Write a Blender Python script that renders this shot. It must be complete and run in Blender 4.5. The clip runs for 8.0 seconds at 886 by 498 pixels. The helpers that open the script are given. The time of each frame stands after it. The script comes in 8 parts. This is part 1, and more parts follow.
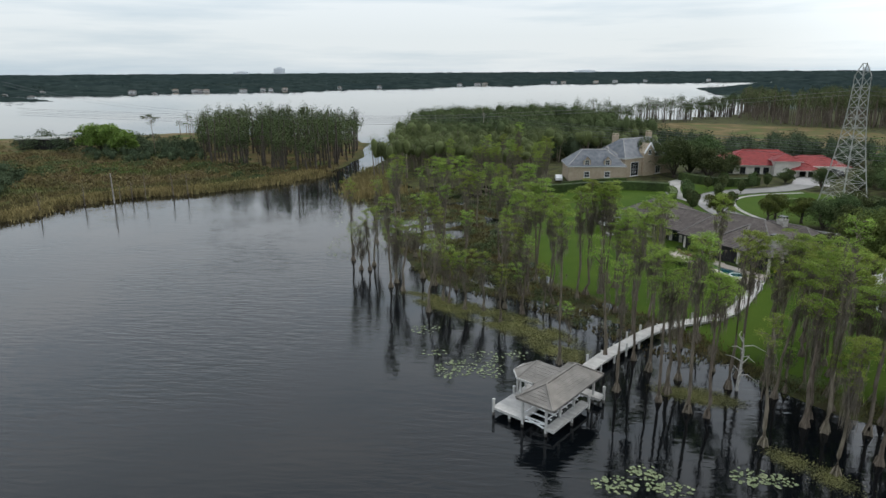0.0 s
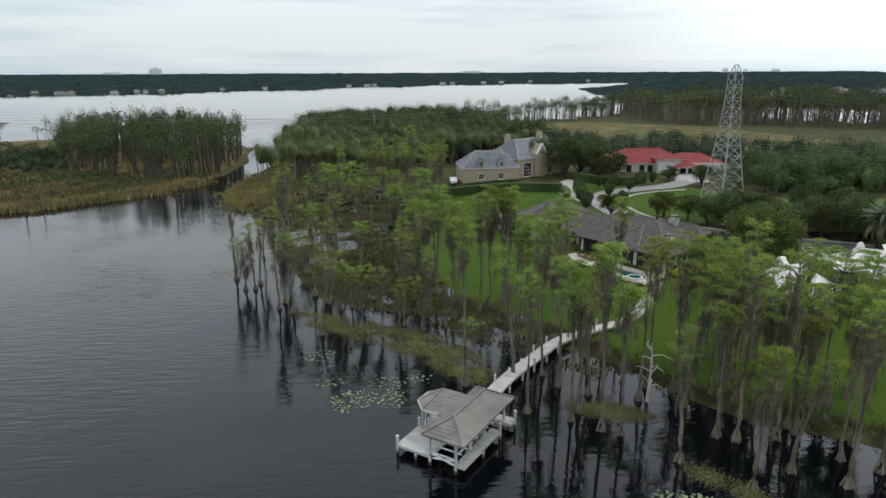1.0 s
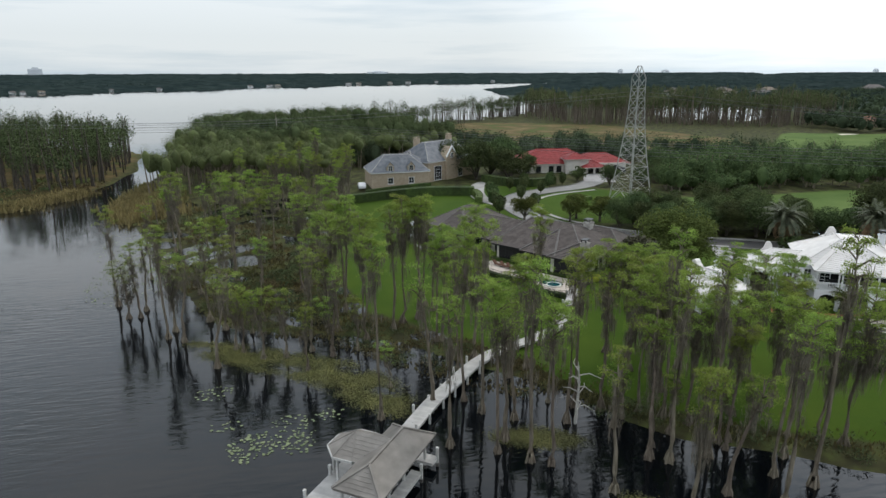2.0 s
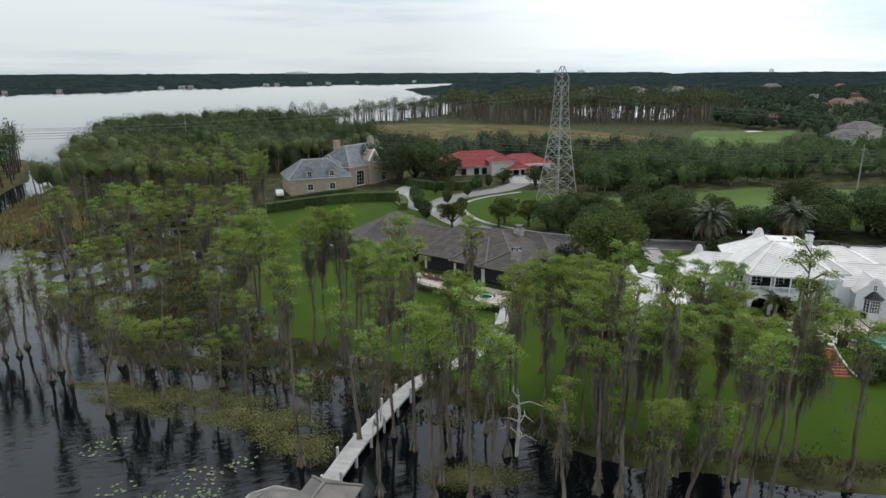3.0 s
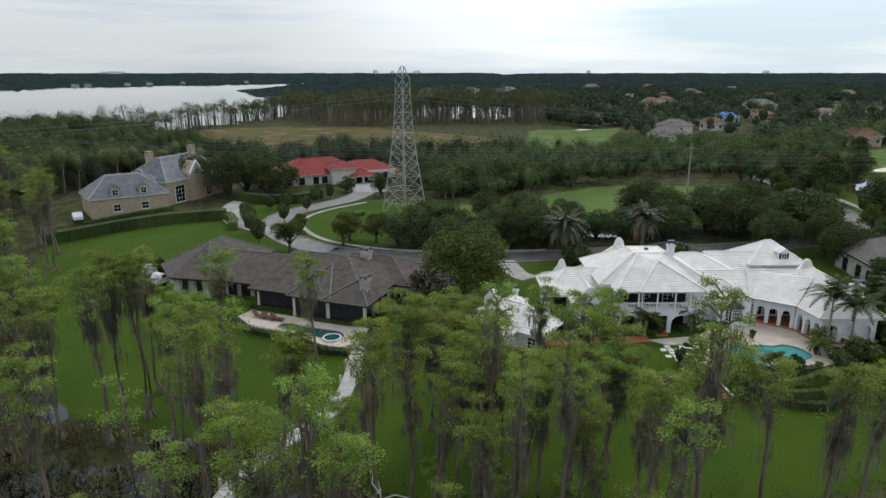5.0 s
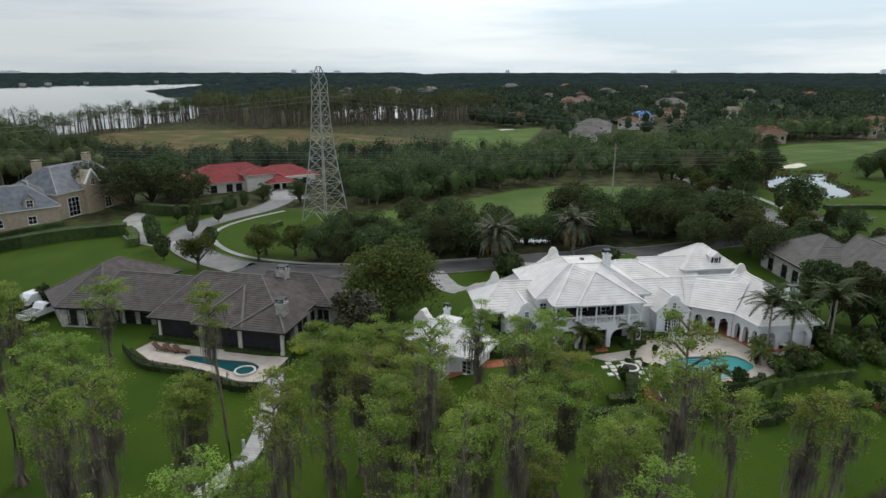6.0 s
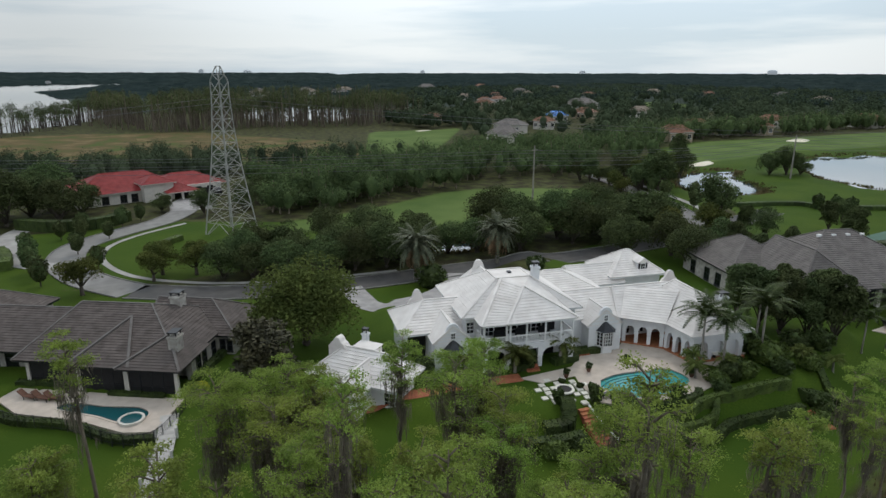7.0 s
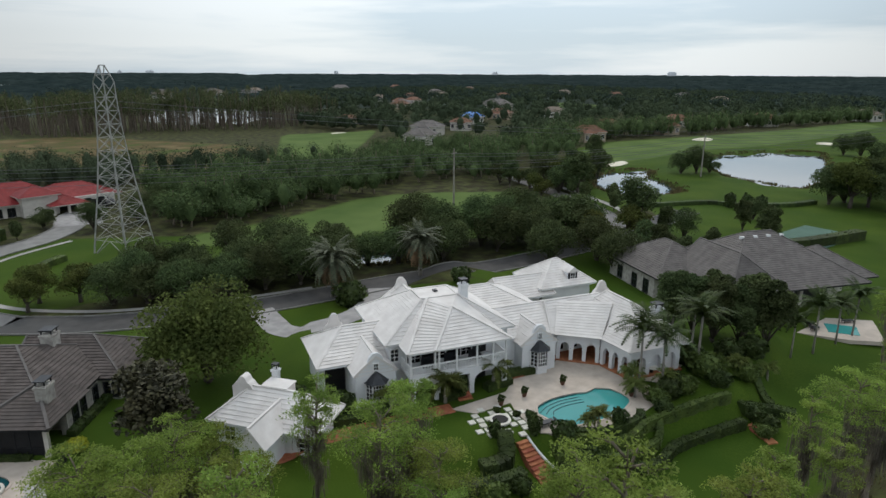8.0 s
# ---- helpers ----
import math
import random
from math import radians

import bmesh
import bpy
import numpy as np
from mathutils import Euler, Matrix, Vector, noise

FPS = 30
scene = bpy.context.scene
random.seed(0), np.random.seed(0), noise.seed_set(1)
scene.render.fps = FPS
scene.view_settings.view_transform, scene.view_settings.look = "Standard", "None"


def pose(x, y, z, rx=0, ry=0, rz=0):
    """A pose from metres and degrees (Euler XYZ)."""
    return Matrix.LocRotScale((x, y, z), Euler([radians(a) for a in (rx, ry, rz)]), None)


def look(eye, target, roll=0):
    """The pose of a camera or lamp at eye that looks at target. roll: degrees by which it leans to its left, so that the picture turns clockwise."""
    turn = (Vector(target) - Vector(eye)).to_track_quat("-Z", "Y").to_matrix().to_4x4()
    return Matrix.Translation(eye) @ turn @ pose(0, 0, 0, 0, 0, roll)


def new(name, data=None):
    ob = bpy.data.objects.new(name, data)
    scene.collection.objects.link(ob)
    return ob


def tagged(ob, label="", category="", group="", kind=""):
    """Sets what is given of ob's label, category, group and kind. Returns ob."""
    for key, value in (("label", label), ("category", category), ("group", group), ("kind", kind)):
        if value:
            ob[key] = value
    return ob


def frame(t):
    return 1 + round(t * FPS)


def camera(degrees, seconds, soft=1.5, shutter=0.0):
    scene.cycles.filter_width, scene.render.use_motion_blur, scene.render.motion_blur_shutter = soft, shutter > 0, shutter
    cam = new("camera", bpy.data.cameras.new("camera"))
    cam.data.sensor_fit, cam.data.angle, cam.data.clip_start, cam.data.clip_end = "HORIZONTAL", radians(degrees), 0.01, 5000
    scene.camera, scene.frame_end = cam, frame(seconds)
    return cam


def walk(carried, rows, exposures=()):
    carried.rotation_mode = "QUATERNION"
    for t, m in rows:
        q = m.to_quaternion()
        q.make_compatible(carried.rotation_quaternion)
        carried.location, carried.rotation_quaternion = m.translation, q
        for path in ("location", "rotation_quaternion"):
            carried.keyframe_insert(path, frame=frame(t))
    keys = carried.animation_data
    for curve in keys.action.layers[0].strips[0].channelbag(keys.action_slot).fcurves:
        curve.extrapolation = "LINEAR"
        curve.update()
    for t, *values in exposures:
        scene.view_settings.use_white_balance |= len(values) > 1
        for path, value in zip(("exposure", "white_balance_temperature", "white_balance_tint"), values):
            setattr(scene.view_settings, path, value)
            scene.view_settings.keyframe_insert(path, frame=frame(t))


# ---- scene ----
cam = camera(69.75, 8.0, 1.5)
# seconds, eye x y z, yaw, pitch, roll
ROWS = [
    (0.0, 0.00, 0.00, 32.87, 5.08, -15.60, -0.32),
    (0.5, -0.01, 3.26, 32.89, 0.51, -15.60, -0.32),
    (1.0, 0.08, 6.51, 32.85, -4.53, -15.58, -0.24),
    (1.5, 0.46, 9.73, 32.85, -8.94, -15.56, -0.16),
    (3.0, 2.97, 19.06, 32.95, -19.52, -15.57, -0.21),
    (3.5, 4.12, 22.09, 32.94, -23.10, -15.58, -0.12),
    (4.0, 5.53, 25.01, 32.92, -26.64, -15.58, -0.06),
    (4.5, 7.11, 27.86, 32.93, -30.20, -15.56, -0.02),
    (6.0, 12.62, 35.84, 33.14, -40.52, -15.59, 0.04),
    (6.5, 14.83, 38.23, 33.17, -44.16, -15.59, 0.12),
    (7.0, 17.25, 40.43, 33.15, -47.91, -15.56, 0.13),
    (7.5, 19.72, 42.58, 33.10, -51.76, -15.49, 0.15),
    (8.0, 22.22, 44.69, 33.10, -55.38, -15.46, 0.29),
]
walk(cam, [(t, pose(x, y, z, 0, 0, yaw) @ pose(0, 0, 0, 90 + pitch, 0, 0) @ pose(0, 0, 0, 0, 0, roll)) for t, x, y, z, yaw, pitch, roll in ROWS],
     exposures=[(0.0, 0.05), (3.0, -0.03), (4.5, -0.14), (6.0, -0.27), (8.0, -0.38)])

# ---- world and sun: thin bright overcast ----
SUN_EL, SUN_AZ = 50.0, 58.0
world = bpy.data.worlds.new("sky")
scene.world = world
world.use_nodes = True
wn, wl = world.node_tree.nodes, world.node_tree.links
wn.clear()
w_out = wn.new("ShaderNodeOutputWorld")
w_bg = wn.new("ShaderNodeBackground")
w_sky = wn.new("ShaderNodeTexSky")
w_sky.sky_type, w_sky.sun_disc = "NISHITA", False
w_sky.sun_elevation, w_sky.sun_rotation = radians(SUN_EL), radians(SUN_AZ)
w_tc = wn.new("ShaderNodeTexCoord")
w_map = wn.new("ShaderNodeMapping")
w_map.inputs["Scale"].default_value = (1.0, 1.0, 11.0)
w_noise = wn.new("ShaderNodeTexNoise")
w_noise.inputs["Scale"].default_value, w_noise.inputs["Detail"].default_value = 1.6, 6.0
w_noise.inputs["Roughness"].default_value = 0.55
w_ramp = wn.new("ShaderNodeValToRGB")
w_ramp.color_ramp.elements[0].position, w_ramp.color_ramp.elements[0].color = 0.4, (0.54, 0.65, 0.735, 1)
w_ramp.color_ramp.elements[1].position, w_ramp.color_ramp.elements[1].color = 0.58, (0.79, 0.85, 0.885, 1)
w_mul = wn.new("ShaderNodeMixRGB")
w_mul.blend_type, w_mul.inputs[0].default_value = "MULTIPLY", 1.0
w_mul.inputs[2].default_value = (0.09, 0.09, 0.09, 1)
w_mix = wn.new("ShaderNodeMixRGB")
w_mix.inputs[0].default_value = 0.88
wl.new(w_tc.outputs["Generated"], w_map.inputs[0])
wl.new(w_map.outputs[0], w_noise.inputs["Vector"])
wl.new(w_noise.outputs["Fac"], w_ramp.inputs[0])
wl.new(w_sky.outputs[0], w_mul.inputs[1])
wl.new(w_mul.outputs[0], w_mix.inputs[1])
wl.new(w_ramp.outputs[0], w_mix.inputs[2])
w_sep = wn.new("ShaderNodeSeparateXYZ")
w_el = wn.new("ShaderNodeMapRange")
w_el.inputs[1].default_value, w_el.inputs[2].default_value, w_el.inputs[3].default_value, w_el.inputs[4].default_value = 0.05, 0.36, 0.0, 1.0
w_tint = wn.new("ShaderNodeMixRGB")
w_tint.inputs[1].default_value, w_tint.inputs[2].default_value = (1, 1, 1, 1), (1.62, 1.57, 1.56, 1)
w_zen = wn.new("ShaderNodeVectorMath")
w_zen.operation = "MULTIPLY"
wl.new(w_tc.outputs["Generated"], w_sep.inputs[0])
wl.new(w_sep.outputs["Z"], w_el.inputs[0])
wl.new(w_mix.outputs[0], w_zen.inputs[0])
wl.new(w_el.outputs[0], w_tint.inputs[0])
wl.new(w_tint.outputs[0], w_zen.inputs[1])
w_dot = wn.new("ShaderNodeVectorMath")
w_dot.operation = "DOT_PRODUCT"
w_dot.inputs[1].default_value = (math.sin(radians(SUN_AZ)), math.cos(radians(SUN_AZ)), 0.2)
w_glow = wn.new("ShaderNodeMapRange")
w_glow.interpolation_type = "SMOOTHSTEP"
w_glow.inputs[1].default_value, w_glow.inputs[2].default_value, w_glow.inputs[3].default_value, w_glow.inputs[4].default_value = 0.75, 1.0, 1.0, 1.42
w_sun = wn.new("ShaderNodeVectorMath")
w_sun.operation = "SCALE"
wl.new(w_tc.outputs["Generated"], w_dot.inputs[0])
wl.new(w_dot.outputs["Value"], w_glow.inputs[0])
wl.new(w_zen.outputs[0], w_sun.inputs[0])
wl.new(w_glow.outputs[0], w_sun.inputs["Scale"])
wl.new(w_sun.outputs[0], w_bg.inputs[0])
w_bg.inputs[1].default_value = 1.0
wl.new(w_bg.outputs[0], w_out.inputs[0])
sun = new("sun", bpy.data.lights.new("sun", "SUN"))
sun.data.energy, sun.data.angle, sun.data.color = 1.05, radians(16), (1.0, 0.93, 0.82)
sun.matrix_world = look((0, 0, 100), (-100 * math.sin(radians(SUN_AZ)) / math.tan(radians(SUN_EL)), -100 * math.cos(radians(SUN_AZ)) / math.tan(radians(SUN_EL)), 0))


# ---- materials ----
def mat(name, c1, c2=None, scale=1.0, rough=0.8, metal=0.0, bump=0.0, bscale=None, detail=5.0, island=0.0, obrand=0.0, trans=0.0, c3=None, stretch=(1, 1, 1), spec=0.3):
    """Two-tone noise material in metres; c3 adds large stains; island and obrand vary brightness by loose piece or object."""
    m = bpy.data.materials.new(name)
    m.use_nodes = True
    n, l = m.node_tree.nodes, m.node_tree.links
    p = n["Principled BSDF"]
    p.inputs["Roughness"].default_value, p.inputs["Metallic"].default_value = rough, metal
    p.inputs["Specular IOR Level"].default_value = spec
    geo = n.new("ShaderNodeNewGeometry")
    mp = n.new("ShaderNodeMapping")
    mp.inputs["Scale"].default_value = stretch
    l.new(geo.outputs["Position"], mp.inputs[0])
    nz = n.new("ShaderNodeTexNoise")
    nz.inputs["Scale"].default_value, nz.inputs["Detail"].default_value = scale, detail
    l.new(mp.outputs[0], nz.inputs["Vector"])
    rp = n.new("ShaderNodeValToRGB")
    rp.color_ramp.elements[0].position, rp.color_ramp.elements[1].position = 0.32, 0.68
    rp.color_ramp.elements[0].color = (*c1, 1)
    rp.color_ramp.elements[1].color = (*(c2 or c1), 1)
    l.new(nz.outputs["Fac"], rp.inputs[0])
    col = rp.outputs[0]
    if c3:
        n2 = n.new("ShaderNodeTexNoise")
        n2.inputs["Scale"].default_value, n2.inputs["Detail"].default_value = scale * 0.13, 3.0
        l.new(geo.outputs["Position"], n2.inputs["Vector"])
        r2 = n.new("ShaderNodeMapRange")
        r2.inputs[1].default_value, r2.inputs[2].default_value, r2.inputs[4].default_value = 0.45, 0.7, 0.75
        l.new(n2.outputs["Fac"], r2.inputs[0])
        mx = n.new("ShaderNodeMixRGB")
        l.new(r2.outputs[0], mx.inputs[0])
        l.new(col, mx.inputs[1])
        mx.inputs[2].default_value = (*c3, 1)
        col = mx.outputs[0]
    for amount, kind in ((island, "island"), (obrand, "object")):
        if amount:
            src = geo.outputs["Random Per Island"] if kind == "island" else n.new("ShaderNodeObjectInfo").outputs["Random"]
            mr = n.new("ShaderNodeMapRange")
            mr.inputs[3].default_value, mr.inputs[4].default_value = 1 - amount, 1 + amount
            l.new(src, mr.inputs[0])
            hs = n.new("ShaderNodeHueSaturation")
            l.new(mr.outputs[0], hs.inputs["Value"])
            if kind == "object":
                mh = n.new("ShaderNodeMapRange")
                mh.inputs[3].default_value, mh.inputs[4].default_value = 0.5 - amount * 0.09, 0.5 + amount * 0.09
                l.new(src, mh.inputs[0])
                l.new(mh.outputs[0], hs.inputs["Hue"])
            l.new(col, hs.inputs["Color"])
            col = hs.outputs[0]
    l.new(col, p.inputs["Base Color"])
    if bump:
        nb = n.new("ShaderNodeTexNoise")
        nb.inputs["Scale"].default_value, nb.inputs["Detail"].default_value = bscale or scale * 4, 4.0
        l.new(mp.outputs[0], nb.inputs["Vector"])
        bp = n.new("ShaderNodeBump")
        bp.inputs["Strength"].default_value, bp.inputs["Distance"].default_value = bump, 0.05
        l.new(nb.outputs["Fac"], bp.inputs["Height"])
        l.new(bp.outputs[0], p.inputs["Normal"])
    if trans:
        tr = n.new("ShaderNodeBsdfTranslucent")
        l.new(col, tr.inputs[0])
        ms = n.new("ShaderNodeMixShader")
        ms.inputs[0].default_value = trans
        l.new(p.outputs[0], ms.inputs[1])
        l.new(tr.outputs[0], ms.inputs[2])
        l.new(ms.outputs[0], n["Material Output"].inputs[0])
    return m


M_LEAF_CY = mat("cypress_foliage", (0.138, 0.2, 0.036), (0.285, 0.375, 0.075), 0.6, 0.75, island=0.25, obrand=0.22, trans=0.4)
M_LEAF_OAK = mat("oak_foliage", (0.046, 0.066, 0.027), (0.098, 0.128, 0.05), 0.5, 0.9, island=0.25, obrand=0.28, trans=0.15, spec=0.1)
M_LEAF_LIGHT = mat("broadleaf_foliage", (0.06, 0.078, 0.022), (0.118, 0.138, 0.038), 0.5, 0.9, island=0.25, obrand=0.22, trans=0.25, spec=0.1)
M_LEAF_BAMBOO = mat("bamboo_foliage", (0.10, 0.17, 0.03), (0.17, 0.25, 0.05), 0.4, 0.7, island=0.35, trans=0.25)
M_LEAF_FAR = mat("far_foliage", (0.034, 0.05, 0.03), (0.078, 0.1, 0.058), 0.03, 1.0, island=0.2, spec=0.0)
M_LEAF_FARCY = mat("swamp_foliage", (0.052, 0.072, 0.034), (0.096, 0.12, 0.056), 0.05, 1.0, island=0.2, spec=0.0)
M_LEAF_SWAMP = mat("pond_cypress_foliage", (0.06, 0.075, 0.034), (0.115, 0.132, 0.06), 0.04, 1.0, island=0.22, spec=0.0)
# distance haze is put into the next two as a bluer base colour
M_LEAF_HORIZON = mat("haze_tinted_foliage", (0.03, 0.046, 0.042), (0.06, 0.082, 0.072), 0.012, 1.0, island=0.14, spec=0.0)
M_CANOPY = mat("haze_tinted_canopy", (0.012, 0.02, 0.02), (0.036, 0.05, 0.047), 0.03, 1.0, c3=(0.018, 0.029, 0.031), spec=0.0)
M_FROND = mat("date_palm_frond", (0.06, 0.075, 0.045), (0.12, 0.13, 0.08), 1.0, 0.7, island=0.3, trans=0.15)
M_MOSS = mat("hanging_moss", (0.12, 0.104, 0.08), (0.22, 0.196, 0.158), 2.0, 0.95, island=0.3, trans=0.4)
M_BARK = mat("cypress_bark", (0.095, 0.077, 0.056), (0.2, 0.168, 0.13), 1.5, 0.9, bump=0.6, bscale=6, stretch=(3, 3, 0.5), obrand=0.15)
M_BARK_DARK = mat("oak_bark", (0.05, 0.042, 0.035), (0.10, 0.085, 0.07), 1.5, 0.9, bump=0.6, bscale=6, stretch=(2, 2, 0.6))
M_DEADWOOD = mat("dead_wood", (0.36, 0.34, 0.31), (0.5, 0.48, 0.45), 3.0, 0.85)
M_HEDGE = mat("hedge_foliage", (0.026, 0.044, 0.011), (0.054, 0.082, 0.018), 1.2, 0.7, island=0.35, obrand=0.1, trans=0.15)
M_HEDGE_LIGHT = mat("young_hedge_foliage", (0.05, 0.08, 0.017), (0.095, 0.135, 0.028), 1.2, 0.7, island=0.3, trans=0.15)
M_REED = mat("reed", (0.16, 0.13, 0.055), (0.26, 0.21, 0.09), 0.2, 0.9, island=0.4, c3=(0.09, 0.11, 0.035))
M_SEDGE = mat("sedge", (0.092, 0.066, 0.034), (0.15, 0.125, 0.05), 0.3, 0.9, island=0.4, c3=(0.06, 0.09, 0.024))
M_MAT = mat("floating_plants", (0.105, 0.11, 0.036), (0.19, 0.185, 0.066), 0.5, 0.9, island=0.3, c3=(0.05, 0.048, 0.026))
M_LILY = mat("lily_pad", (0.1, 0.135, 0.06), (0.22, 0.25, 0.135), 1.0, 0.5, island=0.3)
M_WHITE_ROOF = mat("white_tile", (0.63, 0.595, 0.57), (0.77, 0.74, 0.715), 0.8, 0.6, bump=0.25, bscale=5, c3=(0.54, 0.525, 0.51), island=0.06)
M_WHITE_WALL = mat("white_stucco", (0.66, 0.67, 0.69), (0.76, 0.77, 0.78), 0.7, 0.8, bump=0.15, bscale=20)
M_TRIM = mat("white_paint", (0.72, 0.72, 0.72), (0.8, 0.8, 0.8), 2.0, 0.5)
M_BROWN_ROOF = mat("brown_tile", (0.06, 0.049, 0.045), (0.112, 0.094, 0.087), 1.2, 0.75, bump=0.3, bscale=6, island=0.2, c3=(0.07, 0.06, 0.056))
M_CAP = mat("ridge_tile", (0.11, 0.1, 0.095), (0.15, 0.14, 0.135), 1.2, 0.75)
M_GREY_ROOF = mat("grey_tile", (0.1, 0.09, 0.086), (0.15, 0.137, 0.13), 1.0, 0.7, bump=0.3, bscale=6, island=0.15)
M_SLATE = mat("slate", (0.095, 0.105, 0.122), (0.165, 0.176, 0.195), 0.8, 0.6, bump=0.2, bscale=6, island=0.12)
M_RED_ROOF = mat("red_tile", (0.18, 0.02, 0.022), (0.27, 0.036, 0.036), 0.8, 0.6, bump=0.3, bscale=6, island=0.12)
M_BEIGE = mat("beige_brick", (0.33, 0.265, 0.19), (0.42, 0.345, 0.26), 1.5, 0.85, bump=0.2, bscale=12)
M_STONE = mat("ledge_stone", (0.27, 0.25, 0.23), (0.5, 0.48, 0.44), 1.8, 0.85, bump=0.5, bscale=5)
M_PALE_WALL = mat("pale_stucco", (0.5, 0.47, 0.43), (0.6, 0.57, 0.52), 1.0, 0.85)
M_SCREEN = mat("insect_screen", (0.014, 0.014, 0.016), (0.022, 0.022, 0.024), 2.0, 0.5)
# dark finish; on porch, entrance and garage openings its colour stands for shade
M_DARK = mat("dark_finish_and_shade", (0.012, 0.012, 0.013), (0.02, 0.02, 0.02), 1.0, 0.7)
M_BRONZE = mat("dark_metal", (0.03, 0.032, 0.036), (0.05, 0.052, 0.057), 2.0, 0.4, metal=0.6)
M_STEEL = mat("galvanised_steel", (0.27, 0.27, 0.255), (0.37, 0.37, 0.35), 1.0, 0.55, metal=0.15)
M_WIRE = mat("cable", (0.12, 0.12, 0.13), (0.16, 0.16, 0.17), 1.0, 0.6)
M_POLE = mat("pole_wood", (0.2, 0.18, 0.16), (0.3, 0.28, 0.25), 1.0, 0.9)
M_PAVER = mat("terrace_paver", (0.43, 0.37, 0.315), (0.55, 0.48, 0.415), 0.9, 0.7, bump=0.1, bscale=8)
M_STEPSTONE = mat("pale_stone", (0.55, 0.53, 0.48), (0.68, 0.66, 0.6), 1.5, 0.8, obrand=0.08)
M_BRICK = mat("red_brick", (0.27, 0.085, 0.045), (0.4, 0.15, 0.08), 3.0, 0.85, bump=0.2, bscale=15, obrand=0.15)
M_ROAD = mat("asphalt", (0.055, 0.053, 0.052), (0.085, 0.082, 0.08), 0.6, 0.85, bump=0.1, bscale=20, c3=(0.08, 0.08, 0.08))
M_DRIVE = mat("drive_paver", (0.26, 0.25, 0.25), (0.36, 0.35, 0.34), 0.8, 0.85, bump=0.1, bscale=10)
M_PATH = mat("concrete_path", (0.28, 0.27, 0.26), (0.38, 0.37, 0.35), 0.6, 0.85)
M_KERB = mat("concrete_kerb", (0.17, 0.165, 0.155), (0.24, 0.235, 0.22), 1.0, 0.85)
M_DECK = mat("weathered_deck", (0.38, 0.365, 0.35), (0.5, 0.485, 0.465), 1.2, 0.8, obrand=0.1, bump=0.2, bscale=12)
M_POST = mat("painted_timber", (0.42, 0.41, 0.395), (0.55, 0.54, 0.52), 1.5, 0.75)
M_PILE = mat("wet_pile", (0.05, 0.045, 0.04), (0.12, 0.11, 0.1), 1.5, 0.7)
M_DOCKROOF = mat("dock_roof_metal", (0.15, 0.136, 0.122), (0.23, 0.212, 0.192), 0.8, 0.55, bump=0.1, bscale=10, island=0.12)
M_SAND = mat("bunker_sand", (0.62, 0.57, 0.47), (0.74, 0.69, 0.58), 0.5, 0.95)
M_CARWHITE = mat("car_paint_white", (0.7, 0.7, 0.71), (0.74, 0.74, 0.75), 1.0, 0.25, spec=0.6)
M_CARDARK = mat("car_paint_dark", (0.02, 0.02, 0.022), (0.03, 0.03, 0.03), 1.0, 0.25, spec=0.6)
M_TYRE = mat("tyre", (0.02, 0.02, 0.02), (0.03, 0.03, 0.03), 3.0, 0.9)
M_TARP = mat("blue_tarp", (0.03, 0.16, 0.5), (0.06, 0.24, 0.62), 0.5, 0.5)
M_TERRA = mat("terracotta", (0.10, 0.05, 0.035), (0.16, 0.08, 0.055), 3.0, 0.8)
M_YELLOW = mat("yellow_foliage", (0.30, 0.33, 0.03), (0.42, 0.44, 0.05), 1.0, 0.7, island=0.25, trans=0.2)
M_SKYLINE = mat("far_concrete", (0.66, 0.69, 0.72), (0.76, 0.79, 0.82), 0.02, 0.9)
M_FROND_DRY = mat("dry_frond", (0.16, 0.10, 0.055), (0.25, 0.16, 0.09), 1.0, 0.9, island=0.3)


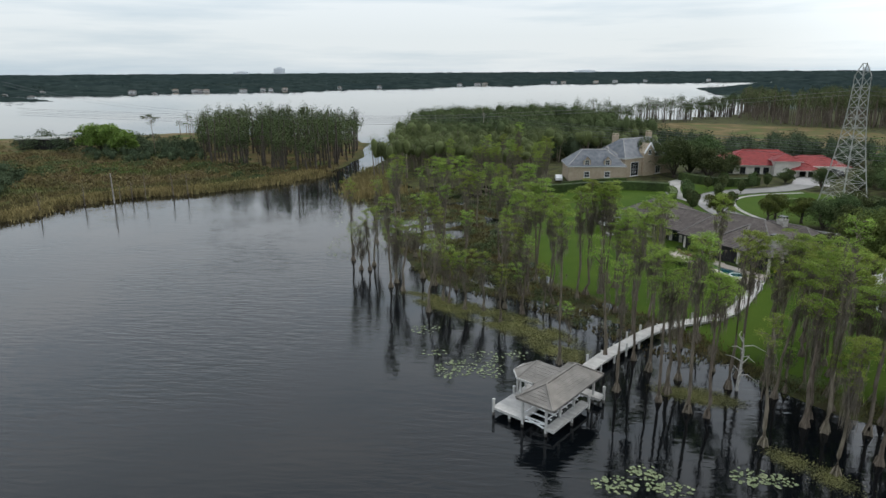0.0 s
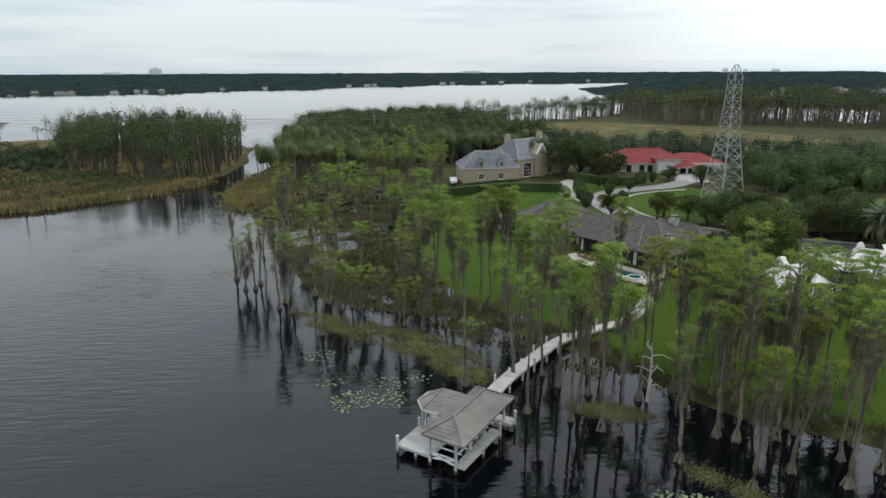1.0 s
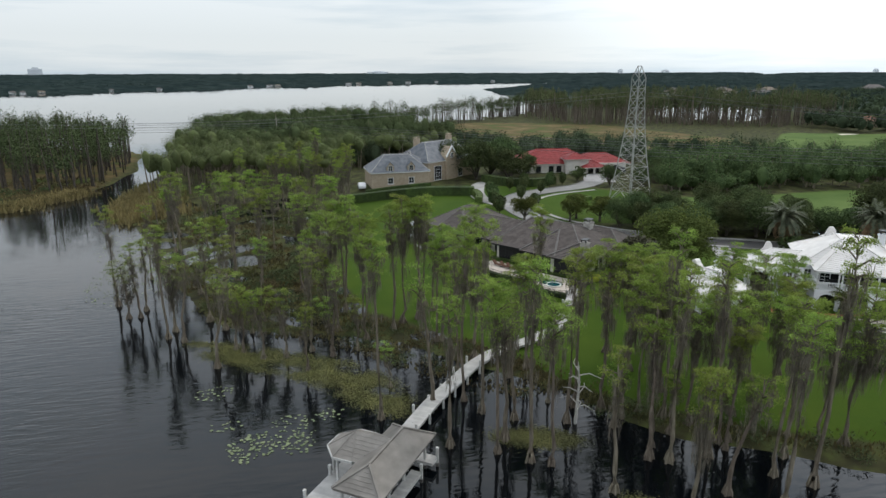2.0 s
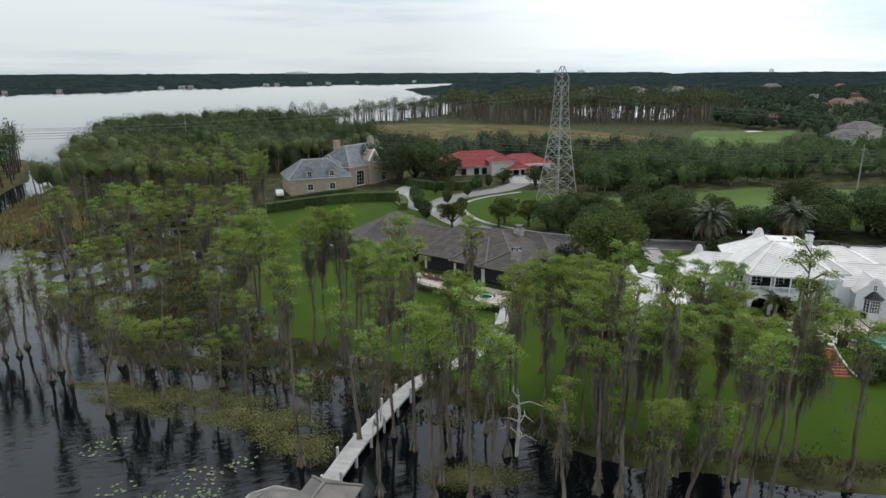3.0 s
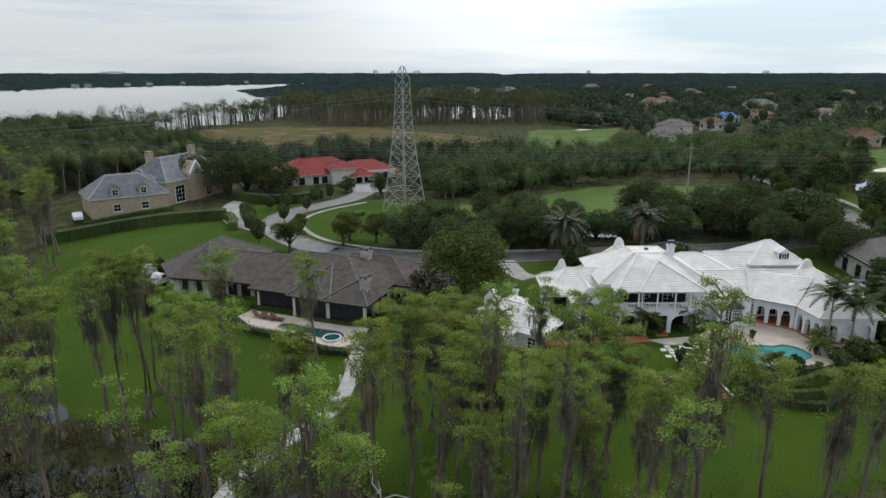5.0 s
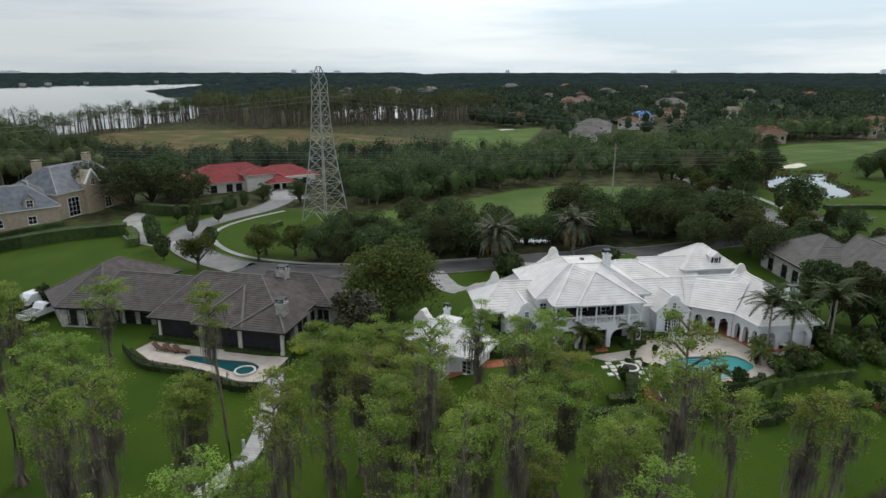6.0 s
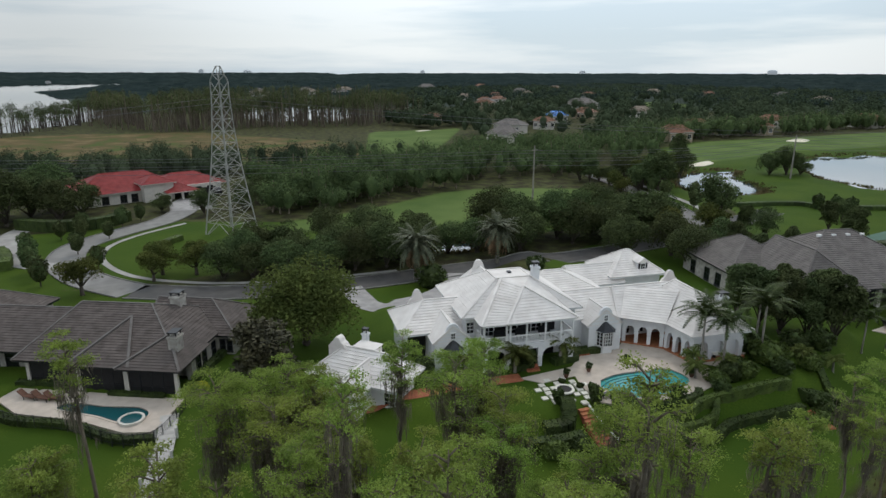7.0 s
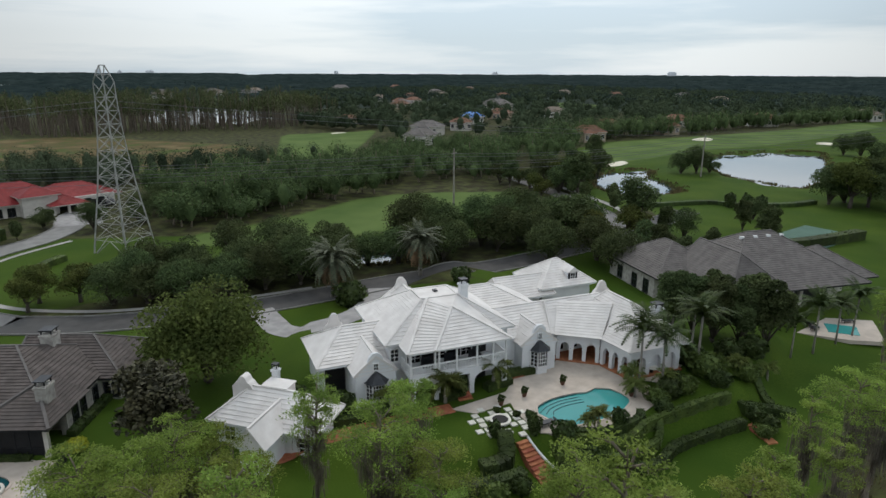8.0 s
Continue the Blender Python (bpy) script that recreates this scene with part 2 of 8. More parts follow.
def water_mat(name, base, wave, rough, s1=1.0, calm=0.0):
    m = bpy.data.materials.new(name)
    m.use_nodes = True
    n, l = m.node_tree.nodes, m.node_tree.links
    p = n["Principled BSDF"]
    p.inputs["Base Color"].default_value, p.inputs["Roughness"].default_value = (*base, 1), rough
    p.inputs["IOR"].default_value = 1.33
    geo = n.new("ShaderNodeNewGeometry")
    last = None
    for scale, strength, dist, turn, st in ((0.3 * s1, wave, 0.2, 0.25, (1, 4.6, 1)), (1.0 * s1, wave * 0.5, 0.03, 0.2, (1, 3.4, 1)), (0.1 * s1, wave * 0.7, 0.15, 0.6, (1, 2.4, 1))):
        mp = n.new("ShaderNodeMapping")
        mp.inputs["Rotation"].default_value, mp.inputs["Scale"].default_value = (0, 0, turn), st
        l.new(geo.outputs["Position"], mp.inputs[0])
        nz = n.new("ShaderNodeTexNoise")
        nz.inputs["Scale"].default_value, nz.inputs["Detail"].default_value, nz.inputs["Distortion"].default_value = scale, 3.0, 0.6
        l.new(mp.outputs[0], nz.inputs["Vector"])
        bp = n.new("ShaderNodeBump")
        bp.inputs["Strength"].default_value, bp.inputs["Distance"].default_value = strength, dist
        l.new(nz.outputs["Fac"], bp.inputs["Height"])
        if calm:
            sp = n.new("ShaderNodeSeparateXYZ")
            mr = n.new("ShaderNodeMapRange")
            mr.inputs[1].default_value, mr.inputs[2].default_value, mr.inputs[3].default_value, mr.inputs[4].default_value = 130, 240, strength, strength * calm
            mx = n.new("ShaderNodeMapRange")
            mx.inputs[1].default_value, mx.inputs[2].default_value, mx.inputs[3].default_value, mx.inputs[4].default_value = -22, 4, 1.0, 0.7
            mm = n.new("ShaderNodeMath")
            mm.operation = "MULTIPLY"
            l.new(geo.outputs["Position"], sp.inputs[0])
            l.new(sp.outputs["Y"], mr.inputs[0])
            l.new(sp.outputs["X"], mx.inputs[0])
            l.new(mr.outputs[0], mm.inputs[0])
            l.new(mx.outputs[0], mm.inputs[1])
            pn = n.new("ShaderNodeTexNoise")
            pn.inputs["Scale"].default_value, pn.inputs["Detail"].default_value = 0.035, 2.0
            l.new(geo.outputs["Position"], pn.inputs["Vector"])
            pr = n.new("ShaderNodeMapRange")
            pr.inputs[1].default_value, pr.inputs[2].default_value, pr.inputs[3].default_value, pr.inputs[4].default_value = 0.42, 0.6, 0.3, 1.3
            l.new(pn.outputs["Fac"], pr.inputs[0])
            m2 = n.new("ShaderNodeMath")
            m2.operation = "MULTIPLY"
            l.new(mm.outputs[0], m2.inputs[0])
            l.new(pr.outputs[0], m2.inputs[1])
            l.new(m2.outputs[0], bp.inputs["Strength"])
        if last:
            l.new(last.outputs[0], bp.inputs["Normal"])
        last = bp
    l.new(last.outputs[0], p.inputs["Normal"])
    return m


M_WATER = water_mat("lake_water", (0.002, 0.003, 0.0042), 0.36, 0.012, calm=0.08)
M_WATER.node_tree.nodes["Principled BSDF"].inputs["IOR"].default_value = 1.38
M_POND = water_mat("pond_water", (0.04, 0.07, 0.09), 0.02, 0.02)
M_POND.node_tree.nodes["Principled BSDF"].inputs["IOR"].default_value = 3.4
M_POOL = water_mat("pool_water", (0.055, 0.30, 0.29), 0.15, 0.05, 1.5)
M_POOL_DEEP = water_mat("dark_pool_water", (0.012, 0.075, 0.085), 0.15, 0.05, 1.5)
M_GLASS = bpy.data.materials.new("window_glass")
M_GLASS.use_nodes = True
g_p = M_GLASS.node_tree.nodes["Principled BSDF"]
g_p.inputs["Base Color"].default_value, g_p.inputs["Roughness"].default_value = (0.012, 0.014, 0.017, 1), 0.06


# ---- mesh helpers ----
def mesh_from(name, verts, faces, material=None, smooth=False):
    """A mesh from an array of points and a list of faces, or an array of quads or triangles."""
    me = bpy.data.meshes.new(name)
    if isinstance(faces, np.ndarray):
        k = faces.shape[1]
        me.vertices.add(len(verts))
        me.vertices.foreach_set("co", np.asarray(verts, dtype=np.float32).ravel())
        me.loops.add(faces.size)
        me.loops.foreach_set("vertex_index", faces.astype(np.int32).ravel())
        me.polygons.add(len(faces))
        me.polygons.foreach_set("loop_start", np.arange(0, faces.size, k, dtype=np.int32))
        me.update(calc_edges=True)
    else:
        me.from_pydata([tuple(v) for v in verts], [], faces)
    if smooth:
        me.polygons.foreach_set("use_smooth", [True] * len(me.polygons))
    if material:
        me.materials.append(material)
    return me


class Geo:
    """Collects points and faces of one mesh."""

    def __init__(self):
        self.v, self.f = [], []

    def add(self, pts, faces):
        k = len(self.v)
        self.v += [tuple(p) for p in pts]
        self.f += [tuple(i + k for i in f) for f in faces]
        return self

    def box(self, x0, x1, y0, y1, z0, z1, m=None):
        pts = [Vector((x, y, z)) for z in (z0, z1) for y in (y0, y1) for x in (x0, x1)]
        if m is not None:
            pts = [m @ p for p in pts]
        return self.add(pts, [(0, 2, 3, 1), (4, 5, 7, 6), (0, 1, 5, 4), (2, 6, 7, 3), (0, 4, 6, 2), (1, 3, 7, 5)])

    def bar(self, a, b, w, w2=None, sides=4, top=None):
        """A prism from a to b of width w (and w2 at b)."""
        a, b = Vector(a), Vector(b)
        d = (b - a)
        if d.length < 1e-6:
            return self
        q = d.to_track_quat("Z", "Y")
        w2 = w if w2 is None else w2
        pts = []
        for p, r in ((a, w), (b, w2)):
            for i in range(sides):
                t = 2 * math.pi * (i + 0.5) / sides
                pts.append(p + q @ Vector((math.cos(t) * r * 0.7, math.sin(t) * r * 0.7, 0)))
        fs = [(i, (i + 1) % sides, sides + (i + 1) % sides, sides + i) for i in range(sides)]
        fs += [tuple(range(sides - 1, -1, -1)), tuple(range(sides, 2 * sides))]
        return self.add(pts, fs)

    def tube(self, pts, radii, sides=6):
        k = len(self.v)
        n = len(pts)
        for i in range(n):
            a, b = Vector(pts[max(i - 1, 0)]), Vector(pts[min(i + 1, n - 1)])
            q = (b - a).to_track_quat("Z", "Y")
            for s in range(sides):
                t = 2 * math.pi * s / sides
                self.v.append(tuple(Vector(pts[i]) + q @ Vector((math.cos(t) * radii[i], math.sin(t) * radii[i], 0))))
        for i in range(n - 1):
            for s in range(sides):
                a, b = k + i * sides + s, k + i * sides + (s + 1) % sides
                self.f.append((a, b, b + sides, a + sides))
        self.f.append(tuple(k + s for s in range(sides - 1, -1, -1)))
        self.f.append(tuple(k + (n - 1) * sides + s for s in range(sides)))
        return self

    def mesh(self, name, material, smooth=False):
        return mesh_from(name, self.v, self.f, material, smooth)


def part(name, data, material, parent, label=""):
    """One mesh object under a thing or part; data is a Geo or a mesh."""
    me = data.mesh(name, material) if isinstance(data, Geo) else data
    ob = new(name, me)
    ob.parent = parent
    if label:
        ob["label"] = label
    return ob


def thing(name, label, category, m=None, group="", kind=""):
    ob = new(name)
    ob.empty_display_size = 0.2
    if m is not None:
        ob.matrix_world = m
    return tagged(ob, label, category, group, kind)


def poly_sd(poly, x, y):
    """Signed distance from points to a polygon, positive inside."""
    d = np.full(x.shape, 1e18)
    inside = np.zeros(x.shape, bool)
    n = len(poly)
    for i in range(n):
        (ax, ay), (bx, by) = poly[i], poly[(i + 1) % n]
        ex, ey = bx - ax, by - ay
        t = np.clip(((x - ax) * ex + (y - ay) * ey) / (ex * ex + ey * ey), 0, 1)
        d = np.minimum(d, (x - ax - t * ex) ** 2 + (y - ay - t * ey) ** 2)
        cross = ((ay > y) != (by > y)) & (x < ex * (y - ay) / (ey if ey else 1e-9) + ax)
        inside ^= cross
    return np.where(inside, 1, -1) * np.sqrt(d)


def smooth01(t):
    t = np.clip(t, 0, 1)
    return t * t * (3 - 2 * t)


def scatter_in(poly, n, rng):
    """n random points inside a polygon."""
    p = np.array(poly)
    lo, hi = p.min(0), p.max(0)
    out = np.zeros((0, 2))
    while len(out) < n:
        q = rng.uniform(lo, hi, (n * 2, 2))
        out = np.vstack([out, q[poly_sd(poly, q[:, 0], q[:, 1]) > 0]])
    return out[:n]


def smooth_line(pts, closed=False, n=6):
    """A Catmull-Rom curve through points."""
    p = [Vector(q) for q in pts]
    m = len(p)
    out = []
    for i in range(m if closed else m - 1):
        a, b, c, d = (p[(i + k) % m] if closed else p[min(max(i + k, 0), m - 1)] for k in (-1, 0, 1, 2))
        for j in range(n):
            t = j / n
            out.append(0.5 * (2 * b + (c - a) * t + (2 * a - 5 * b + 4 * c - d) * t * t + (3 * b - a - 3 * c + d) * t ** 3))
    if not closed:
        out.append(p[-1])
    return out


# ---- the lie of the land ----
MAIN_LAND = [(400, -300), (120, 20), (80, 38), (60, 45), (45, 50.5), (40, 54.5), (34, 58.5), (30.5, 63), (28, 69.5), (24, 74), (18, 79.5), (12, 86),
             (4, 89.5), (-3, 92), (-10, 97), (-16, 108), (-22, 124), (-28, 142), (-36, 163), (-42, 180), (-43, 210), (-44, 250), (-46, 300),
             (-30, 372), (30, 420), (100, 455), (170, 505), (225, 590), (250, 730), (300, 960), (368, 1280), (430, 1360), (700, 1500), (1000, 1750), (1400, 2300), (5500, 5500), (5500, -3000)]
PENINSULA = [(-400, 60), (-200, 104), (-150, 114), (-114, 134), (-113, 151), (-104, 162), (-95, 168), (-82, 175), (-68, 188), (-58.5, 205), (-56, 220), (-55, 250), (-62, 305),
             (-90, 330), (-130, 345), (-180, 352), (-264, 318), (-330, 330), (-420, 420), (-470, 575), (-900, 500), (-5500, 300), (-5500, -2000), (-900, -300)]
FAR_SHORE = [(-5500, 600), (-900, 640), (-545, 757), (-620, 830), (-780, 950), (-617, 1080), (-488, 1130), (-116, 1575), (200, 1900), (549, 2235), (1128, 2330), (2000, 2900), (5500, 5600), (-5500, 5600)]
DRY = [(6.5, 136), (6, 112), (9, 95), (16, 89), (22.5, 80), (25, 76), (27.5, 70.5), (30.5, 66.5), (38, 60.5), (48, 54.5), (60, 48), (85, 41), (150, 20), (700, -150), (1500, 700), (900, 900), (420, 560),
       (330, 330), (240, 230), (165, 215), (120, 216), (60, 240), (10, 235), (2, 200), (4, 165)]
FIELD = [(45, 330), (95, 290), (150, 240), (205, 225), (215, 290), (190, 390), (120, 430), (60, 400)]
INLET = [(262, 440), (305, 410), (345, 430), (420, 520), (340, 575)]
PONDS = [[(186, 101), (196, 89.5), (208, 92), (222, 104), (236, 108), (226, 118), (211, 118), (196, 112)],
         [(236, 83), (225, 63), (250, 58), (318, 64), (320, 80), (292, 99), (260, 96)],
         [(96.5, 115.8), (99.5, 112), (103.5, 109.8), (108.5, 113.5), (105.5, 118.6), (100, 119)], INLET]
POND_Z = 1.75
LAWNS = [[(7, 134), (6.8, 112), (9.5, 97), (16.5, 90), (23, 81), (25.5, 77), (28.2, 71), (31, 67.3), (38.5, 61.2), (48, 55.3), (60, 49), (84, 42.5), (112, 32), (130, 50), (104, 58), (100, 92), (60, 122), (44, 140), (40, 178), (10, 180)],
         [(44, 140), (57, 132), (70, 128), (92, 125), (94, 150), (76, 170), (45, 182), (40, 160)],
         [(92, 139), (98, 132.5), (113, 126), (127, 120), (147, 110), (166, 116), (171, 124), (160, 138), (150, 147), (139, 151), (126, 150), (108, 149), (94, 152), (87, 149)],
         [(138, 80), (156, 58), (190, 40), (330, 20), (560, 20), (560, 60), (452, 84), (380, 118), (310, 152), (262, 152), (225, 128), (200, 122), (184, 107), (176, 92), (160, 82)],
         [(232, 128), (262, 116), (300, 112), (330, 92), (400, 70), (500, 48), (540, 62), (440, 92), (375, 120), (312, 149), (268, 148)],
         [(180, 210), (200, 215), (310, 290), (262, 318), (186, 236)], [(92, 125), (140, 96), (176, 92), (186, 104), (170, 113), (147, 109), (113, 125), (98, 132), (90, 141), (84, 140)], [(104, 58), (130, 50), (112, 32), (195, 10), (195, 60), (138, 82), (118, 96), (100, 94)], [(536, 252), (655, 290), (700, 366), (640, 350)]]
GOLF = LAWNS[4:6] + LAWNS[8:] + LAWNS[2:3]
PADS = [([(55, 84), (54.5, 78), (57.5, 72.5), (61, 69.4), (63.2, 67.9), (64.9, 66.9), (66.4, 65.6), (67.4, 63.6), (68.6, 61.6), (70.8, 59.7), (73, 58.6), (77, 56.6), (81.4, 54.4), (86, 52.6), (104, 53), (104, 98), (70, 98)], 3.4, 2.3),
        ([(30, 112), (28.5, 109), (36.5, 93.6), (41.5, 96), (56, 106), (56, 130), (30, 142), (18, 132)], 2.3, 2.0)]

SUNK = [([(68.4, 64.0), (69.1, 66.6), (71.2, 67.6), (73.6, 67.4), (76.1, 65.1), (77.3, 63.9), (77.2, 61.7), (75.3, 60.7), (71.4, 61.2), (69.6, 63.4)], 2.4), ([(30.2, 109.3), (30.6, 105.8), (33.9, 100.2), (35.8, 95.2), (37.1, 93.8), (41.0, 96.5), (38.0, 100.6), (34.9, 105.1), (31.5, 109.9)], 2.1), ([(33.2, 103.4), (36.2, 96.4), (37.9, 96.8), (36.6, 99.6), (34.2, 103.4)], 1.4)]


def land_height(x, y):
    """Height of the ground; the lake's surface is 0."""
    x, y = np.asarray(x, float), np.asarray(y, float)
    wob = 2.2 * np.sin(x * 0.13 + 1.3 * np.sin(y * 0.09)) * np.cos(y * 0.11 + 0.8 * np.sin(x * 0.07))
    s = np.maximum(np.maximum(poly_sd(MAIN_LAND, x, y), poly_sd(PENINSULA, x, y)), poly_sd(FAR_SHORE, x, y))
    s = s + np.clip(wob, -2, 2) * 0.6
    s = np.minimum(s, -poly_sd(INLET, x, y))
    h = np.clip(s * 0.16, -1.4, 0.22 - 0.17 * smooth01((x + 55) / 8) * smooth01((36 - x) / 8) * smooth01((195 - y) / 12))
    swamp = 0.20 * np.sin(x * 0.33 + 2 * np.sin(y * 0.21)) * np.sin(y * 0.37 + 2 * np.sin(x * 0.17))
    dry = poly_sd(DRY, x, y)
    h = h + np.where(s > 0, swamp * smooth01(1 - dry / 4.0) * smooth01(s / 3), 0)
    h = h + np.where(s > -3, 2.1 * smooth01(dry / 30) + 0.35 * smooth01(dry / 2.5), 0) * smooth01((s + 1) / 3)
    for p, z, fall in PADS:
        t = smooth01((poly_sd(p, x, y) + fall) / fall)
        h = h + (np.maximum(z, h) - h) * t
    for p in PONDS[:3]:
        sd = poly_sd(p, x, y)
        h = np.where(sd > -3, np.minimum(h, POND_Z - np.clip(sd * 0.35, -1.05, 0.8)), h)
    for p, z in SUNK:
        h = np.where(poly_sd(p, x, y) > -0.7, z, h)
    return h


def zat(x, y):
    return float(land_height(np.array([x]), np.array([y]))[0])


def spaced(lo, hi, step, far, grow):
    mid = list(np.arange(lo, hi + 0.01, step))
    out, d, right = mid[:], step, mid[-1]
    while right < far:
        d *= grow
        right += d
        out.append(right)
    d, left = step, mid[0]
    while left > -far:
        d *= grow
        left -= d
        out.insert(0, left)
    return np.array(out)


gx, gy = spaced(-60, 130, 1.0, 5400, 1.09), spaced(36, 200, 1.0, 5400, 1.09)
GX, GY = np.meshgrid(gx, gy)
GZ = land_height(GX.ravel(), GY.ravel())
nxg, nyg = len(gx), len(gy)
idx = np.arange(nxg * nyg).reshape(nyg, nxg)
quads = np.stack([idx[:-1, :-1], idx[:-1, 1:], idx[1:, 1:], idx[1:, :-1]], -1).reshape(-1, 4)
g_me = mesh_from("ground", np.stack([GX.ravel(), GY.ravel(), GZ], -1), quads, smooth=True)


def soft_attr(me, name, values):
    me.attributes.new(name, "FLOAT", "POINT").data.foreach_set("value", np.asarray(values, np.float32))


lawn_sd = np.max([poly_sd(p, GX.ravel(), GY.ravel()) for p in LAWNS], axis=0)
soft_attr(g_me, "lawn", np.clip(lawn_sd, -20, 20))
soft_attr(g_me, "golf", np.clip(np.max([poly_sd(p, GX.ravel(), GY.ravel()) for p in GOLF], axis=0), -20, 20))
# ground past about 560 m, recoloured to match the haze-tinted canopy
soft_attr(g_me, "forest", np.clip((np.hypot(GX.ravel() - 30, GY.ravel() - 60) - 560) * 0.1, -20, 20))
soft_attr(g_me, "field", np.clip(np.maximum(poly_sd(FIELD, GX.ravel(), GY.ravel()), poly_sd(PENINSULA, GX.ravel(), GY.ravel()) - 2), -20, 20))


def ground_mat():
    m = bpy.data.materials.new("ground_cover")
    m.use_nodes = True
    n, l = m.node_tree.nodes, m.node_tree.links
    p = n["Principled BSDF"]
    p.inputs["Roughness"].default_value, p.inputs["Specular IOR Level"].default_value = 0.95, 0.1
    geo = n.new("ShaderNodeNewGeometry")

    def noise_tex(scale, detail=5.0):
        z = n.new("ShaderNodeTexNoise")
        z.inputs["Scale"].default_value, z.inputs["Detail"].default_value = scale, detail
        l.new(geo.outputs["Position"], z.inputs["Vector"])
        return z.outputs["Fac"]

    def ramp(fac, *stops):
        r = n.new("ShaderNodeValToRGB")
        while len(r.color_ramp.elements) < len(stops):
            r.color_ramp.elements.new(0.5)
        for e, (pos, c) in zip(r.color_ramp.elements, stops):
            e.position, e.color = pos, (*c, 1)
        l.new(fac, r.inputs[0])
        return r.outputs[0]

    def mask(name, wobble, soft):
        a = n.new("ShaderNodeAttribute")
        a.attribute_name = name
        mm = n.new("ShaderNodeMath")
        mm.operation = "MULTIPLY_ADD"
        l.new(noise_tex(0.6), mm.inputs[0])
        mm.inputs[1].default_value = wobble
        l.new(a.outputs["Fac"], mm.inputs[2])
        r = n.new("ShaderNodeMapRange")
        r.inputs[1].default_value, r.inputs[2].default_value = wobble * 0.5 - soft, wobble * 0.5 + soft
        l.new(mm.outputs[0], r.inputs[0])
        return r.outputs[0]

    def mixed(fac, a, b):
        mx = n.new("ShaderNodeMixRGB")
        l.new(fac, mx.inputs[0])
        l.new(a, mx.inputs[1])
        l.new(b, mx.inputs[2])
        return mx.outputs[0]

    soil = ramp(noise_tex(0.35, 8), (0.3, (0.022, 0.02, 0.013)), (0.48, (0.045, 0.045, 0.02)), (0.6, (0.065, 0.075, 0.025)), (0.75, (0.09, 0.08, 0.04)))
    field = ramp(noise_tex(0.08, 8), (0.34, (0.062, 0.09, 0.02)), (0.45, (0.085, 0.08, 0.03)), (0.55, (0.115, 0.084, 0.038)), (0.66, (0.155, 0.12, 0.058)))
    grass = mixed(ramp(noise_tex(6.0, 2), (0.3, (0, 0, 0)), (0.7, (1, 1, 1))), ramp(noise_tex(0.07, 6), (0.35, (0.030, 0.064, 0.006)), (0.65, (0.050, 0.086, 0.009))),
                  ramp(noise_tex(0.12, 3), (0.35, (0.036, 0.072, 0.007)), (0.65, (0.064, 0.1, 0.011))))
    golf = ramp(noise_tex(0.06, 5), (0.35, (0.066, 0.11, 0.027)), (0.65, (0.105, 0.152, 0.042)))
    # far ground colour carries the canopy's haze tint
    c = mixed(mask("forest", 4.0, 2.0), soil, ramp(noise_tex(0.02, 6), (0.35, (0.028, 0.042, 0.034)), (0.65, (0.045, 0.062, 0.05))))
    c = mixed(mask("field", 6.0, 2.0), c, field)
    c = mixed(mask("lawn", 1.0, 0.35), c, grass)
    c = mixed(mask("golf", 3.0, 1.0), c, golf)
    l.new(c, p.inputs["Base Color"])
    b = n.new("ShaderNodeBump")
    b.inputs["Strength"].default_value, b.inputs["Distance"].default_value = 0.5, 0.06
    l.new(noise_tex(5.0, 4), b.inputs["Height"])
    l.new(b.outputs[0], p.inputs["Normal"])
    return m


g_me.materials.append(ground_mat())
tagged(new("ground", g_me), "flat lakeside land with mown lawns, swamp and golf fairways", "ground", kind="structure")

# water: one sheet with broad coarse mesh
wx = np.linspace(-5400, 5400, 25)
WX, WY = np.meshgrid(wx, wx)
widx = np.arange(625).reshape(25, 25)
w_me = mesh_from("water", np.stack([WX.ravel(), WY.ravel(), WX.ravel() * 0], -1), np.stack([widx[:-1, :-1], widx[:-1, 1:], widx[1:, 1:], widx[1:, :-1]], -1).reshape(-1, 4), M_WATER)
tagged(new("water", w_me), "dark rippled lake water reflecting a pale overcast sky", "lake", kind="structure")


# ---- foliage ----
def leaf_quads(centres, sizes, rng, flat=0.0, normals=None, long=1.6):
    """Small leaf sprays: one rhombic quad at each centre, turned at random; flat pulls them towards lying level."""
    n = len(centres)
    a = rng.normal(size=(n, 3))
    a[:, 2] *= 1 - flat
    a /= np.linalg.norm(a, axis=1)[:, None] + 1e-9
    b = rng.normal(size=(n, 3))
    b[:, 2] *= 1 - flat
    b -= a * (a * b).sum(1)[:, None]
    b /= np.linalg.norm(b, axis=1)[:, None] + 1e-9
    s = np.asarray(sizes)[:, None]
    c = np.asarray(centres)
    k = rng.uniform(0.25, 0.75, (n, 1))
    v = np.stack([c - a * s * long * 0.5, c + b * s * 0.5 + a * s * (k - 0.5), c + a * s * long * 0.5, c - b * s * 0.5 + a * s * (0.5 - k)], 1).reshape(-1, 3)
    f = np.arange(4 * n).reshape(n, 4)
    return v, f


def join_arrays(chunks):
    vs, fs, k = [], [], 0
    for v, f in chunks:
        vs.append(v)
        fs.append(f + k)
        k += len(v)
    return np.vstack(vs), np.vstack(fs)


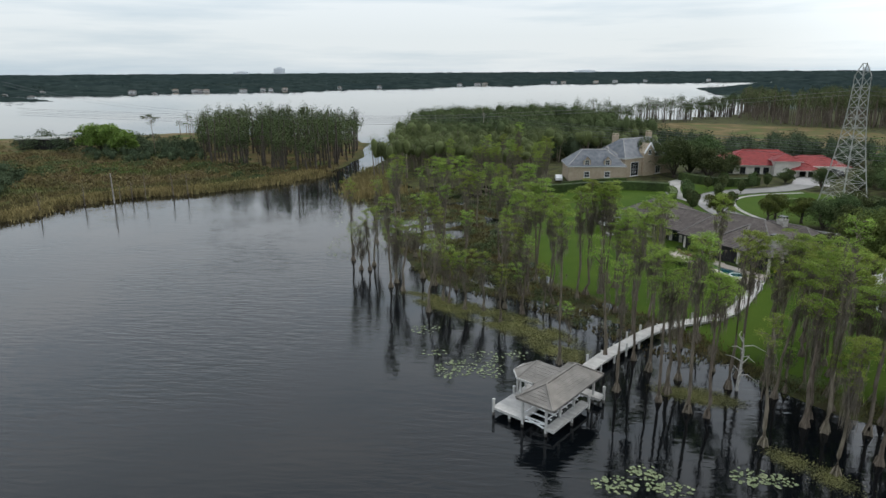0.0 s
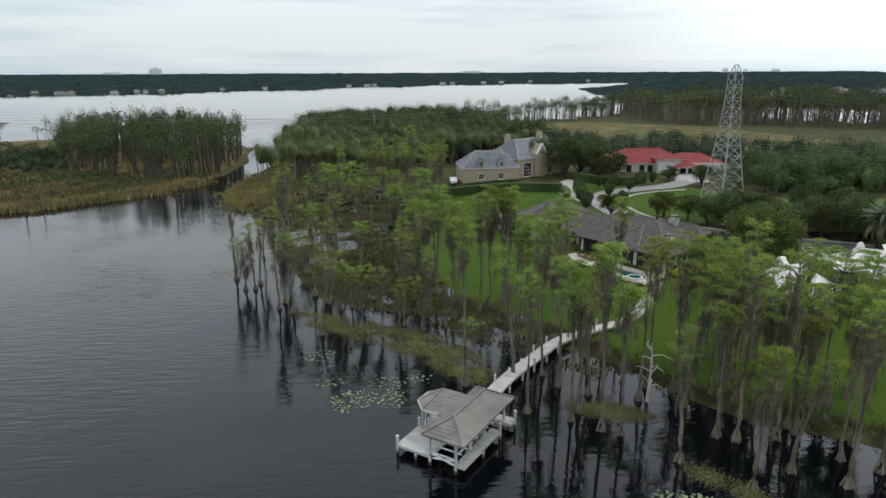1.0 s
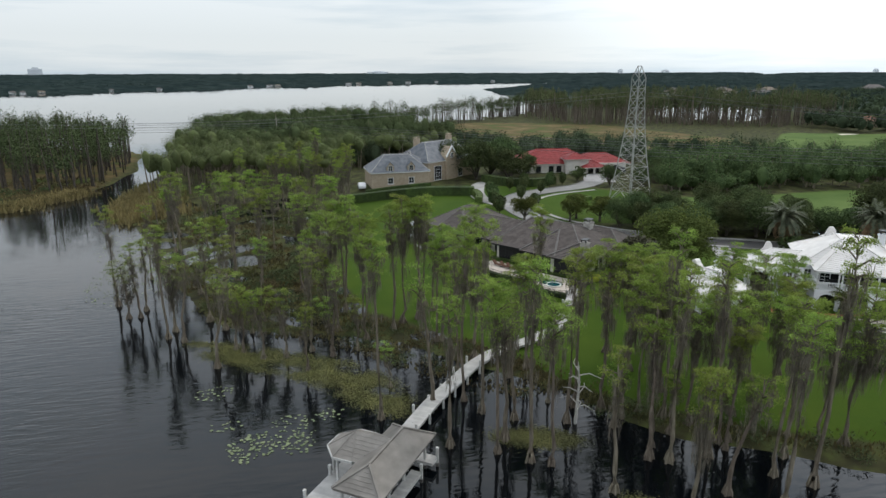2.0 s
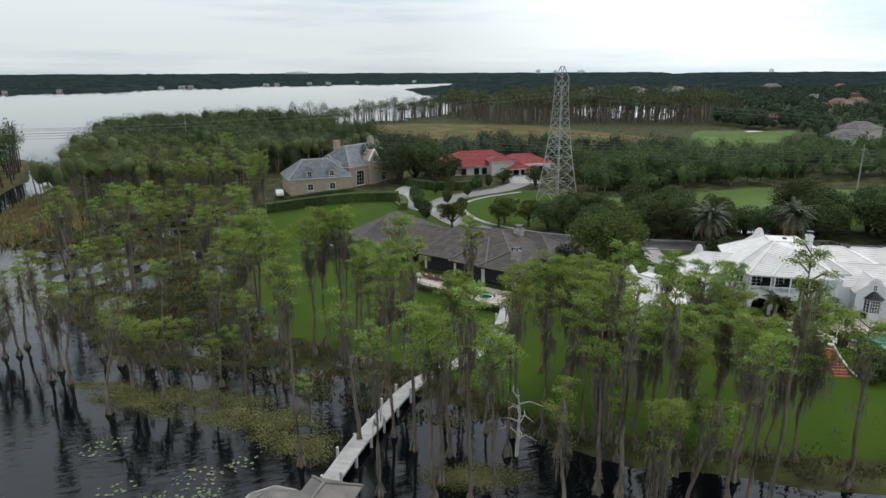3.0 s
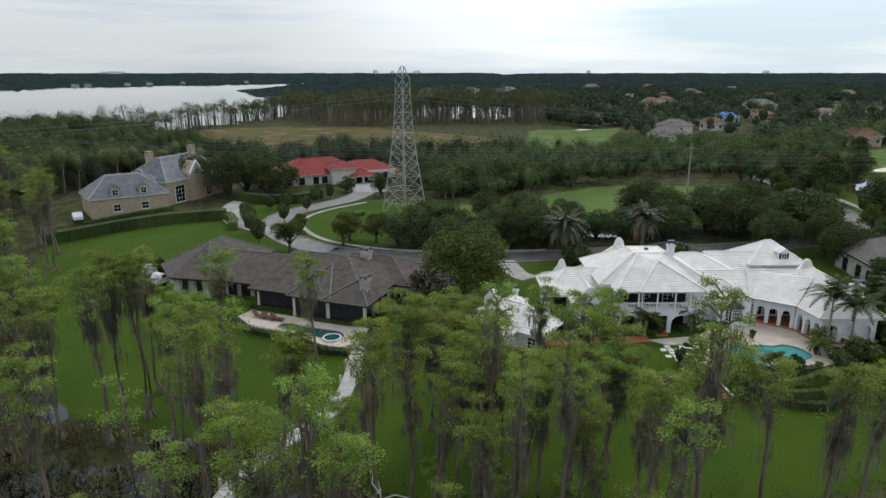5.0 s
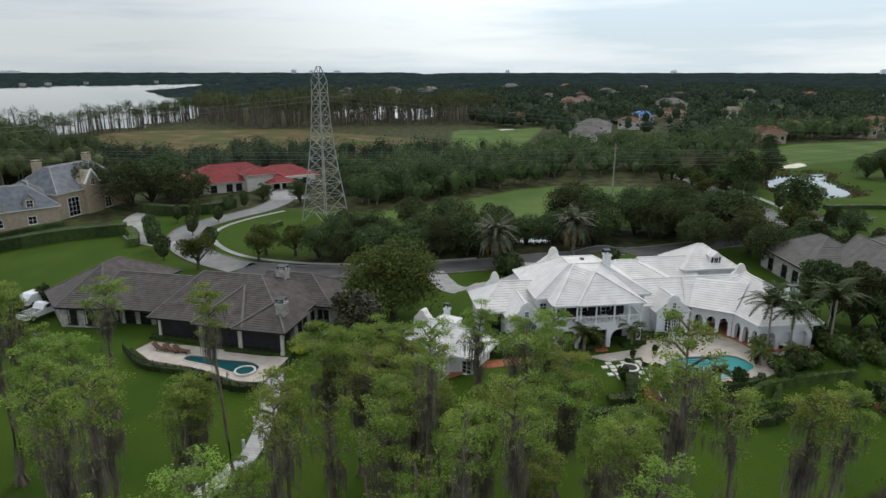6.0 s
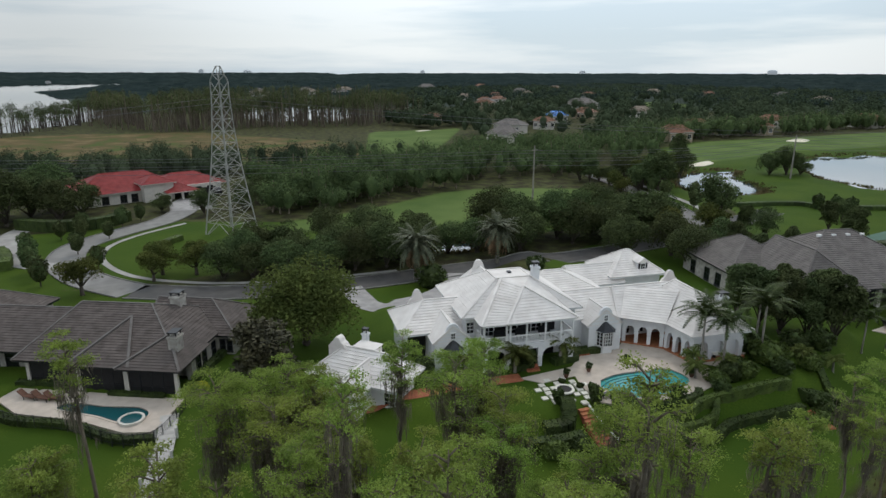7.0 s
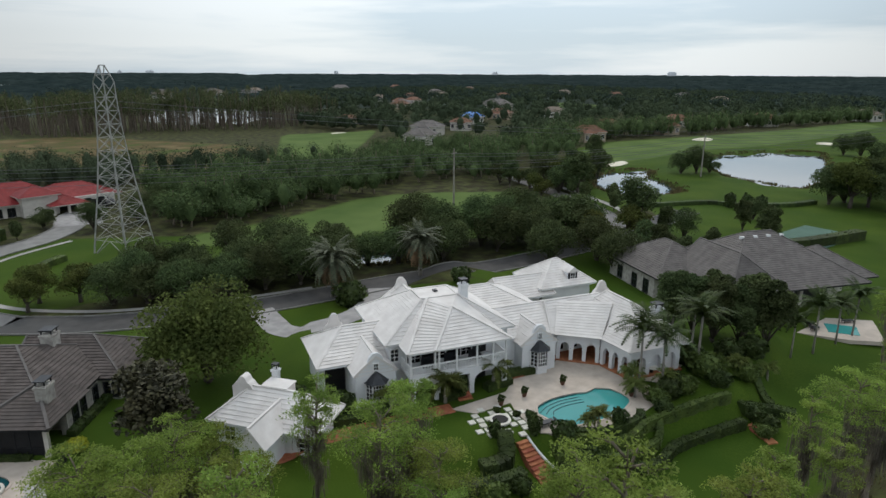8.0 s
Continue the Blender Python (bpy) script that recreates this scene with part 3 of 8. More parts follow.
def cypress_meshes(seed, height, pads, dens, moss_n, spread=1.0, low=0.5, moss_len=1.0):
    """Meshes of one bald cypress: flared trunk with limbs, flat feathery sprays in tiers, curtains of hanging moss."""
    rng = np.random.default_rng(seed)
    g = Geo()
    lean = rng.normal(0, 0.5, 2)
    zs = [-0.6, 0.0, 0.35, 0.9, 1.8, height * 0.3, height * 0.55, height * 0.8, height * 0.97]
    rs = [0.44, 0.37, 0.27, 0.21, 0.175, 0.15, 0.12, 0.07, 0.02]
    wob = rng.normal(0, 0.14, (len(zs), 2))
    wob[:4] = 0
    line = [(lean[0] * (max(z, 0) / height) ** 1.5 + w[0], lean[1] * (max(z, 0) / height) ** 1.5 + w[1], z) for z, w in zip(zs, wob)]
    g.tube(line, [r * rng.uniform(0.9, 1.1) for r in rs], 8)
    for i in range(5):
        t = 2 * math.pi * (i + rng.uniform(-0.3, 0.3)) / 5
        r = rng.uniform(0.5, 0.7)
        g.bar((math.cos(t) * r, math.sin(t) * r, -0.5), (math.cos(t) * 0.2, math.sin(t) * 0.2, 0.9), 0.2, 0.08, 5)

    def trunk_at(z):
        for (x0, y0, z0), (x1, y1, z1) in zip(line, line[1:]):
            if z <= z1:
                k = (z - z0) / (z1 - z0)
                return Vector((x0 + (x1 - x0) * k, y0 + (y1 - y0) * k, z))
        return Vector(line[-1])

    cl, sz, moss = [], [], []

    def curtain(p, length, strands):
        for _ in range(strands):
            moss.append((p + Vector((rng.normal(0, 0.1), rng.normal(0, 0.1), rng.uniform(-0.1, 0.05))), length * rng.uniform(0.35, 1.0), rng.uniform(0.013, 0.034)))

    turn = rng.uniform(0, 6)
    count = int(pads * 1.9)
    for i in range(count):
        k = (i + 0.5) / count
        turn += 2.4 + rng.normal(0, 0.6)
        if rng.uniform() < 0.14 and 0.15 < k < 0.9:
            continue
        z = height * (low + (0.98 - low) * k ** 0.72)
        reach = spread * rng.uniform(0.4, 1.2) * (0.5 + 1.05 * math.sin(math.pi * min(1, 0.12 + 0.66 * k)))
        base = trunk_at(z - 0.35 * reach)
        tip = base + Vector((math.cos(turn) * reach, math.sin(turn) * reach, reach * rng.uniform(0.15, 0.55)))
        mid = (base + tip) * 0.5 + Vector((0, 0, 0.16 * reach))
        g.tube([base, mid, tip], [0.075 * (1.1 - 0.5 * k), 0.045, 0.014], 4)
        full = 0.05 + 1.05 * min(1, 1.5 * k) ** 1.5
        pieces = [(mid.lerp(tip, 0.95), 0.62, 0.42), (mid.lerp(tip, 0.3), 0.5, 0.24)]
        for side in (-1, 1):
            q = mid.lerp(tip, rng.uniform(0.0, 0.5))
            e = q + Vector((math.cos(turn + side * 0.9), math.sin(turn + side * 0.9), 0.12)) * (reach * rng.uniform(0.3, 0.5))
            g.tube([q, e], [0.03, 0.01], 3)
            pieces.append((e, 0.48, 0.24))
        for c, rad, share in pieces:
            m = max(3, int(1.55 * dens * share * full * rng.uniform(0.55, 1.2)))
            rad *= rng.uniform(0.7, 1.15) * (0.55 + 0.45 * spread) * (0.66 + 0.22 * reach)
            a = rng.uniform(0, 6.283, m)
            d = np.sqrt(rng.uniform(0, 1, m)) * rad * (1 + 0.35 * np.sin(3 * a + rng.uniform(0, 6)))
            q = np.stack([np.cos(a) * d, np.sin(a) * d, rng.normal(0.05, 0.09, m) - 0.3 * d * d], -1)
            cl.append(q + np.array(c))
            sz.append(rng.uniform(0.035, 0.09, m))
        for _ in range(int(moss_n * 0.62 * max(0.0, 1.2 - 1.5 * k)) + (1 if k < 0.55 else 0)):
            curtain(base.lerp(tip, rng.uniform(0.1, 1.0)), rng.uniform(0.7, 2.4) * moss_len * (1.1 - 0.6 * k), 6)
    for i in range(int(moss_n * 1.4)):
        z, t = height * rng.uniform(low * 0.7, low * 1.12), rng.uniform(0, 6.28)
        p = trunk_at(z)
        r = rng.uniform(0.12, 0.8)
        e = p + Vector((math.cos(t) * r, math.sin(t) * r, 0.15))
        if i % 2 == 0:
            g.tube([p, e], [0.03, 0.012], 3)
        curtain(e, rng.uniform(0.6, 2.3) * moss_len, 6)
    v, f = leaf_quads(np.vstack(cl), np.concatenate(sz), rng, flat=0.55, long=2.1)
    leaf = mesh_from("foliage", v, f, M_LEAF_CY)
    mv, mf = [], []
    for p, ln, w in moss:
        t = rng.uniform(0, 6.3)
        d = Vector((math.cos(t) * w, math.sin(t) * w, 0))
        o = Vector((rng.normal(0, 0.08), rng.normal(0, 0.08), 0))
        k = len(mv)
        mv += [p - d * 0.6, p + d * 0.6, p + d + o - Vector((0, 0, ln * 0.45)), p - d + o - Vector((0, 0, ln * 0.5)), p + d * 0.1 - Vector((0, 0, ln))]
        mf += [(k, k + 1, k + 2, k + 3), (k + 3, k + 2, k + 4)]
    mo = mesh_from("hanging_moss", mv, mf, M_MOSS)
    return g.mesh("trunk", M_BARK, True), leaf, mo


def crown_points(rng, lobes, n, radius, height, base):
    """Points over the outside of several overlapping lobes."""
    cs, rr = [], []
    for i in range(lobes):
        t = rng.uniform(0, 6.3)
        d = radius * 0.62 * math.sqrt(rng.uniform(0.02, 1))
        z = base + (height - base) * rng.uniform(0.25, 0.85) * (1 - 0.35 * d / radius)
        cs.append((math.cos(t) * d, math.sin(t) * d, z))
        rr.append(radius * rng.uniform(0.3, 0.5))
    cs, rr = np.array(cs), np.array(rr)
    k = rng.integers(0, lobes, n)
    q = rng.normal(size=(n, 3))
    q /= np.linalg.norm(q, axis=1)[:, None]
    q[:, 2] = np.where(q[:, 2] < -0.35, -q[:, 2], q[:, 2])
    r = rr[k] * rng.uniform(0.72, 1.1, n)
    p = cs[k] + q * np.stack([r, r, r * 0.8], 1)
    p[:, 2] = np.clip(p[:, 2], base * 0.8, height)
    return p, cs


def broadleaf_meshes(seed, height, radius, n, material, leaf=0.5, lobes=14, clear=0.22):
    """Meshes of one broad tree: forked trunk and a crown of leaf sprays on overlapping lobes."""
    rng = np.random.default_rng(seed)
    p, cs = crown_points(rng, lobes, n, radius, height, height * clear)
    v, f = leaf_quads(p, rng.uniform(0.6, 1.3, n) * leaf, rng, flat=0.45, long=1.5)
    g = Geo()
    fork = height * clear * 1.1
    r0 = radius * 0.07 + 0.08
    g.tube([(0, 0, -0.4), (0, 0, 0.3), (rng.normal(0, 0.1), rng.normal(0, 0.1), fork)], [r0 * 1.5, r0, r0 * 0.8], 7)
    for c in cs[: 9]:
        g.tube([(0, 0, fork * 0.9), tuple(c * np.array([0.5, 0.5, 0.6]) + np.array([0, 0, fork * 0.3])), tuple(c)], [r0 * 0.55, r0 * 0.35, 0.05], 5)
    return g.mesh("trunk", M_BARK_DARK, True), mesh_from("crown", v, f, material)


def put_tree(name, meshes, names, x, y, z, s, turn, label, category, group):
    ob = thing(name, label, category, Matrix.LocRotScale((x, y, z), Euler((0, 0, turn)), s if isinstance(s, tuple) else (s, s, s)), group)
    for me, nm in zip(meshes, names):
        piece = part(nm, me, None, ob)
        if nm in ("hanging_moss", "foliage", "crown", "leaves"):
            tagged(piece, kind="stuff")
    return ob


CYP = [cypress_meshes(11, 15.0, 15, 250, 9, 1.0, 0.64), cypress_meshes(12, 16.5, 16, 240, 11, 1.1, 0.63), cypress_meshes(13, 13.5, 14, 240, 9, 0.95, 0.6), cypress_meshes(14, 17.0, 16, 210, 14, 1.0, 0.6, 1.3),
       cypress_meshes(15, 15.5, 17, 260, 9, 1.2, 0.62), cypress_meshes(16, 12.0, 13, 190, 15, 0.9, 0.56, 1.2), cypress_meshes(17, 16.0, 12, 230, 7, 0.85, 0.7), cypress_meshes(18, 14.5, 12, 250, 8, 1.25, 0.66)]
SLIM_CYP = [cypress_meshes(23, 13.0, 10, 110, 7, 0.72, 0.64), cypress_meshes(24, 11.0, 9, 100, 8, 0.8, 0.6), cypress_meshes(25, 14.5, 11, 110, 8, 0.7, 0.66), cypress_meshes(26, 10.0, 7, 130, 6, 1.1, 0.66)]
BUSHY_CYP = [cypress_meshes(27, 8.5, 13, 120, 14, 1.45, 0.38, 0.9), cypress_meshes(28, 7.0, 11, 110, 14, 1.5, 0.32, 0.8), cypress_meshes(29, 10.5, 14, 120, 16, 1.3, 0.42, 1.0)]
SMALL_CYP = [cypress_meshes(21, 8.0, 10, 160, 6, 0.8, 0.5, 0.7), cypress_meshes(22, 9.5, 11, 160, 8, 0.85, 0.52, 0.9)]
FULL_CYP = [cypress_meshes(51, 14.0, 17, 330, 22, 1.4, 0.54, 1.3), cypress_meshes(52, 13.5, 15, 330, 26, 1.25, 0.5, 1.5), cypress_meshes(53, 15.0, 17, 300, 14, 1.2, 0.58, 1.2), cypress_meshes(54, 14.5, 15, 340, 24, 1.5, 0.56, 1.4)]
FULL_HEIGHT = (14.0, 13.5, 15.0, 14.5)
HEIGHT = (15.0, 16.5, 13.5, 17.0, 15.5, 12.0, 16.0, 14.5)


def cypress(x, y, s=1.0, kind=None, small=False, slim=False, bushy=False, tall=1.0, full=False):
    pool = FULL_CYP if full else BUSHY_CYP if bushy else SMALL_CYP if small else SLIM_CYP if slim else CYP
    k = random.randrange(len(pool)) if kind is None else kind
    z = max(zat(x, y), -0.9)
    wet = z < 0.15
    ob = put_tree("cypress_tree", pool[k], ("trunk", "foliage", "hanging_moss"), x, y, max(z, -0.25), (s, s, s * tall), random.uniform(0, 6.28),
                  "tall bald cypress hung with grey moss, flared trunk standing in water" if wet else "tall bald cypress hung with grey moss on the lakeside lawn", "tree", "lakeside cypresses")
    return ob


# bases of single cypresses along the shore
IN_WATER = [(-26, 108.7), (-21.8, 103.1), (-16.7, 94.4), (-14.5, 92.7), (1.2, 86.4), (3.6, 84.3), (7.4, 68.7), (12.8, 69.6), (12.9, 62.5), (16.2, 70.4), (17.4, 67.6), (18.1, 62.4),
            (16.8, 60.6), (20.1, 65.7), (19.2, 58.7), (20.8, 57.8), (24.9, 64.0), (24.4, 53.2), (28.9, 62.2), (29.5, 56.7), (31, 55.9), (28.7, 49.1), (34.8, 55.8), (33.1, 50.9),
            (38.4, 52.1), (41.2, 54.3), (40.6, 50.2), (-9.6, 84.2), (36.5, 48.6)]
ON_SHORE = [(5.2, 118.7), (6.3, 99.3), (11.9, 90.4), (13.4, 92.3), (15.6, 92.8), (8.3, 93.3), (26.7, 66.6), (29.2, 65.5), (28.5, 80.5), (37.1, 74.8), (30.7, 58.4), 
            (4.7, 91.9), (6.2, 98.2), (8.1, 88.2), (15.7, 92.7), (35.4, 71.2), (36.4, 66.5), (34.3, 62.4), (38.3, 61.7)]
BY_LAWN = [(35.0, 76.0), (41.3, 75.2), (46.5, 71.2), (36.0, 60.7), (24.8, 75.5), (40.8, 70.4), (41.0, 61.1), (47.0, 62.6), (70.8, 43.6), (74.5, 41.8), (18, 95)]
for i, (x, y) in enumerate(IN_WATER):
    if x < 6:
        cypress(x, y, random.uniform(0.9, 1.1), i % 4, slim=True, tall=random.uniform(0.95, 1.15))
    elif i % 3:
        cypress(x, y, random.uniform(0.95, 1.15), i % 4, slim=True, tall=random.uniform(1.1, 1.4))
    else:
        cypress(x, y, random.uniform(0.86, 1.0), i % 8, tall=random.uniform(1.05, 1.25))
for i, (x, y) in enumerate(ON_SHORE):
    if y > 85:
        cypress(x, y, random.uniform(0.98, 1.1), (0, 4, 1, 3, 6)[i % 5])
    elif x > 35.2:
        cypress(x, y, random.uniform(0.9, 1.02), i % 4, full=True)
    elif i % 2:
        cypress(x, y, random.uniform(1.0, 1.2), i % 3, slim=True, tall=random.uniform(1.1, 1.35))
    else:
        cypress(x, y, random.uniform(0.86, 1.04), (0, 2, 6, 3, 5, 7)[i % 6], tall=random.uniform(1.1, 1.25))
for i, (x, y) in enumerate(BY_LAWN):
    cypress(x, y, random.uniform(0.86, 1.0), i % 4, full=x > 34)
for i, (x, y, h) in enumerate([(46.5, 66.0, 14.3), (50.2, 66.2, 13.5), (43.6, 56.7, 11.5), (45.8, 55.4, 12.3), (47.7, 54.5, 15.2), (49.2, 50.4, 14.8), (53.1, 48.1, 14.3), (55.6, 46.7, 13.5), (65.8, 45.6, 13.5), (24.6, 68.1, 11.5), (36.9, 68.9, 11.5), (63.5, 44.5, 12),
                               (39.6, 75.5, 12.5), (16.7, 85.8, 13.5), (19.9, 79.5, 13.5), (22.6, 74.4, 13.5), (25.3, 76.0, 13.5), (17.3, 77.4, 13.5), (38.6, 66.6, 12), (45.3, 61.3, 12)]):
    k = (3, 4, 5, 1, 0, 7, 5, 2)[i % 8]
    if x > 34 and (x < 48 or y > 52):
        cypress(x, y, h / FULL_HEIGHT[i % 4], i % 4, full=True)
    else:
        cypress(x, y, h / HEIGHT[k], k)
for x, y in ((30.5, 63.5), (41.1, 58.2), (38, 57.5), (33.5, 60)):
    cypress(x, y, 0.75, 0, small=True)
for i, (x, y) in enumerate([(-23.3, 103.0), (-21.6, 105.7), (-16.2, 96.7), (-12.2, 99.4), (-15.0, 111.5), (-23.9, 121.0), (-9.8, 95.8)]):
    cypress(x, y, random.uniform(0.9, 1.2), i % 3, bushy=i % 2 == 0, slim=True)
for i, (x, y) in enumerate([(24.2, 97.3), (17.3, 85.6), (20.2, 89.7), (17.4, 96.8)]):
    cypress(x, y, random.uniform(0.85, 0.95), (4, 1, 0, 3, 7)[i % 5])
rng_t = np.random.default_rng(5)
SWAMP = [(-34, 160), (-26, 140), (-20, 120), (-12, 101), (-3, 95), (5, 92), (9, 97), (5, 112), (5.5, 138), (2, 165), (-10, 185)]
for i, (x, y) in enumerate(scatter_in(SWAMP, 40, rng_t)):
    if i % 6 == 0:
        cypress(x, y, random.uniform(0.75, 1.2), bushy=True)
    else:
        cypress(x, y, random.uniform(0.72, 1.08), slim=i % 4 > 2)
for x, y in scatter_in([(2, 165), (6, 138), (12, 150), (14, 176), (4, 200), (-20, 205), (-10, 185)], 22, rng_t):
    cypress(x, y, random.uniform(0.75, 1.05))
for x, y in scatter_in([(27, 64), (36, 56.5), (42, 53), (44, 58), (36, 66), (29, 72)], 3, rng_t):
    cypress(x, y, random.uniform(0.7, 0.95))
for x, y in scatter_in([(-12, 90), (2, 80), (8, 72), (12, 80), (4, 90), (-8, 96)], 9, rng_t):
    cypress(x, y, random.uniform(0.7, 1.0), small=True)
for x, y in scatter_in([(72, 43), (80, 40), (95, 38), (92, 42), (76, 43)], 4, rng_t):
    cypress(x, y, random.uniform(0.7, 0.95))

OAK = [broadleaf_meshes(31, 9.0, 5.8, 9500, M_LEAF_OAK, 0.235, 26, 0.03), broadleaf_meshes(32, 8.0, 5.0, 8200, M_LEAF_OAK, 0.23, 22, 0.03), broadleaf_meshes(33, 10.5, 5.4, 9500, M_LEAF_OAK, 0.235, 30, 0.05), broadleaf_meshes(34, 6.5, 3.6, 6000, M_LEAF_LIGHT, 0.2, 16),
       broadleaf_meshes(38, 12.5, 3.8, 6500, M_LEAF_OAK, 0.26, 24, 0.25), broadleaf_meshes(39, 11.0, 4.6, 6500, M_LEAF_LIGHT, 0.27, 24, 0.2)]
OAK += [broadleaf_meshes(41, 9.5, 5.4, 4500, M_LEAF_OAK, 0.33, 22, 0.04), broadleaf_meshes(42, 12.0, 4.4, 4200, M_LEAF_OAK, 0.33, 22, 0.12), broadleaf_meshes(43, 8.0, 4.8, 4000, M_LEAF_LIGHT, 0.32, 18, 0.03)]
BIG_OAK = broadleaf_meshes(35, 11.0, 6.6, 26000, M_LEAF_LIGHT, 0.24, 44, 0.05)
CONE = broadleaf_meshes(36, 9.8, 2.7, 10000, M_LEAF_OAK, 0.21, 30, 0.06)


def oak(x, y, s=1.0, kind=None, label="dark green rounded live oak beside the road"):
    k = random.randrange(3) if kind is None else kind
    return put_tree("oak_tree", OAK[k], ("trunk", "crown"), x, y, zat(x, y), s, random.uniform(0, 6.28), label, "tree", "live oaks")


put_tree("laurel_tree", BIG_OAK, ("trunk", "crown"), 57.0, 97.6, zat(57.0, 97.6), 0.98, 1.0, "large leafy green broadleaf tree with a dense round crown", "tree", "")
ROAD_OAKS = [(67, 128), (71.5, 125), (80.5, 121), (90.5, 117), (110, 112), (112.5, 108), (118, 110), (118, 102.5), (124, 99), (127, 95), (131, 99), (135, 93), (113, 113.5), (123, 104.5), (129, 102),
             (137, 97), (88, 119), (122, 94), (122, 82), (117, 77), (129, 76), (141, 92), (116, 88), (66.5, 124), (70, 121), (75, 117.5), (79.5, 115.5), (84, 113), (90, 111), (73, 122), (82, 118.5), (87.5, 115),
             (111, 105), (117, 98.5), (105, 106.5), (94, 115), (98, 112), (107, 103), (101, 108), (63.5, 127.5), (125, 101)]
for i, (x, y) in enumerate([(72, 133), (77, 130.5), (84, 128), (91, 124.5), (98, 121.5)]):
    oak(x, y, (0.72, 0.85, 0.8, 0.88, 0.8)[i], i % 3)
for x, y in ROAD_OAKS:
    oak(x, y, random.uniform(0.66, 0.8) if x < 100 else random.uniform(0.78, 0.98))
for x, y in [(45, 198), (51, 190), (57, 196), (62, 200), (66, 192), (60, 188), (79, 182), (98, 179), (84, 172), (93, 171), (100, 174), (104, 181)]:
    oak(x, y, random.uniform(0.5, 0.65) if x > 70 else random.uniform(1.0, 1.2), label="dark rounded oak shading the driveway")
for x, y in [(58, 136), (61.5, 132), (55.5, 133.5), (46, 135)]:
    oak(x, y, random.uniform(0.75, 0.95), 3, "small round green tree by the cul-de-sac")
for x, y in [(96.6, 60.2), (95.4, 57.6), (96.2, 55.0), (98.6, 58.4), (95.2, 62.4), (99.2, 54.8), (97.6, 52.4)]:
    put_tree("magnolia_tree", CONE, ("trunk", "crown"), x, y, zat(x, y), random.uniform(0.85, 1.05), random.uniform(0, 6), "dark conical evergreen magnolia in a screening row", "tree", "screening magnolias")
for x, y in [(124, 72), (131, 66), (120, 68), (147, 78), (160, 66), (150, 60)]:
    put_tree("magnolia_tree", CONE, ("trunk", "crown"), x, y, zat(x, y), random.uniform(0.7, 0.95), random.uniform(0, 6), "dark evergreen tree beside the drive", "tree", "screening magnolias")
put_tree("ligustrum_tree", broadleaf_meshes(37, 7.5, 3.0, 5000, mat("bronze_foliage", (0.03, 0.032, 0.018), (0.07, 0.065, 0.03), 0.5, 0.7, island=0.4, obrand=0.1), 0.24, 24, 0.05), ("trunk", "crown"), 47.0, 90.2, zat(47.0, 90.2), 1.25, 0.3, "bushy bronze-green tree beside the house wall", "tree", "")
# belt of trees between the road and the open field, and round it
for poly, n in (([(128, 95), (150, 84), (140, 80), (128, 86)], 6), ([(168, 112), (190, 122), (202, 118), (190, 108)], 8)):
    for x, y in scatter_in(poly, n, rng_t):
        oak(x, y, random.uniform(0.7, 1.1), random.choice((6, 7, 8)), label="dark green oak in a woodland belt")

for x, y, k in [(178, 123.5, 6), (183, 129.5, 8), (187, 135, 7), (174.5, 119, 8), (180, 134, 6), (176, 128.5, 7), (170, 116, 8)]:
    oak(x, y, random.uniform(0.5, 0.75), k, "dark green oak beside the lane")
# trees on the banks of the golf ponds and before the houses along the fairway
for x, y, s, k in [(231, 97, 0.8, 0), (234, 93, 0.9, 2), (238, 90, 0.7, 1), (230, 126, 1.0, 4), (208, 116, 1.0, 2), (204, 119, 0.8, 5), (193, 114, 0.7, 1), (195, 119, 0.9, 4), (190, 125, 0.9, 0), (186, 118, 0.8, 5), (201, 54, 1.0, 2), (199, 49.5, 1.2, 5), (203, 46, 1.1, 4), (206, 51, 1.1, 0),
                   (201, 42, 1.1, 2), (222, 50, 1.1, 1), (226, 45, 1.2, 4), (212, 46, 1.1, 5), (319, 58, 0.9, 0), (314, 52, 1.0, 2), (310, 46, 0.9, 1), (216, 38, 1.2, 0), (190, 38, 1.1, 2), (236, 40, 1.1, 5), (172, 66, 0.5, 2), (146, 74, 0.6, 2)]:
    oak(x, y, s, k, "dark bushy tree on the bank of the golf pond")
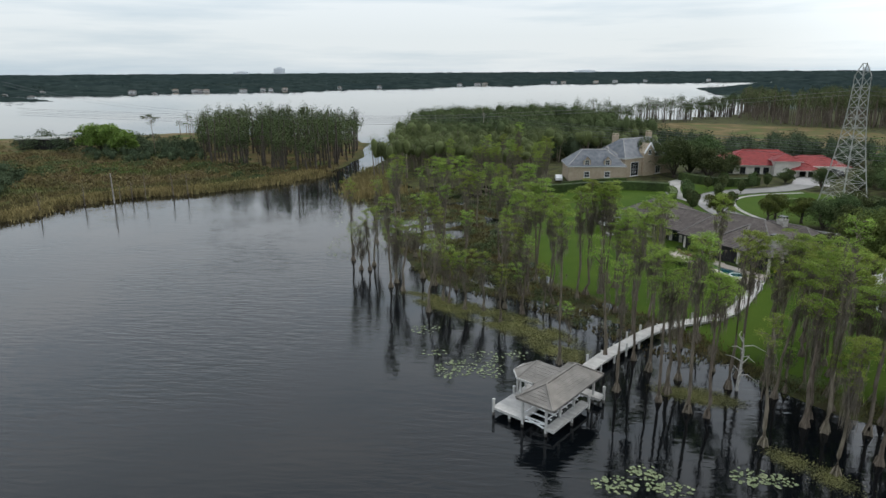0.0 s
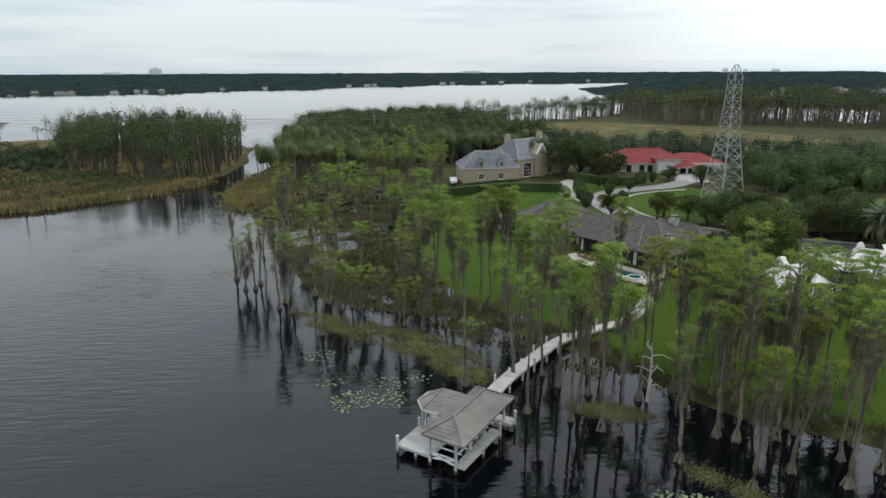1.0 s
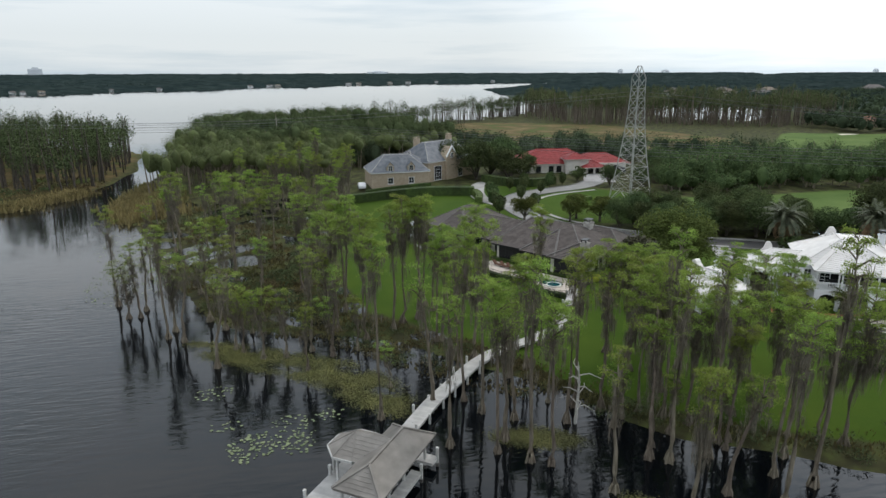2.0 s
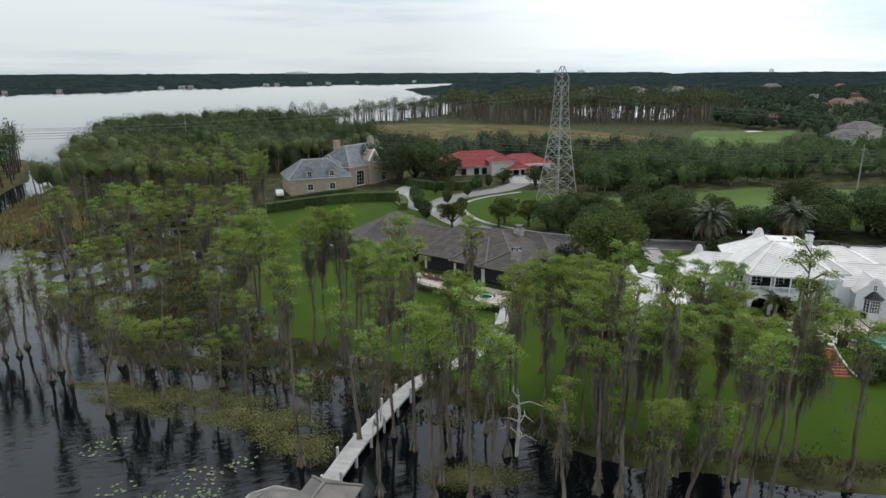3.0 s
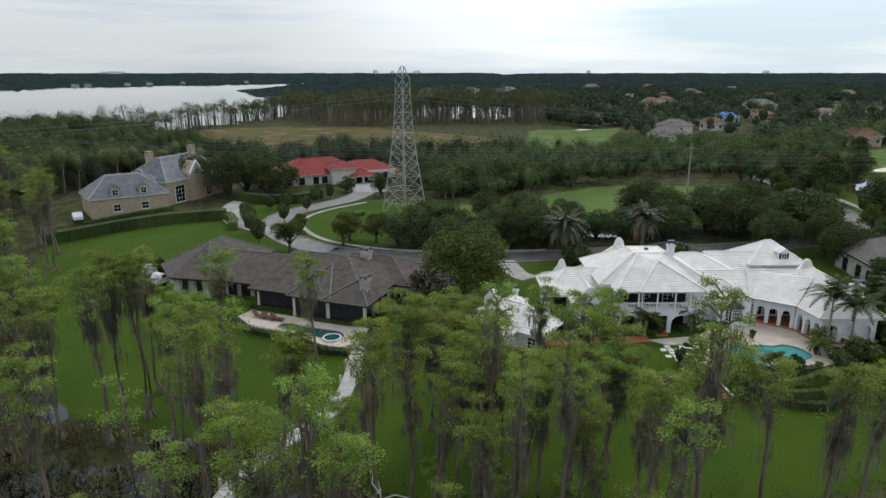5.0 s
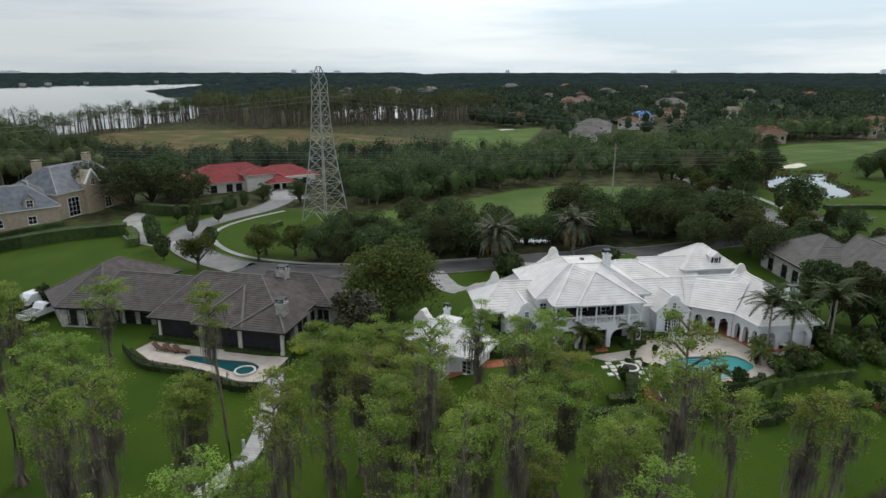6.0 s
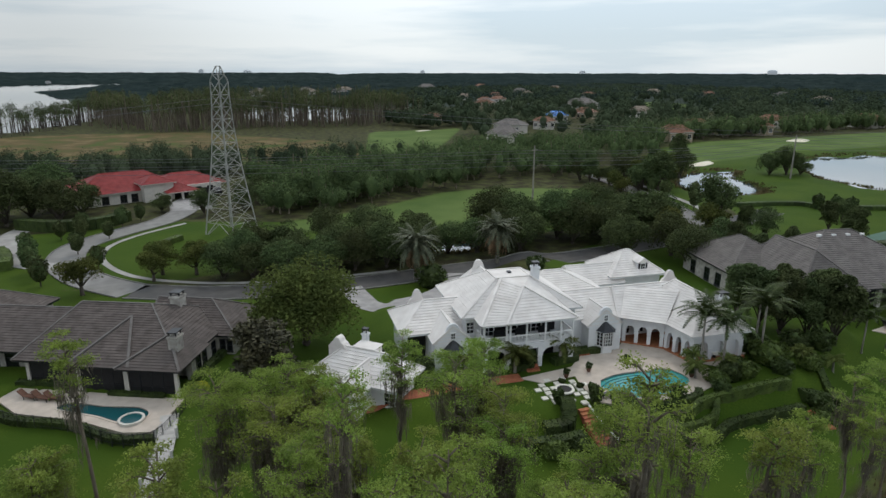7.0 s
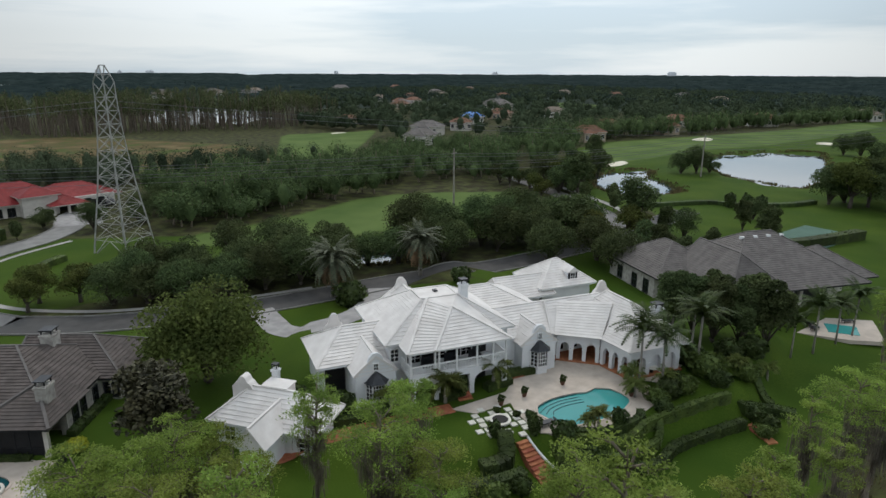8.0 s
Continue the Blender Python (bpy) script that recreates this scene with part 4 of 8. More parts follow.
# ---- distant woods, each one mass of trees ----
def wood(name, label, pts, hs, rs, nq, material, trunks, seed, lf=1.0, crown=0.55, core=True, bark=None):
    """Trees at pts with heights hs and radii rs as one mesh of leaf sprays, with trunks where they show."""
    rng = np.random.default_rng(seed)
    n = len(pts)
    q = rng.normal(size=(n, nq, 3))
    q /= np.linalg.norm(q, axis=2)[..., None]
    q[..., 2] = np.where(rng.uniform(0, 1, (n, nq)) < 0.6, np.abs(q[..., 2]), q[..., 2])
    q *= rng.uniform(0.5, 1.05, (n, nq, 1)) * (1 + 0.3 * np.sin(4 * q + rng.uniform(0, 6, (n, 1, 3))).sum(2, keepdims=True) / 3)
    half = hs[:, None] * crown * 0.5
    c = np.empty((n, nq, 3))
    c[..., 0] = pts[:, 0:1] + q[..., 0] * rs[:, None]
    c[..., 1] = pts[:, 1:2] + q[..., 1] * rs[:, None]
    c[..., 2] = pts[:, 2:3] + hs[:, None] - half + q[..., 2] * half
    v, f = leaf_quads(c.reshape(-1, 3), (np.repeat(rs, nq) * rng.uniform(0.35, 0.75, n * nq)) * lf, rng, flat=0.5, long=1.2)
    if core:
        a8 = np.arange(6) * math.pi / 3
        tv = []
        for rr, zz in ((0.18, -0.85), (0.44, -0.25), (0.4, 0.2), (0.12, 0.5)):
            tv.append(np.stack([pts[:, 0:1] + np.cos(a8) * rs[:, None] * rr * rng.uniform(0.85, 1.15, (n, 6)), pts[:, 1:2] + np.sin(a8) * rs[:, None] * rr * rng.uniform(0.85, 1.15, (n, 6)),
                                (pts[:, 2] + hs)[:, None] - half + half * zz + np.zeros((n, 6))], -1))
        cv = np.stack(tv, 1).reshape(-1, 3)
        b0 = (np.arange(n) * 24)[:, None, None] + (np.arange(3) * 6)[None, :, None]
        i6 = np.arange(6)[None, None, :]
        cf = np.stack([b0 + i6, b0 + (i6 + 1) % 6, b0 + 6 + (i6 + 1) % 6, b0 + 6 + i6], -1).reshape(-1, 4)
        top = (np.arange(n) * 24)[:, None] + 18
        cf = np.vstack([cf, top + np.array([0, 1, 2, 3]), top + np.array([0, 3, 4, 5])])
        v, f = join_arrays([(v, f), (cv, cf)])
    ob = tagged(new(name, mesh_from("crowns", v, f, material)), label, "trees", kind="stuff")
    if trunks:
        m = 5
        ang = np.arange(m) * 2 * math.pi / m
        ring = np.stack([np.cos(ang), np.sin(ang)], -1)
        r0 = ((0.1 + 0.008 * hs) * rng.uniform(0.6, 1.3, n))[:, None, None]
        lo = np.concatenate([pts[:, None, :2] + ring * r0 * 1.5, np.repeat(pts[:, None, 2:3] - 0.6, m, 1)], 2)
        off = rng.normal(0, 0.7, (n, 1, 2))
        hi = np.concatenate([pts[:, None, :2] + off + ring * r0 * 0.45, np.repeat((pts[:, 2] + hs * 0.92)[:, None, None], m, 1)], 2)
        tv = np.concatenate([lo, hi], 1).reshape(-1, 3)
        b = (np.arange(n) * 2 * m)[:, None]
        i = np.arange(m)[None, :]
        tf = np.stack([b + i, b + (i + 1) % m, b + m + (i + 1) % m, b + m + i], -1).reshape(-1, 4)
        t = new("trunks", mesh_from("trunks", tv, tf, bark or M_BARK, True))
        t.parent = ob
    return ob


def with_z(p):
    return np.concatenate([p, np.maximum(land_height(p[:, 0], p[:, 1]), -0.2)[:, None]], 1)


def uneven(p, lo, hi, rng):
    """Heights that rise and fall in groups of trees, with single trees standing out."""
    k = 0.5 + 0.25 * np.sin(p[:, 0] * 0.13 + 2 * np.sin(p[:, 1] * 0.05)) + 0.2 * np.sin(p[:, 1] * 0.11 + 1.3 * np.sin(p[:, 0] * 0.07))
    return lo + (hi - lo) * np.clip(k * 0.8 + rng.normal(0, 0.16, len(p)) + (rng.uniform(0, 1, len(p)) > 0.93) * 0.3, 0, 1.1)


rng_w = np.random.default_rng(9)
p = np.vstack([scatter_in([(100, 172), (150, 168), (185, 140), (195, 150), (165, 185), (110, 195)], 110, rng_w), scatter_in([(186, 150), (230, 128), (262, 160), (230, 200), (180, 200)], 110, rng_w), scatter_in([(84, 163), (94, 156), (108, 153), (126, 153), (140, 155), (152, 150), (164, 158), (120, 176), (95, 166)], 70, rng_w)])
p = with_z(p[poly_sd(LAWNS[2], p[:, 0], p[:, 1]) < -2])
wood("belt_woods", "dense belt of dark green oaks and pines before the field", p, rng_w.uniform(5, 11.5, len(p)) * rng_w.uniform(0.8, 1.0, len(p)), rng_w.uniform(2.2, 4.8, len(p)), 560, M_LEAF_OAK, True, 14, 0.15, 0.86)
HOUSE_ROW = [(262, 158), (290, 160), (327, 156), (344, 149), (366, 136), (400, 123), (439, 109), (480, 90), (524, 66), (560, 52)]
p = []
for (x0, y0), (x1, y1) in zip(HOUSE_ROW, HOUSE_ROW[1:]):
    t = rng_w.uniform(0, 1, (26, 1))
    p.append(np.array([[x0, y0]]) * (1 - t) + np.array([[x1, y1]]) * t + rng_w.normal(0, 4.5, (26, 2)) + np.array([[3, 5]]))
p = with_z(np.vstack(p))
wood("fairway_edge_trees", "dark trees standing along the edge of the fairway", p, rng_w.uniform(6, 12, len(p)), rng_w.uniform(2.5, 5.5, len(p)), 260, M_LEAF_OAK, True, 15, 0.19, 0.9)
SUBURB_HOUSES = [(576, 513, 18, 0), (484, 409, 20, 1), (546, 443, 18, 2), (723, 536, 24, 0), (519, 330, 28, 1), (598, 829, 28, 0), (656, 834, 28, 1), (503, 815, 26, 0), (253, 216, 18, 1), (322, 240, 14, 2), (714, 435, 22, 2), (751, 195, 24, 0), (909, 608, 24, 2),
                 (367, 261, 16, 3), (411, 266, 18, 4), (288, 238, 18, 1), (330, 332, 15, 4), (470, 400, 18, 4), (520, 440, 16, 2), (548, 352, 20, 1), (640, 520, 20, 4), (418, 150, 18, 2), (365, 172, 14, 4), (461, 110, 20, 2), (555, 60, 22, 0), (833, 816, 40, 1), (982, 817, 30, 2),
                 (549, 885, 30, 1), (638, 894, 32, 1), (708, 882, 30, 0), (779, 582, 26, 1), (881, 431, 26, 0), (830, 338, 26, 2), (862, 262, 26, 1), (450, 244, 20, 0), (951, 634, 28, 0), (308, 160, 18, 4), (368, 142, 16, 4)]


LAKE_HOUSES = [(-562, 1022), (-541, 1140), (-592, 1150), (-470, 1165), (-782, 1058), (-100, 1610), (-420, 1250), (-640, 1090), (-436, 1215), (-265, 1425), (-40, 1690), (150, 1880), (470, 2190), (700, 2290)]


rng_h = np.random.default_rng(21)
for (x0, y0), (x1, y1) in (((-617, 1085), (-488, 1140)), ((-488, 1140), (-116, 1585)), ((-116, 1585), (200, 1910)), ((-545, 765), (-770, 945)), ((200, 1910), (549, 2245))):
    for t in rng_h.uniform(0.03, 0.97, 2):
        LAKE_HOUSES.append((round(x0 + (x1 - x0) * t + rng_h.uniform(-16, -6)), round(y0 + (y1 - y0) * t + rng_h.uniform(8, 22))))


def clear_of_houses(p):
    ok = np.ones(len(p), bool)
    for x, y, w, k in SUBURB_HOUSES:
        dx, dy = p[:, 0] - x, p[:, 1] - y
        ok &= np.hypot(dx + w * 0.2, dy + w * 0.2) > w * 0.6 + 3
        r = math.hypot(x - 40, y - 40)
        along, across = -(dx * (x - 40) + dy * (y - 40)) / r, np.abs(dx * (y - 40) - dy * (x - 40)) / r
        ok &= (along < 0) | (along > 8 + 0.04 * r) | (across > w * 0.36)
    return ok


PEN_WOOD = [(-64, 203), (-58, 222), (-57, 250), (-64, 300), (-90, 322), (-118, 330), (-146, 312), (-128, 262), (-112, 234), (-95, 220), (-80, 212)]
p = with_z(scatter_in(PEN_WOOD, 400, rng_w))
wood("peninsula_woods", "dense stand of dark cypress trunks on the marshy point", p, rng_w.uniform(9, 19, len(p)), rng_w.uniform(1.8, 3.4, len(p)), 240, M_LEAF_FARCY, True, 1, 0.25, 0.6, core=False, bark=M_BARK_DARK)
p = with_z(scatter_in([(-135, 300), (-180, 340), (-118, 335)], 26, rng_w))
wood("peninsula_thicket", "thin line of low trees on the lake's edge", p, rng_w.uniform(6, 13, len(p)), rng_w.uniform(1.5, 3, len(p)), 90, M_LEAF_FARCY, True, 2, 0.34, 0.5, core=False)
NORTH_WOOD = [(-38, 186), (-20, 205), (8, 200), (14, 232), (60, 240), (50, 300), (60, 345), (20, 395), (-26, 360), (-40, 300), (-40, 240)]
p = with_z(scatter_in(NORTH_WOOD, 900, rng_w))
p = p[p[:, 1] > 250][:520]
wood("north_woods", "wide swamp wood of grey-green cypress", p, uneven(p, 9.5, 17.5, rng_w), rng_w.uniform(2.6, 5.6, len(p)), 420, M_LEAF_FARCY, True, 3, 0.125, 0.46)
p = with_z(scatter_in([(-38, 186), (-20, 205), (8, 200), (14, 232), (60, 240), (54, 262), (-38, 262), (-40, 220)], 230, rng_w))
wood("near_swamp_woods", "swamp wood of fresh green cypress crowns on grey trunks", p, uneven(p, 8, 15, rng_w), rng_w.uniform(2.2, 4.9, len(p)), 900, mat("near_cypress_foliage", (0.06, 0.078, 0.028), (0.118, 0.143, 0.05), 0.12, 0.9, island=0.25), True, 33, 0.085, 0.46)
SHORE_WOOD = [(20, 395), (60, 400), (120, 430), (160, 470), (215, 560), (205, 620), (150, 520), (90, 462), (20, 425)]
p = with_z(scatter_in(SHORE_WOOD, 230, rng_w))
wood("lakeshore_woods", "sparse tall cypress along the far lake edge", p, uneven(p, 7, 18, rng_w), rng_w.uniform(1.8, 4.6, len(p)), 260, M_LEAF_FARCY, True, 4, 0.18, 0.55, core=False, bark=M_BARK_DARK)
FAR_WOOD = [(200, 400), (235, 390), (290, 355), (350, 380), (440, 520), (430, 640), (330, 640), (240, 560), (205, 470)]
p = with_z(scatter_in(FAR_WOOD, 620, rng_w))
p = np.vstack([p[poly_sd(INLET, p[:, 0], p[:, 1]) < -2], with_z(scatter_in([(196, 398), (232, 380), (290, 344), (356, 366), (346, 398), (305, 402), (262, 432), (204, 440)], 300, rng_w)), with_z(scatter_in([(165, 470), (168, 432), (176, 402), (200, 390), (205, 470), (230, 560), (215, 590)], 190, rng_w))])
wood("far_swamp_woods", "tall dark cypress wood with bright gaps between the trunks", p, rng_w.uniform(13, 21, len(p)), rng_w.uniform(1.8, 3.4, len(p)), 150, M_LEAF_SWAMP, True, 5, 0.32, 0.5, core=False)
p = with_z(scatter_in([(12, 236), (60, 242), (120, 218), (165, 217), (205, 228), (150, 238), (95, 285), (50, 300)], 190, rng_w))
wood("field_edge_woods", "dense bushy trees behind the houses", p, rng_w.uniform(6, 11, len(p)), rng_w.uniform(2.5, 4.5, len(p)), 400, M_LEAF_FAR, False, 6, 0.17, 0.9)
KEEP_OUT = LAWNS[:6] + LAWNS[8:] + PONDS + [FIELD, [(98, 96), (140, 120), (180, 135), (172, 108), (128, 86), (104, 92)], FAR_WOOD, [(100, 172), (260, 120), (260, 200), (150, 205)]]


def open_ground(p, margin):
    ok = poly_sd(DRY, p[:, 0], p[:, 1]) > 6
    for k in KEEP_OUT:
        ok &= poly_sd(k, p[:, 0], p[:, 1]) < -margin
    return ok


p = scatter_in([(205, 150), (330, 165), (460, 130), (560, 70), (900, 0), (1300, 700), (640, 760), (430, 540), (340, 340), (230, 235)], 2600, rng_w)
p = with_z(p[open_ground(p, 4) & clear_of_houses(p)])
q = with_z(scatter_in([(292, 300), (330, 296), (352, 330), (330, 362), (300, 345)], 60, rng_w))
p = np.vstack([p, q[clear_of_houses(q)]])
wood("suburb_woods", "continuous dark green suburban tree canopy", p, rng_w.uniform(6, 12, len(p)), rng_w.uniform(3.5, 7.0, len(p)), 150, M_LEAF_FAR, False, 7, 0.24, 0.85)
p = scatter_in([(150, 40), (240, 50), (420, 40), (700, -100), (400, -150), (160, 0)], 260, rng_w)
p = with_z(p[open_ground(p, 3)])
wood("golf_edge_woods", "dark trees round the golf course", p, rng_w.uniform(8, 13, len(p)), rng_w.uniform(3.5, 6, len(p)), 150, M_LEAF_FAR, False, 8, 0.26, 0.85)


def far_canopy(n, r0, r1, a0, a1, seed):
    rng = np.random.default_rng(seed)
    r = r0 * (r1 / r0) ** rng.uniform(0, 1, n)
    a = np.radians(rng.uniform(a0, a1, n))
    return np.stack([30 + r * np.sin(a), 60 + r * np.cos(a)], -1), r


p, r = far_canopy(13000, 600, 2800, -65, 130, 10)
land = np.maximum(np.maximum(poly_sd(MAIN_LAND, p[:, 0], p[:, 1]), poly_sd(PENINSULA, p[:, 0], p[:, 1])), poly_sd(FAR_SHORE, p[:, 0], p[:, 1])) > 6
for k in [LAWNS[4], LAWNS[8], INLET]:
    land &= poly_sd(k, p[:, 0], p[:, 1]) < -5
land &= clear_of_houses(p)
land &= np.min([np.hypot(p[:, 0] - x, p[:, 1] - y) for x, y in LAKE_HOUSES], axis=0) > 18
p, r = with_z(p[land]), r[land]
near_shore = np.clip(np.maximum(poly_sd(MAIN_LAND, p[:, 0], p[:, 1]), poly_sd(FAR_SHORE, p[:, 0], p[:, 1])) / 160, 0.45, 1)
wood("distant_woods", "far flat forest of dark green crowns, coloured bluer for haze", p, rng_w.uniform(7.5, 12, len(p)) * near_shore, rng_w.uniform(6, 11, len(p)) * (1 + (r > 1400) * 0.5) * near_shore, 34, M_LEAF_HORIZON, False, 11, 0.22, 0.8, core=False)
rr = 900 * 1.0095 ** np.arange(180)
aa = np.radians(np.arange(-66, 131, 0.4))
RR, AA = np.meshgrid(rr, aa, indexing="ij")
rng_c = np.random.default_rng(12)
AA = AA + rng_c.uniform(-0.0025, 0.0025, AA.shape)
CX, CY = 30 + RR * np.sin(AA), 60 + RR * np.cos(AA)
on_land = np.max([poly_sd(q, CX.ravel(), CY.ravel()) for q in (MAIN_LAND, PENINSULA, FAR_SHORE)], axis=0).reshape(CX.shape)
on_land = np.where(RR > 4800, 50, on_land)
for x, y in LAKE_HOUSES:
    on_land = np.minimum(on_land, np.hypot(CX - x, CY - y) - 9)
for k in (LAWNS[4], LAWNS[8], INLET):
    on_land = np.minimum(on_land, -poly_sd(k, CX.ravel(), CY.ravel()).reshape(CX.shape))
CZ = (3.5 + rng_c.uniform(0, 7.5, CX.shape) + 2 * np.sin(CX * 0.013) * np.sin(CY * 0.011) + np.clip(RR - 2000, 0, 5000) * 0.006) * smooth01(on_land / 110) * smooth01((RR - 880) / 250) + 0.3 - 1.5 * (on_land < 0)
ci = np.arange(CX.size).reshape(CX.shape)
cf = np.stack([ci[:-1, :-1], ci[1:, :-1], ci[1:, 1:], ci[:-1, 1:]], -1).reshape(-1, 4)
cf = cf[(on_land.ravel()[cf] > 0).any(1)]
tagged(new("distant_canopy", mesh_from("canopy", np.stack([CX.ravel(), CY.ravel(), CZ.ravel()], -1), cf, M_CANOPY)), "unbroken dark forest canopy reaching to the horizon, coloured bluer for haze", "trees", kind="stuff")
p = scatter_in([(-70, 190), (-58, 207), (-58, 240), (-90, 232), (-120, 255), (-190, 280), (-260, 290), (-260, 180), (-150, 150), (-115, 160)], 520, rng_w)
p = with_z(p)
wood("marsh_shrubs", "brown-green shrubs on the marsh", p, rng_w.uniform(0.5, 2.2, len(p)), rng_w.uniform(1.2, 3.6, len(p)), 70, M_SEDGE, False, 12, 0.3, 0.95, core=False)
p = scatter_in([(-70, 190), (-60, 206), (-90, 228), (-120, 250), (-190, 270), (-240, 260), (-240, 190), (-150, 158), (-115, 165)], 240, rng_w)
p = with_z(p[np.sin(p[:, 0] * 0.07) + np.sin(p[:, 1] * 0.09 + 1) > 0])
wood("marsh_bushes", "green bushes growing in patches on the marsh", p, rng_w.uniform(0.8, 3.2, len(p)), rng_w.uniform(1.4, 3.6, len(p)), 110, M_LEAF_FARCY, False, 16, 0.28, 0.95, core=False)
p = with_z(scatter_in([(-190, 112), (-135, 128), (-124, 150), (-140, 175), (-200, 200), (-260, 160)], 90, rng_w))
wood("west_marsh_trees", "dark bushy trees at the marsh edge", p, rng_w.uniform(4, 9, len(p)), rng_w.uniform(2, 4, len(p)), 200, M_LEAF_FAR, False, 13, 0.24, 0.9, core=False)


p = with_z(np.vstack([scatter_in([(-112, 236), (-128, 224), (-158, 232), (-165, 262), (-150, 292), (-128, 268)], 90, rng_w), scatter_in([(-170, 215), (-150, 190), (-132, 160), (-140, 150), (-190, 150), (-210, 205)], 80, rng_w)]))
wood("point_bushes", "dark green bushes crowding the back of the marsh", p, rng_w.uniform(2.0, 5.5, len(p)), rng_w.uniform(1.6, 3.4, len(p)), 260, M_LEAF_FAR, False, 34, 0.18, 0.95)
p = with_z(scatter_in([(-118, 206), (-128, 198), (-150, 206), (-162, 222), (-140, 226)], 70, rng_w))
wood("green_marsh_shrubs", "patch of bright green low shrubs on the marsh", p, rng_w.uniform(0.5, 1.2, len(p)), rng_w.uniform(1.5, 3.2, len(p)), 160, M_HEDGE_LIGHT, False, 35, 0.16, 0.95, core=False)


# ---- roads, drives and paths ----
def strip(name, line, width, material, label, category, lift=0.05, kerb=0.0, n=6):
    """A paved strip laid on the ground along a smooth line, with raised kerbs if wanted."""
    pts = smooth_line([(x, y, 0) for x, y in line], n=n)
    v, f = [], []
    side = []
    for i, p in enumerate(pts):
        d = (pts[min(i + 1, len(pts) - 1)] - pts[max(i - 1, 0)]).normalized()
        nrm = Vector((-d.y, d.x, 0))
        side.append(nrm)
        for k in (-1, -0.33, 0.33, 1):
            q = p + nrm * (width / 2 * k)
            v.append((q.x, q.y, zat(p.x, p.y) + lift))
        if i:
            for k in range(3):
                a = (i - 1) * 4 + k
                f.append((a, a + 1, a + 5, a + 4))
    ob = tagged(new(name, mesh_from(name, v, f, material)), label, category, kind="structure")
    if kerb:
        for s in (-1, 1):
            g = Geo()
            for i in range(len(pts) - 1):
                a, b = (pts[j] + side[j] * (s * (width / 2 + 0.1)) for j in (i, i + 1))
                za, zb = (zat(pts[j].x, pts[j].y) + lift + kerb * 0.5 for j in (i, i + 1))
                g.bar((a.x, a.y, za), (b.x, b.y, zb), 0.16)
            part("kerb", g, M_KERB, ob, "pale concrete kerb")
    return ob


STREET = [(172, 80), (150, 83), (139, 84.5), (125, 88.5), (111, 93.4), (100.6, 98.8), (93.5, 102.4), (84.7, 106.2), (74.8, 110.6), (65.6, 116.4), (57.4, 123.4), (51.5, 131)]
# cul-de-sac end of the street, in a paler grey than the rest
strip("road", [(51.5, 131), (49, 142), (50, 154), (55, 163), (64, 168), (74, 171.5), (82, 178), (86, 186)], 5.6, mat("pale_grey_road", (0.19, 0.185, 0.18), (0.26, 0.255, 0.245), 0.5, 0.85, bump=0.1, bscale=20, c3=(0.22, 0.215, 0.205)), "pale grey road curving round the cul-de-sac", "road", kerb=0.12)
strip("road", STREET, 5.6, M_ROAD, "grey asphalt estate road with pale kerbs", "road", kerb=0.14)
strip("road", [(196, 142), (188, 131), (175, 114), (163, 99), (152, 90), (146, 85)], 4.4, mat("worn_concrete", (0.13, 0.126, 0.122), (0.2, 0.195, 0.185), 0.7, 0.85, bump=0.1, bscale=10, c3=(0.16, 0.15, 0.14)), "pale grey asphalt lane curving past the field", "road", kerb=0.12)
strip("pavement", [(193, 128), (181, 112), (168, 96), (158, 88)], 1.6, M_PATH, "pale concrete footpath beside the lane", "pavement")
strip("pavement", [(66.5, 121), (60, 127.5), (54.5, 138), (54.5, 150), (58.5, 158.5), (66, 163.5), (77, 166.5)], 1.0, M_PATH, "pale concrete footpath round the cul-de-sac lawn", "pavement", 0.06)
strip("pavement", [(66.8, 120.6), (75.6, 115), (84, 110.6)], 1.0, M_PATH, "pale concrete footpath along the road verge", "pavement", 0.06)
strip("driveway", [(73.6, 109.6), (71.6, 105), (70.6, 101.5), (72.6, 98), (79, 97), (86, 99.5), (89.5, 102.4)], 3.4, M_DRIVE, "grey paved horseshoe drive of the white house", "driveway", 0.07)
strip("driveway", [(50.5, 152), (47, 154), (44.5, 162), (46, 172), (50, 182), (57, 187), (64, 183), (62, 176)], 4.0, M_PATH, "pale curving drive before the mansion", "driveway", 0.07)
strip("driveway", [(84, 178), (88, 186), (92, 190)], 9.0, M_DRIVE, "paved forecourt of the red-roofed house", "driveway", 0.07)
strip("driveway", [(140, 88), (136, 80), (127, 72), (118, 70)], 5.0, M_PATH, "pale paved drive of the grey-roofed house", "driveway", 0.07)
strip("brick_path", [(52, 81.8), (56.2, 79.2), (60.5, 77), (65.9, 73.7)], 1.7, M_BRICK, "red brick garden path across the lawn", "path", 0.06)


# ---- parts of buildings ----
def slope(g, a, b, c, d, course, th):
    """One roof slope laid in stepped courses; a, b along the eaves, c over b, d over a."""
    a, b, c, d = map(Vector, (a, b, c, d))
    up = (b - a).cross(d - a if (d - a).length > 1e-3 else c - a).normalized()
    n = max(1, round(((d + c) / 2 - (a + b) / 2).length / course))
    pts, fs = [a, b], []
    for k in range(n):
        t0, t1 = k / n, (k + 1) / n
        i = len(pts)
        pts += [a.lerp(d, t0) + up * th, b.lerp(c, t0) + up * th, b.lerp(c, t1) + up * th * 0.1, a.lerp(d, t1) + up * th * 0.1]
        fs += [(i, i + 1, i + 2, i + 3), (i - 1, i - 2, i + 1, i) if k else (0, 1, i + 1, i)]
    g.add(pts, fs)


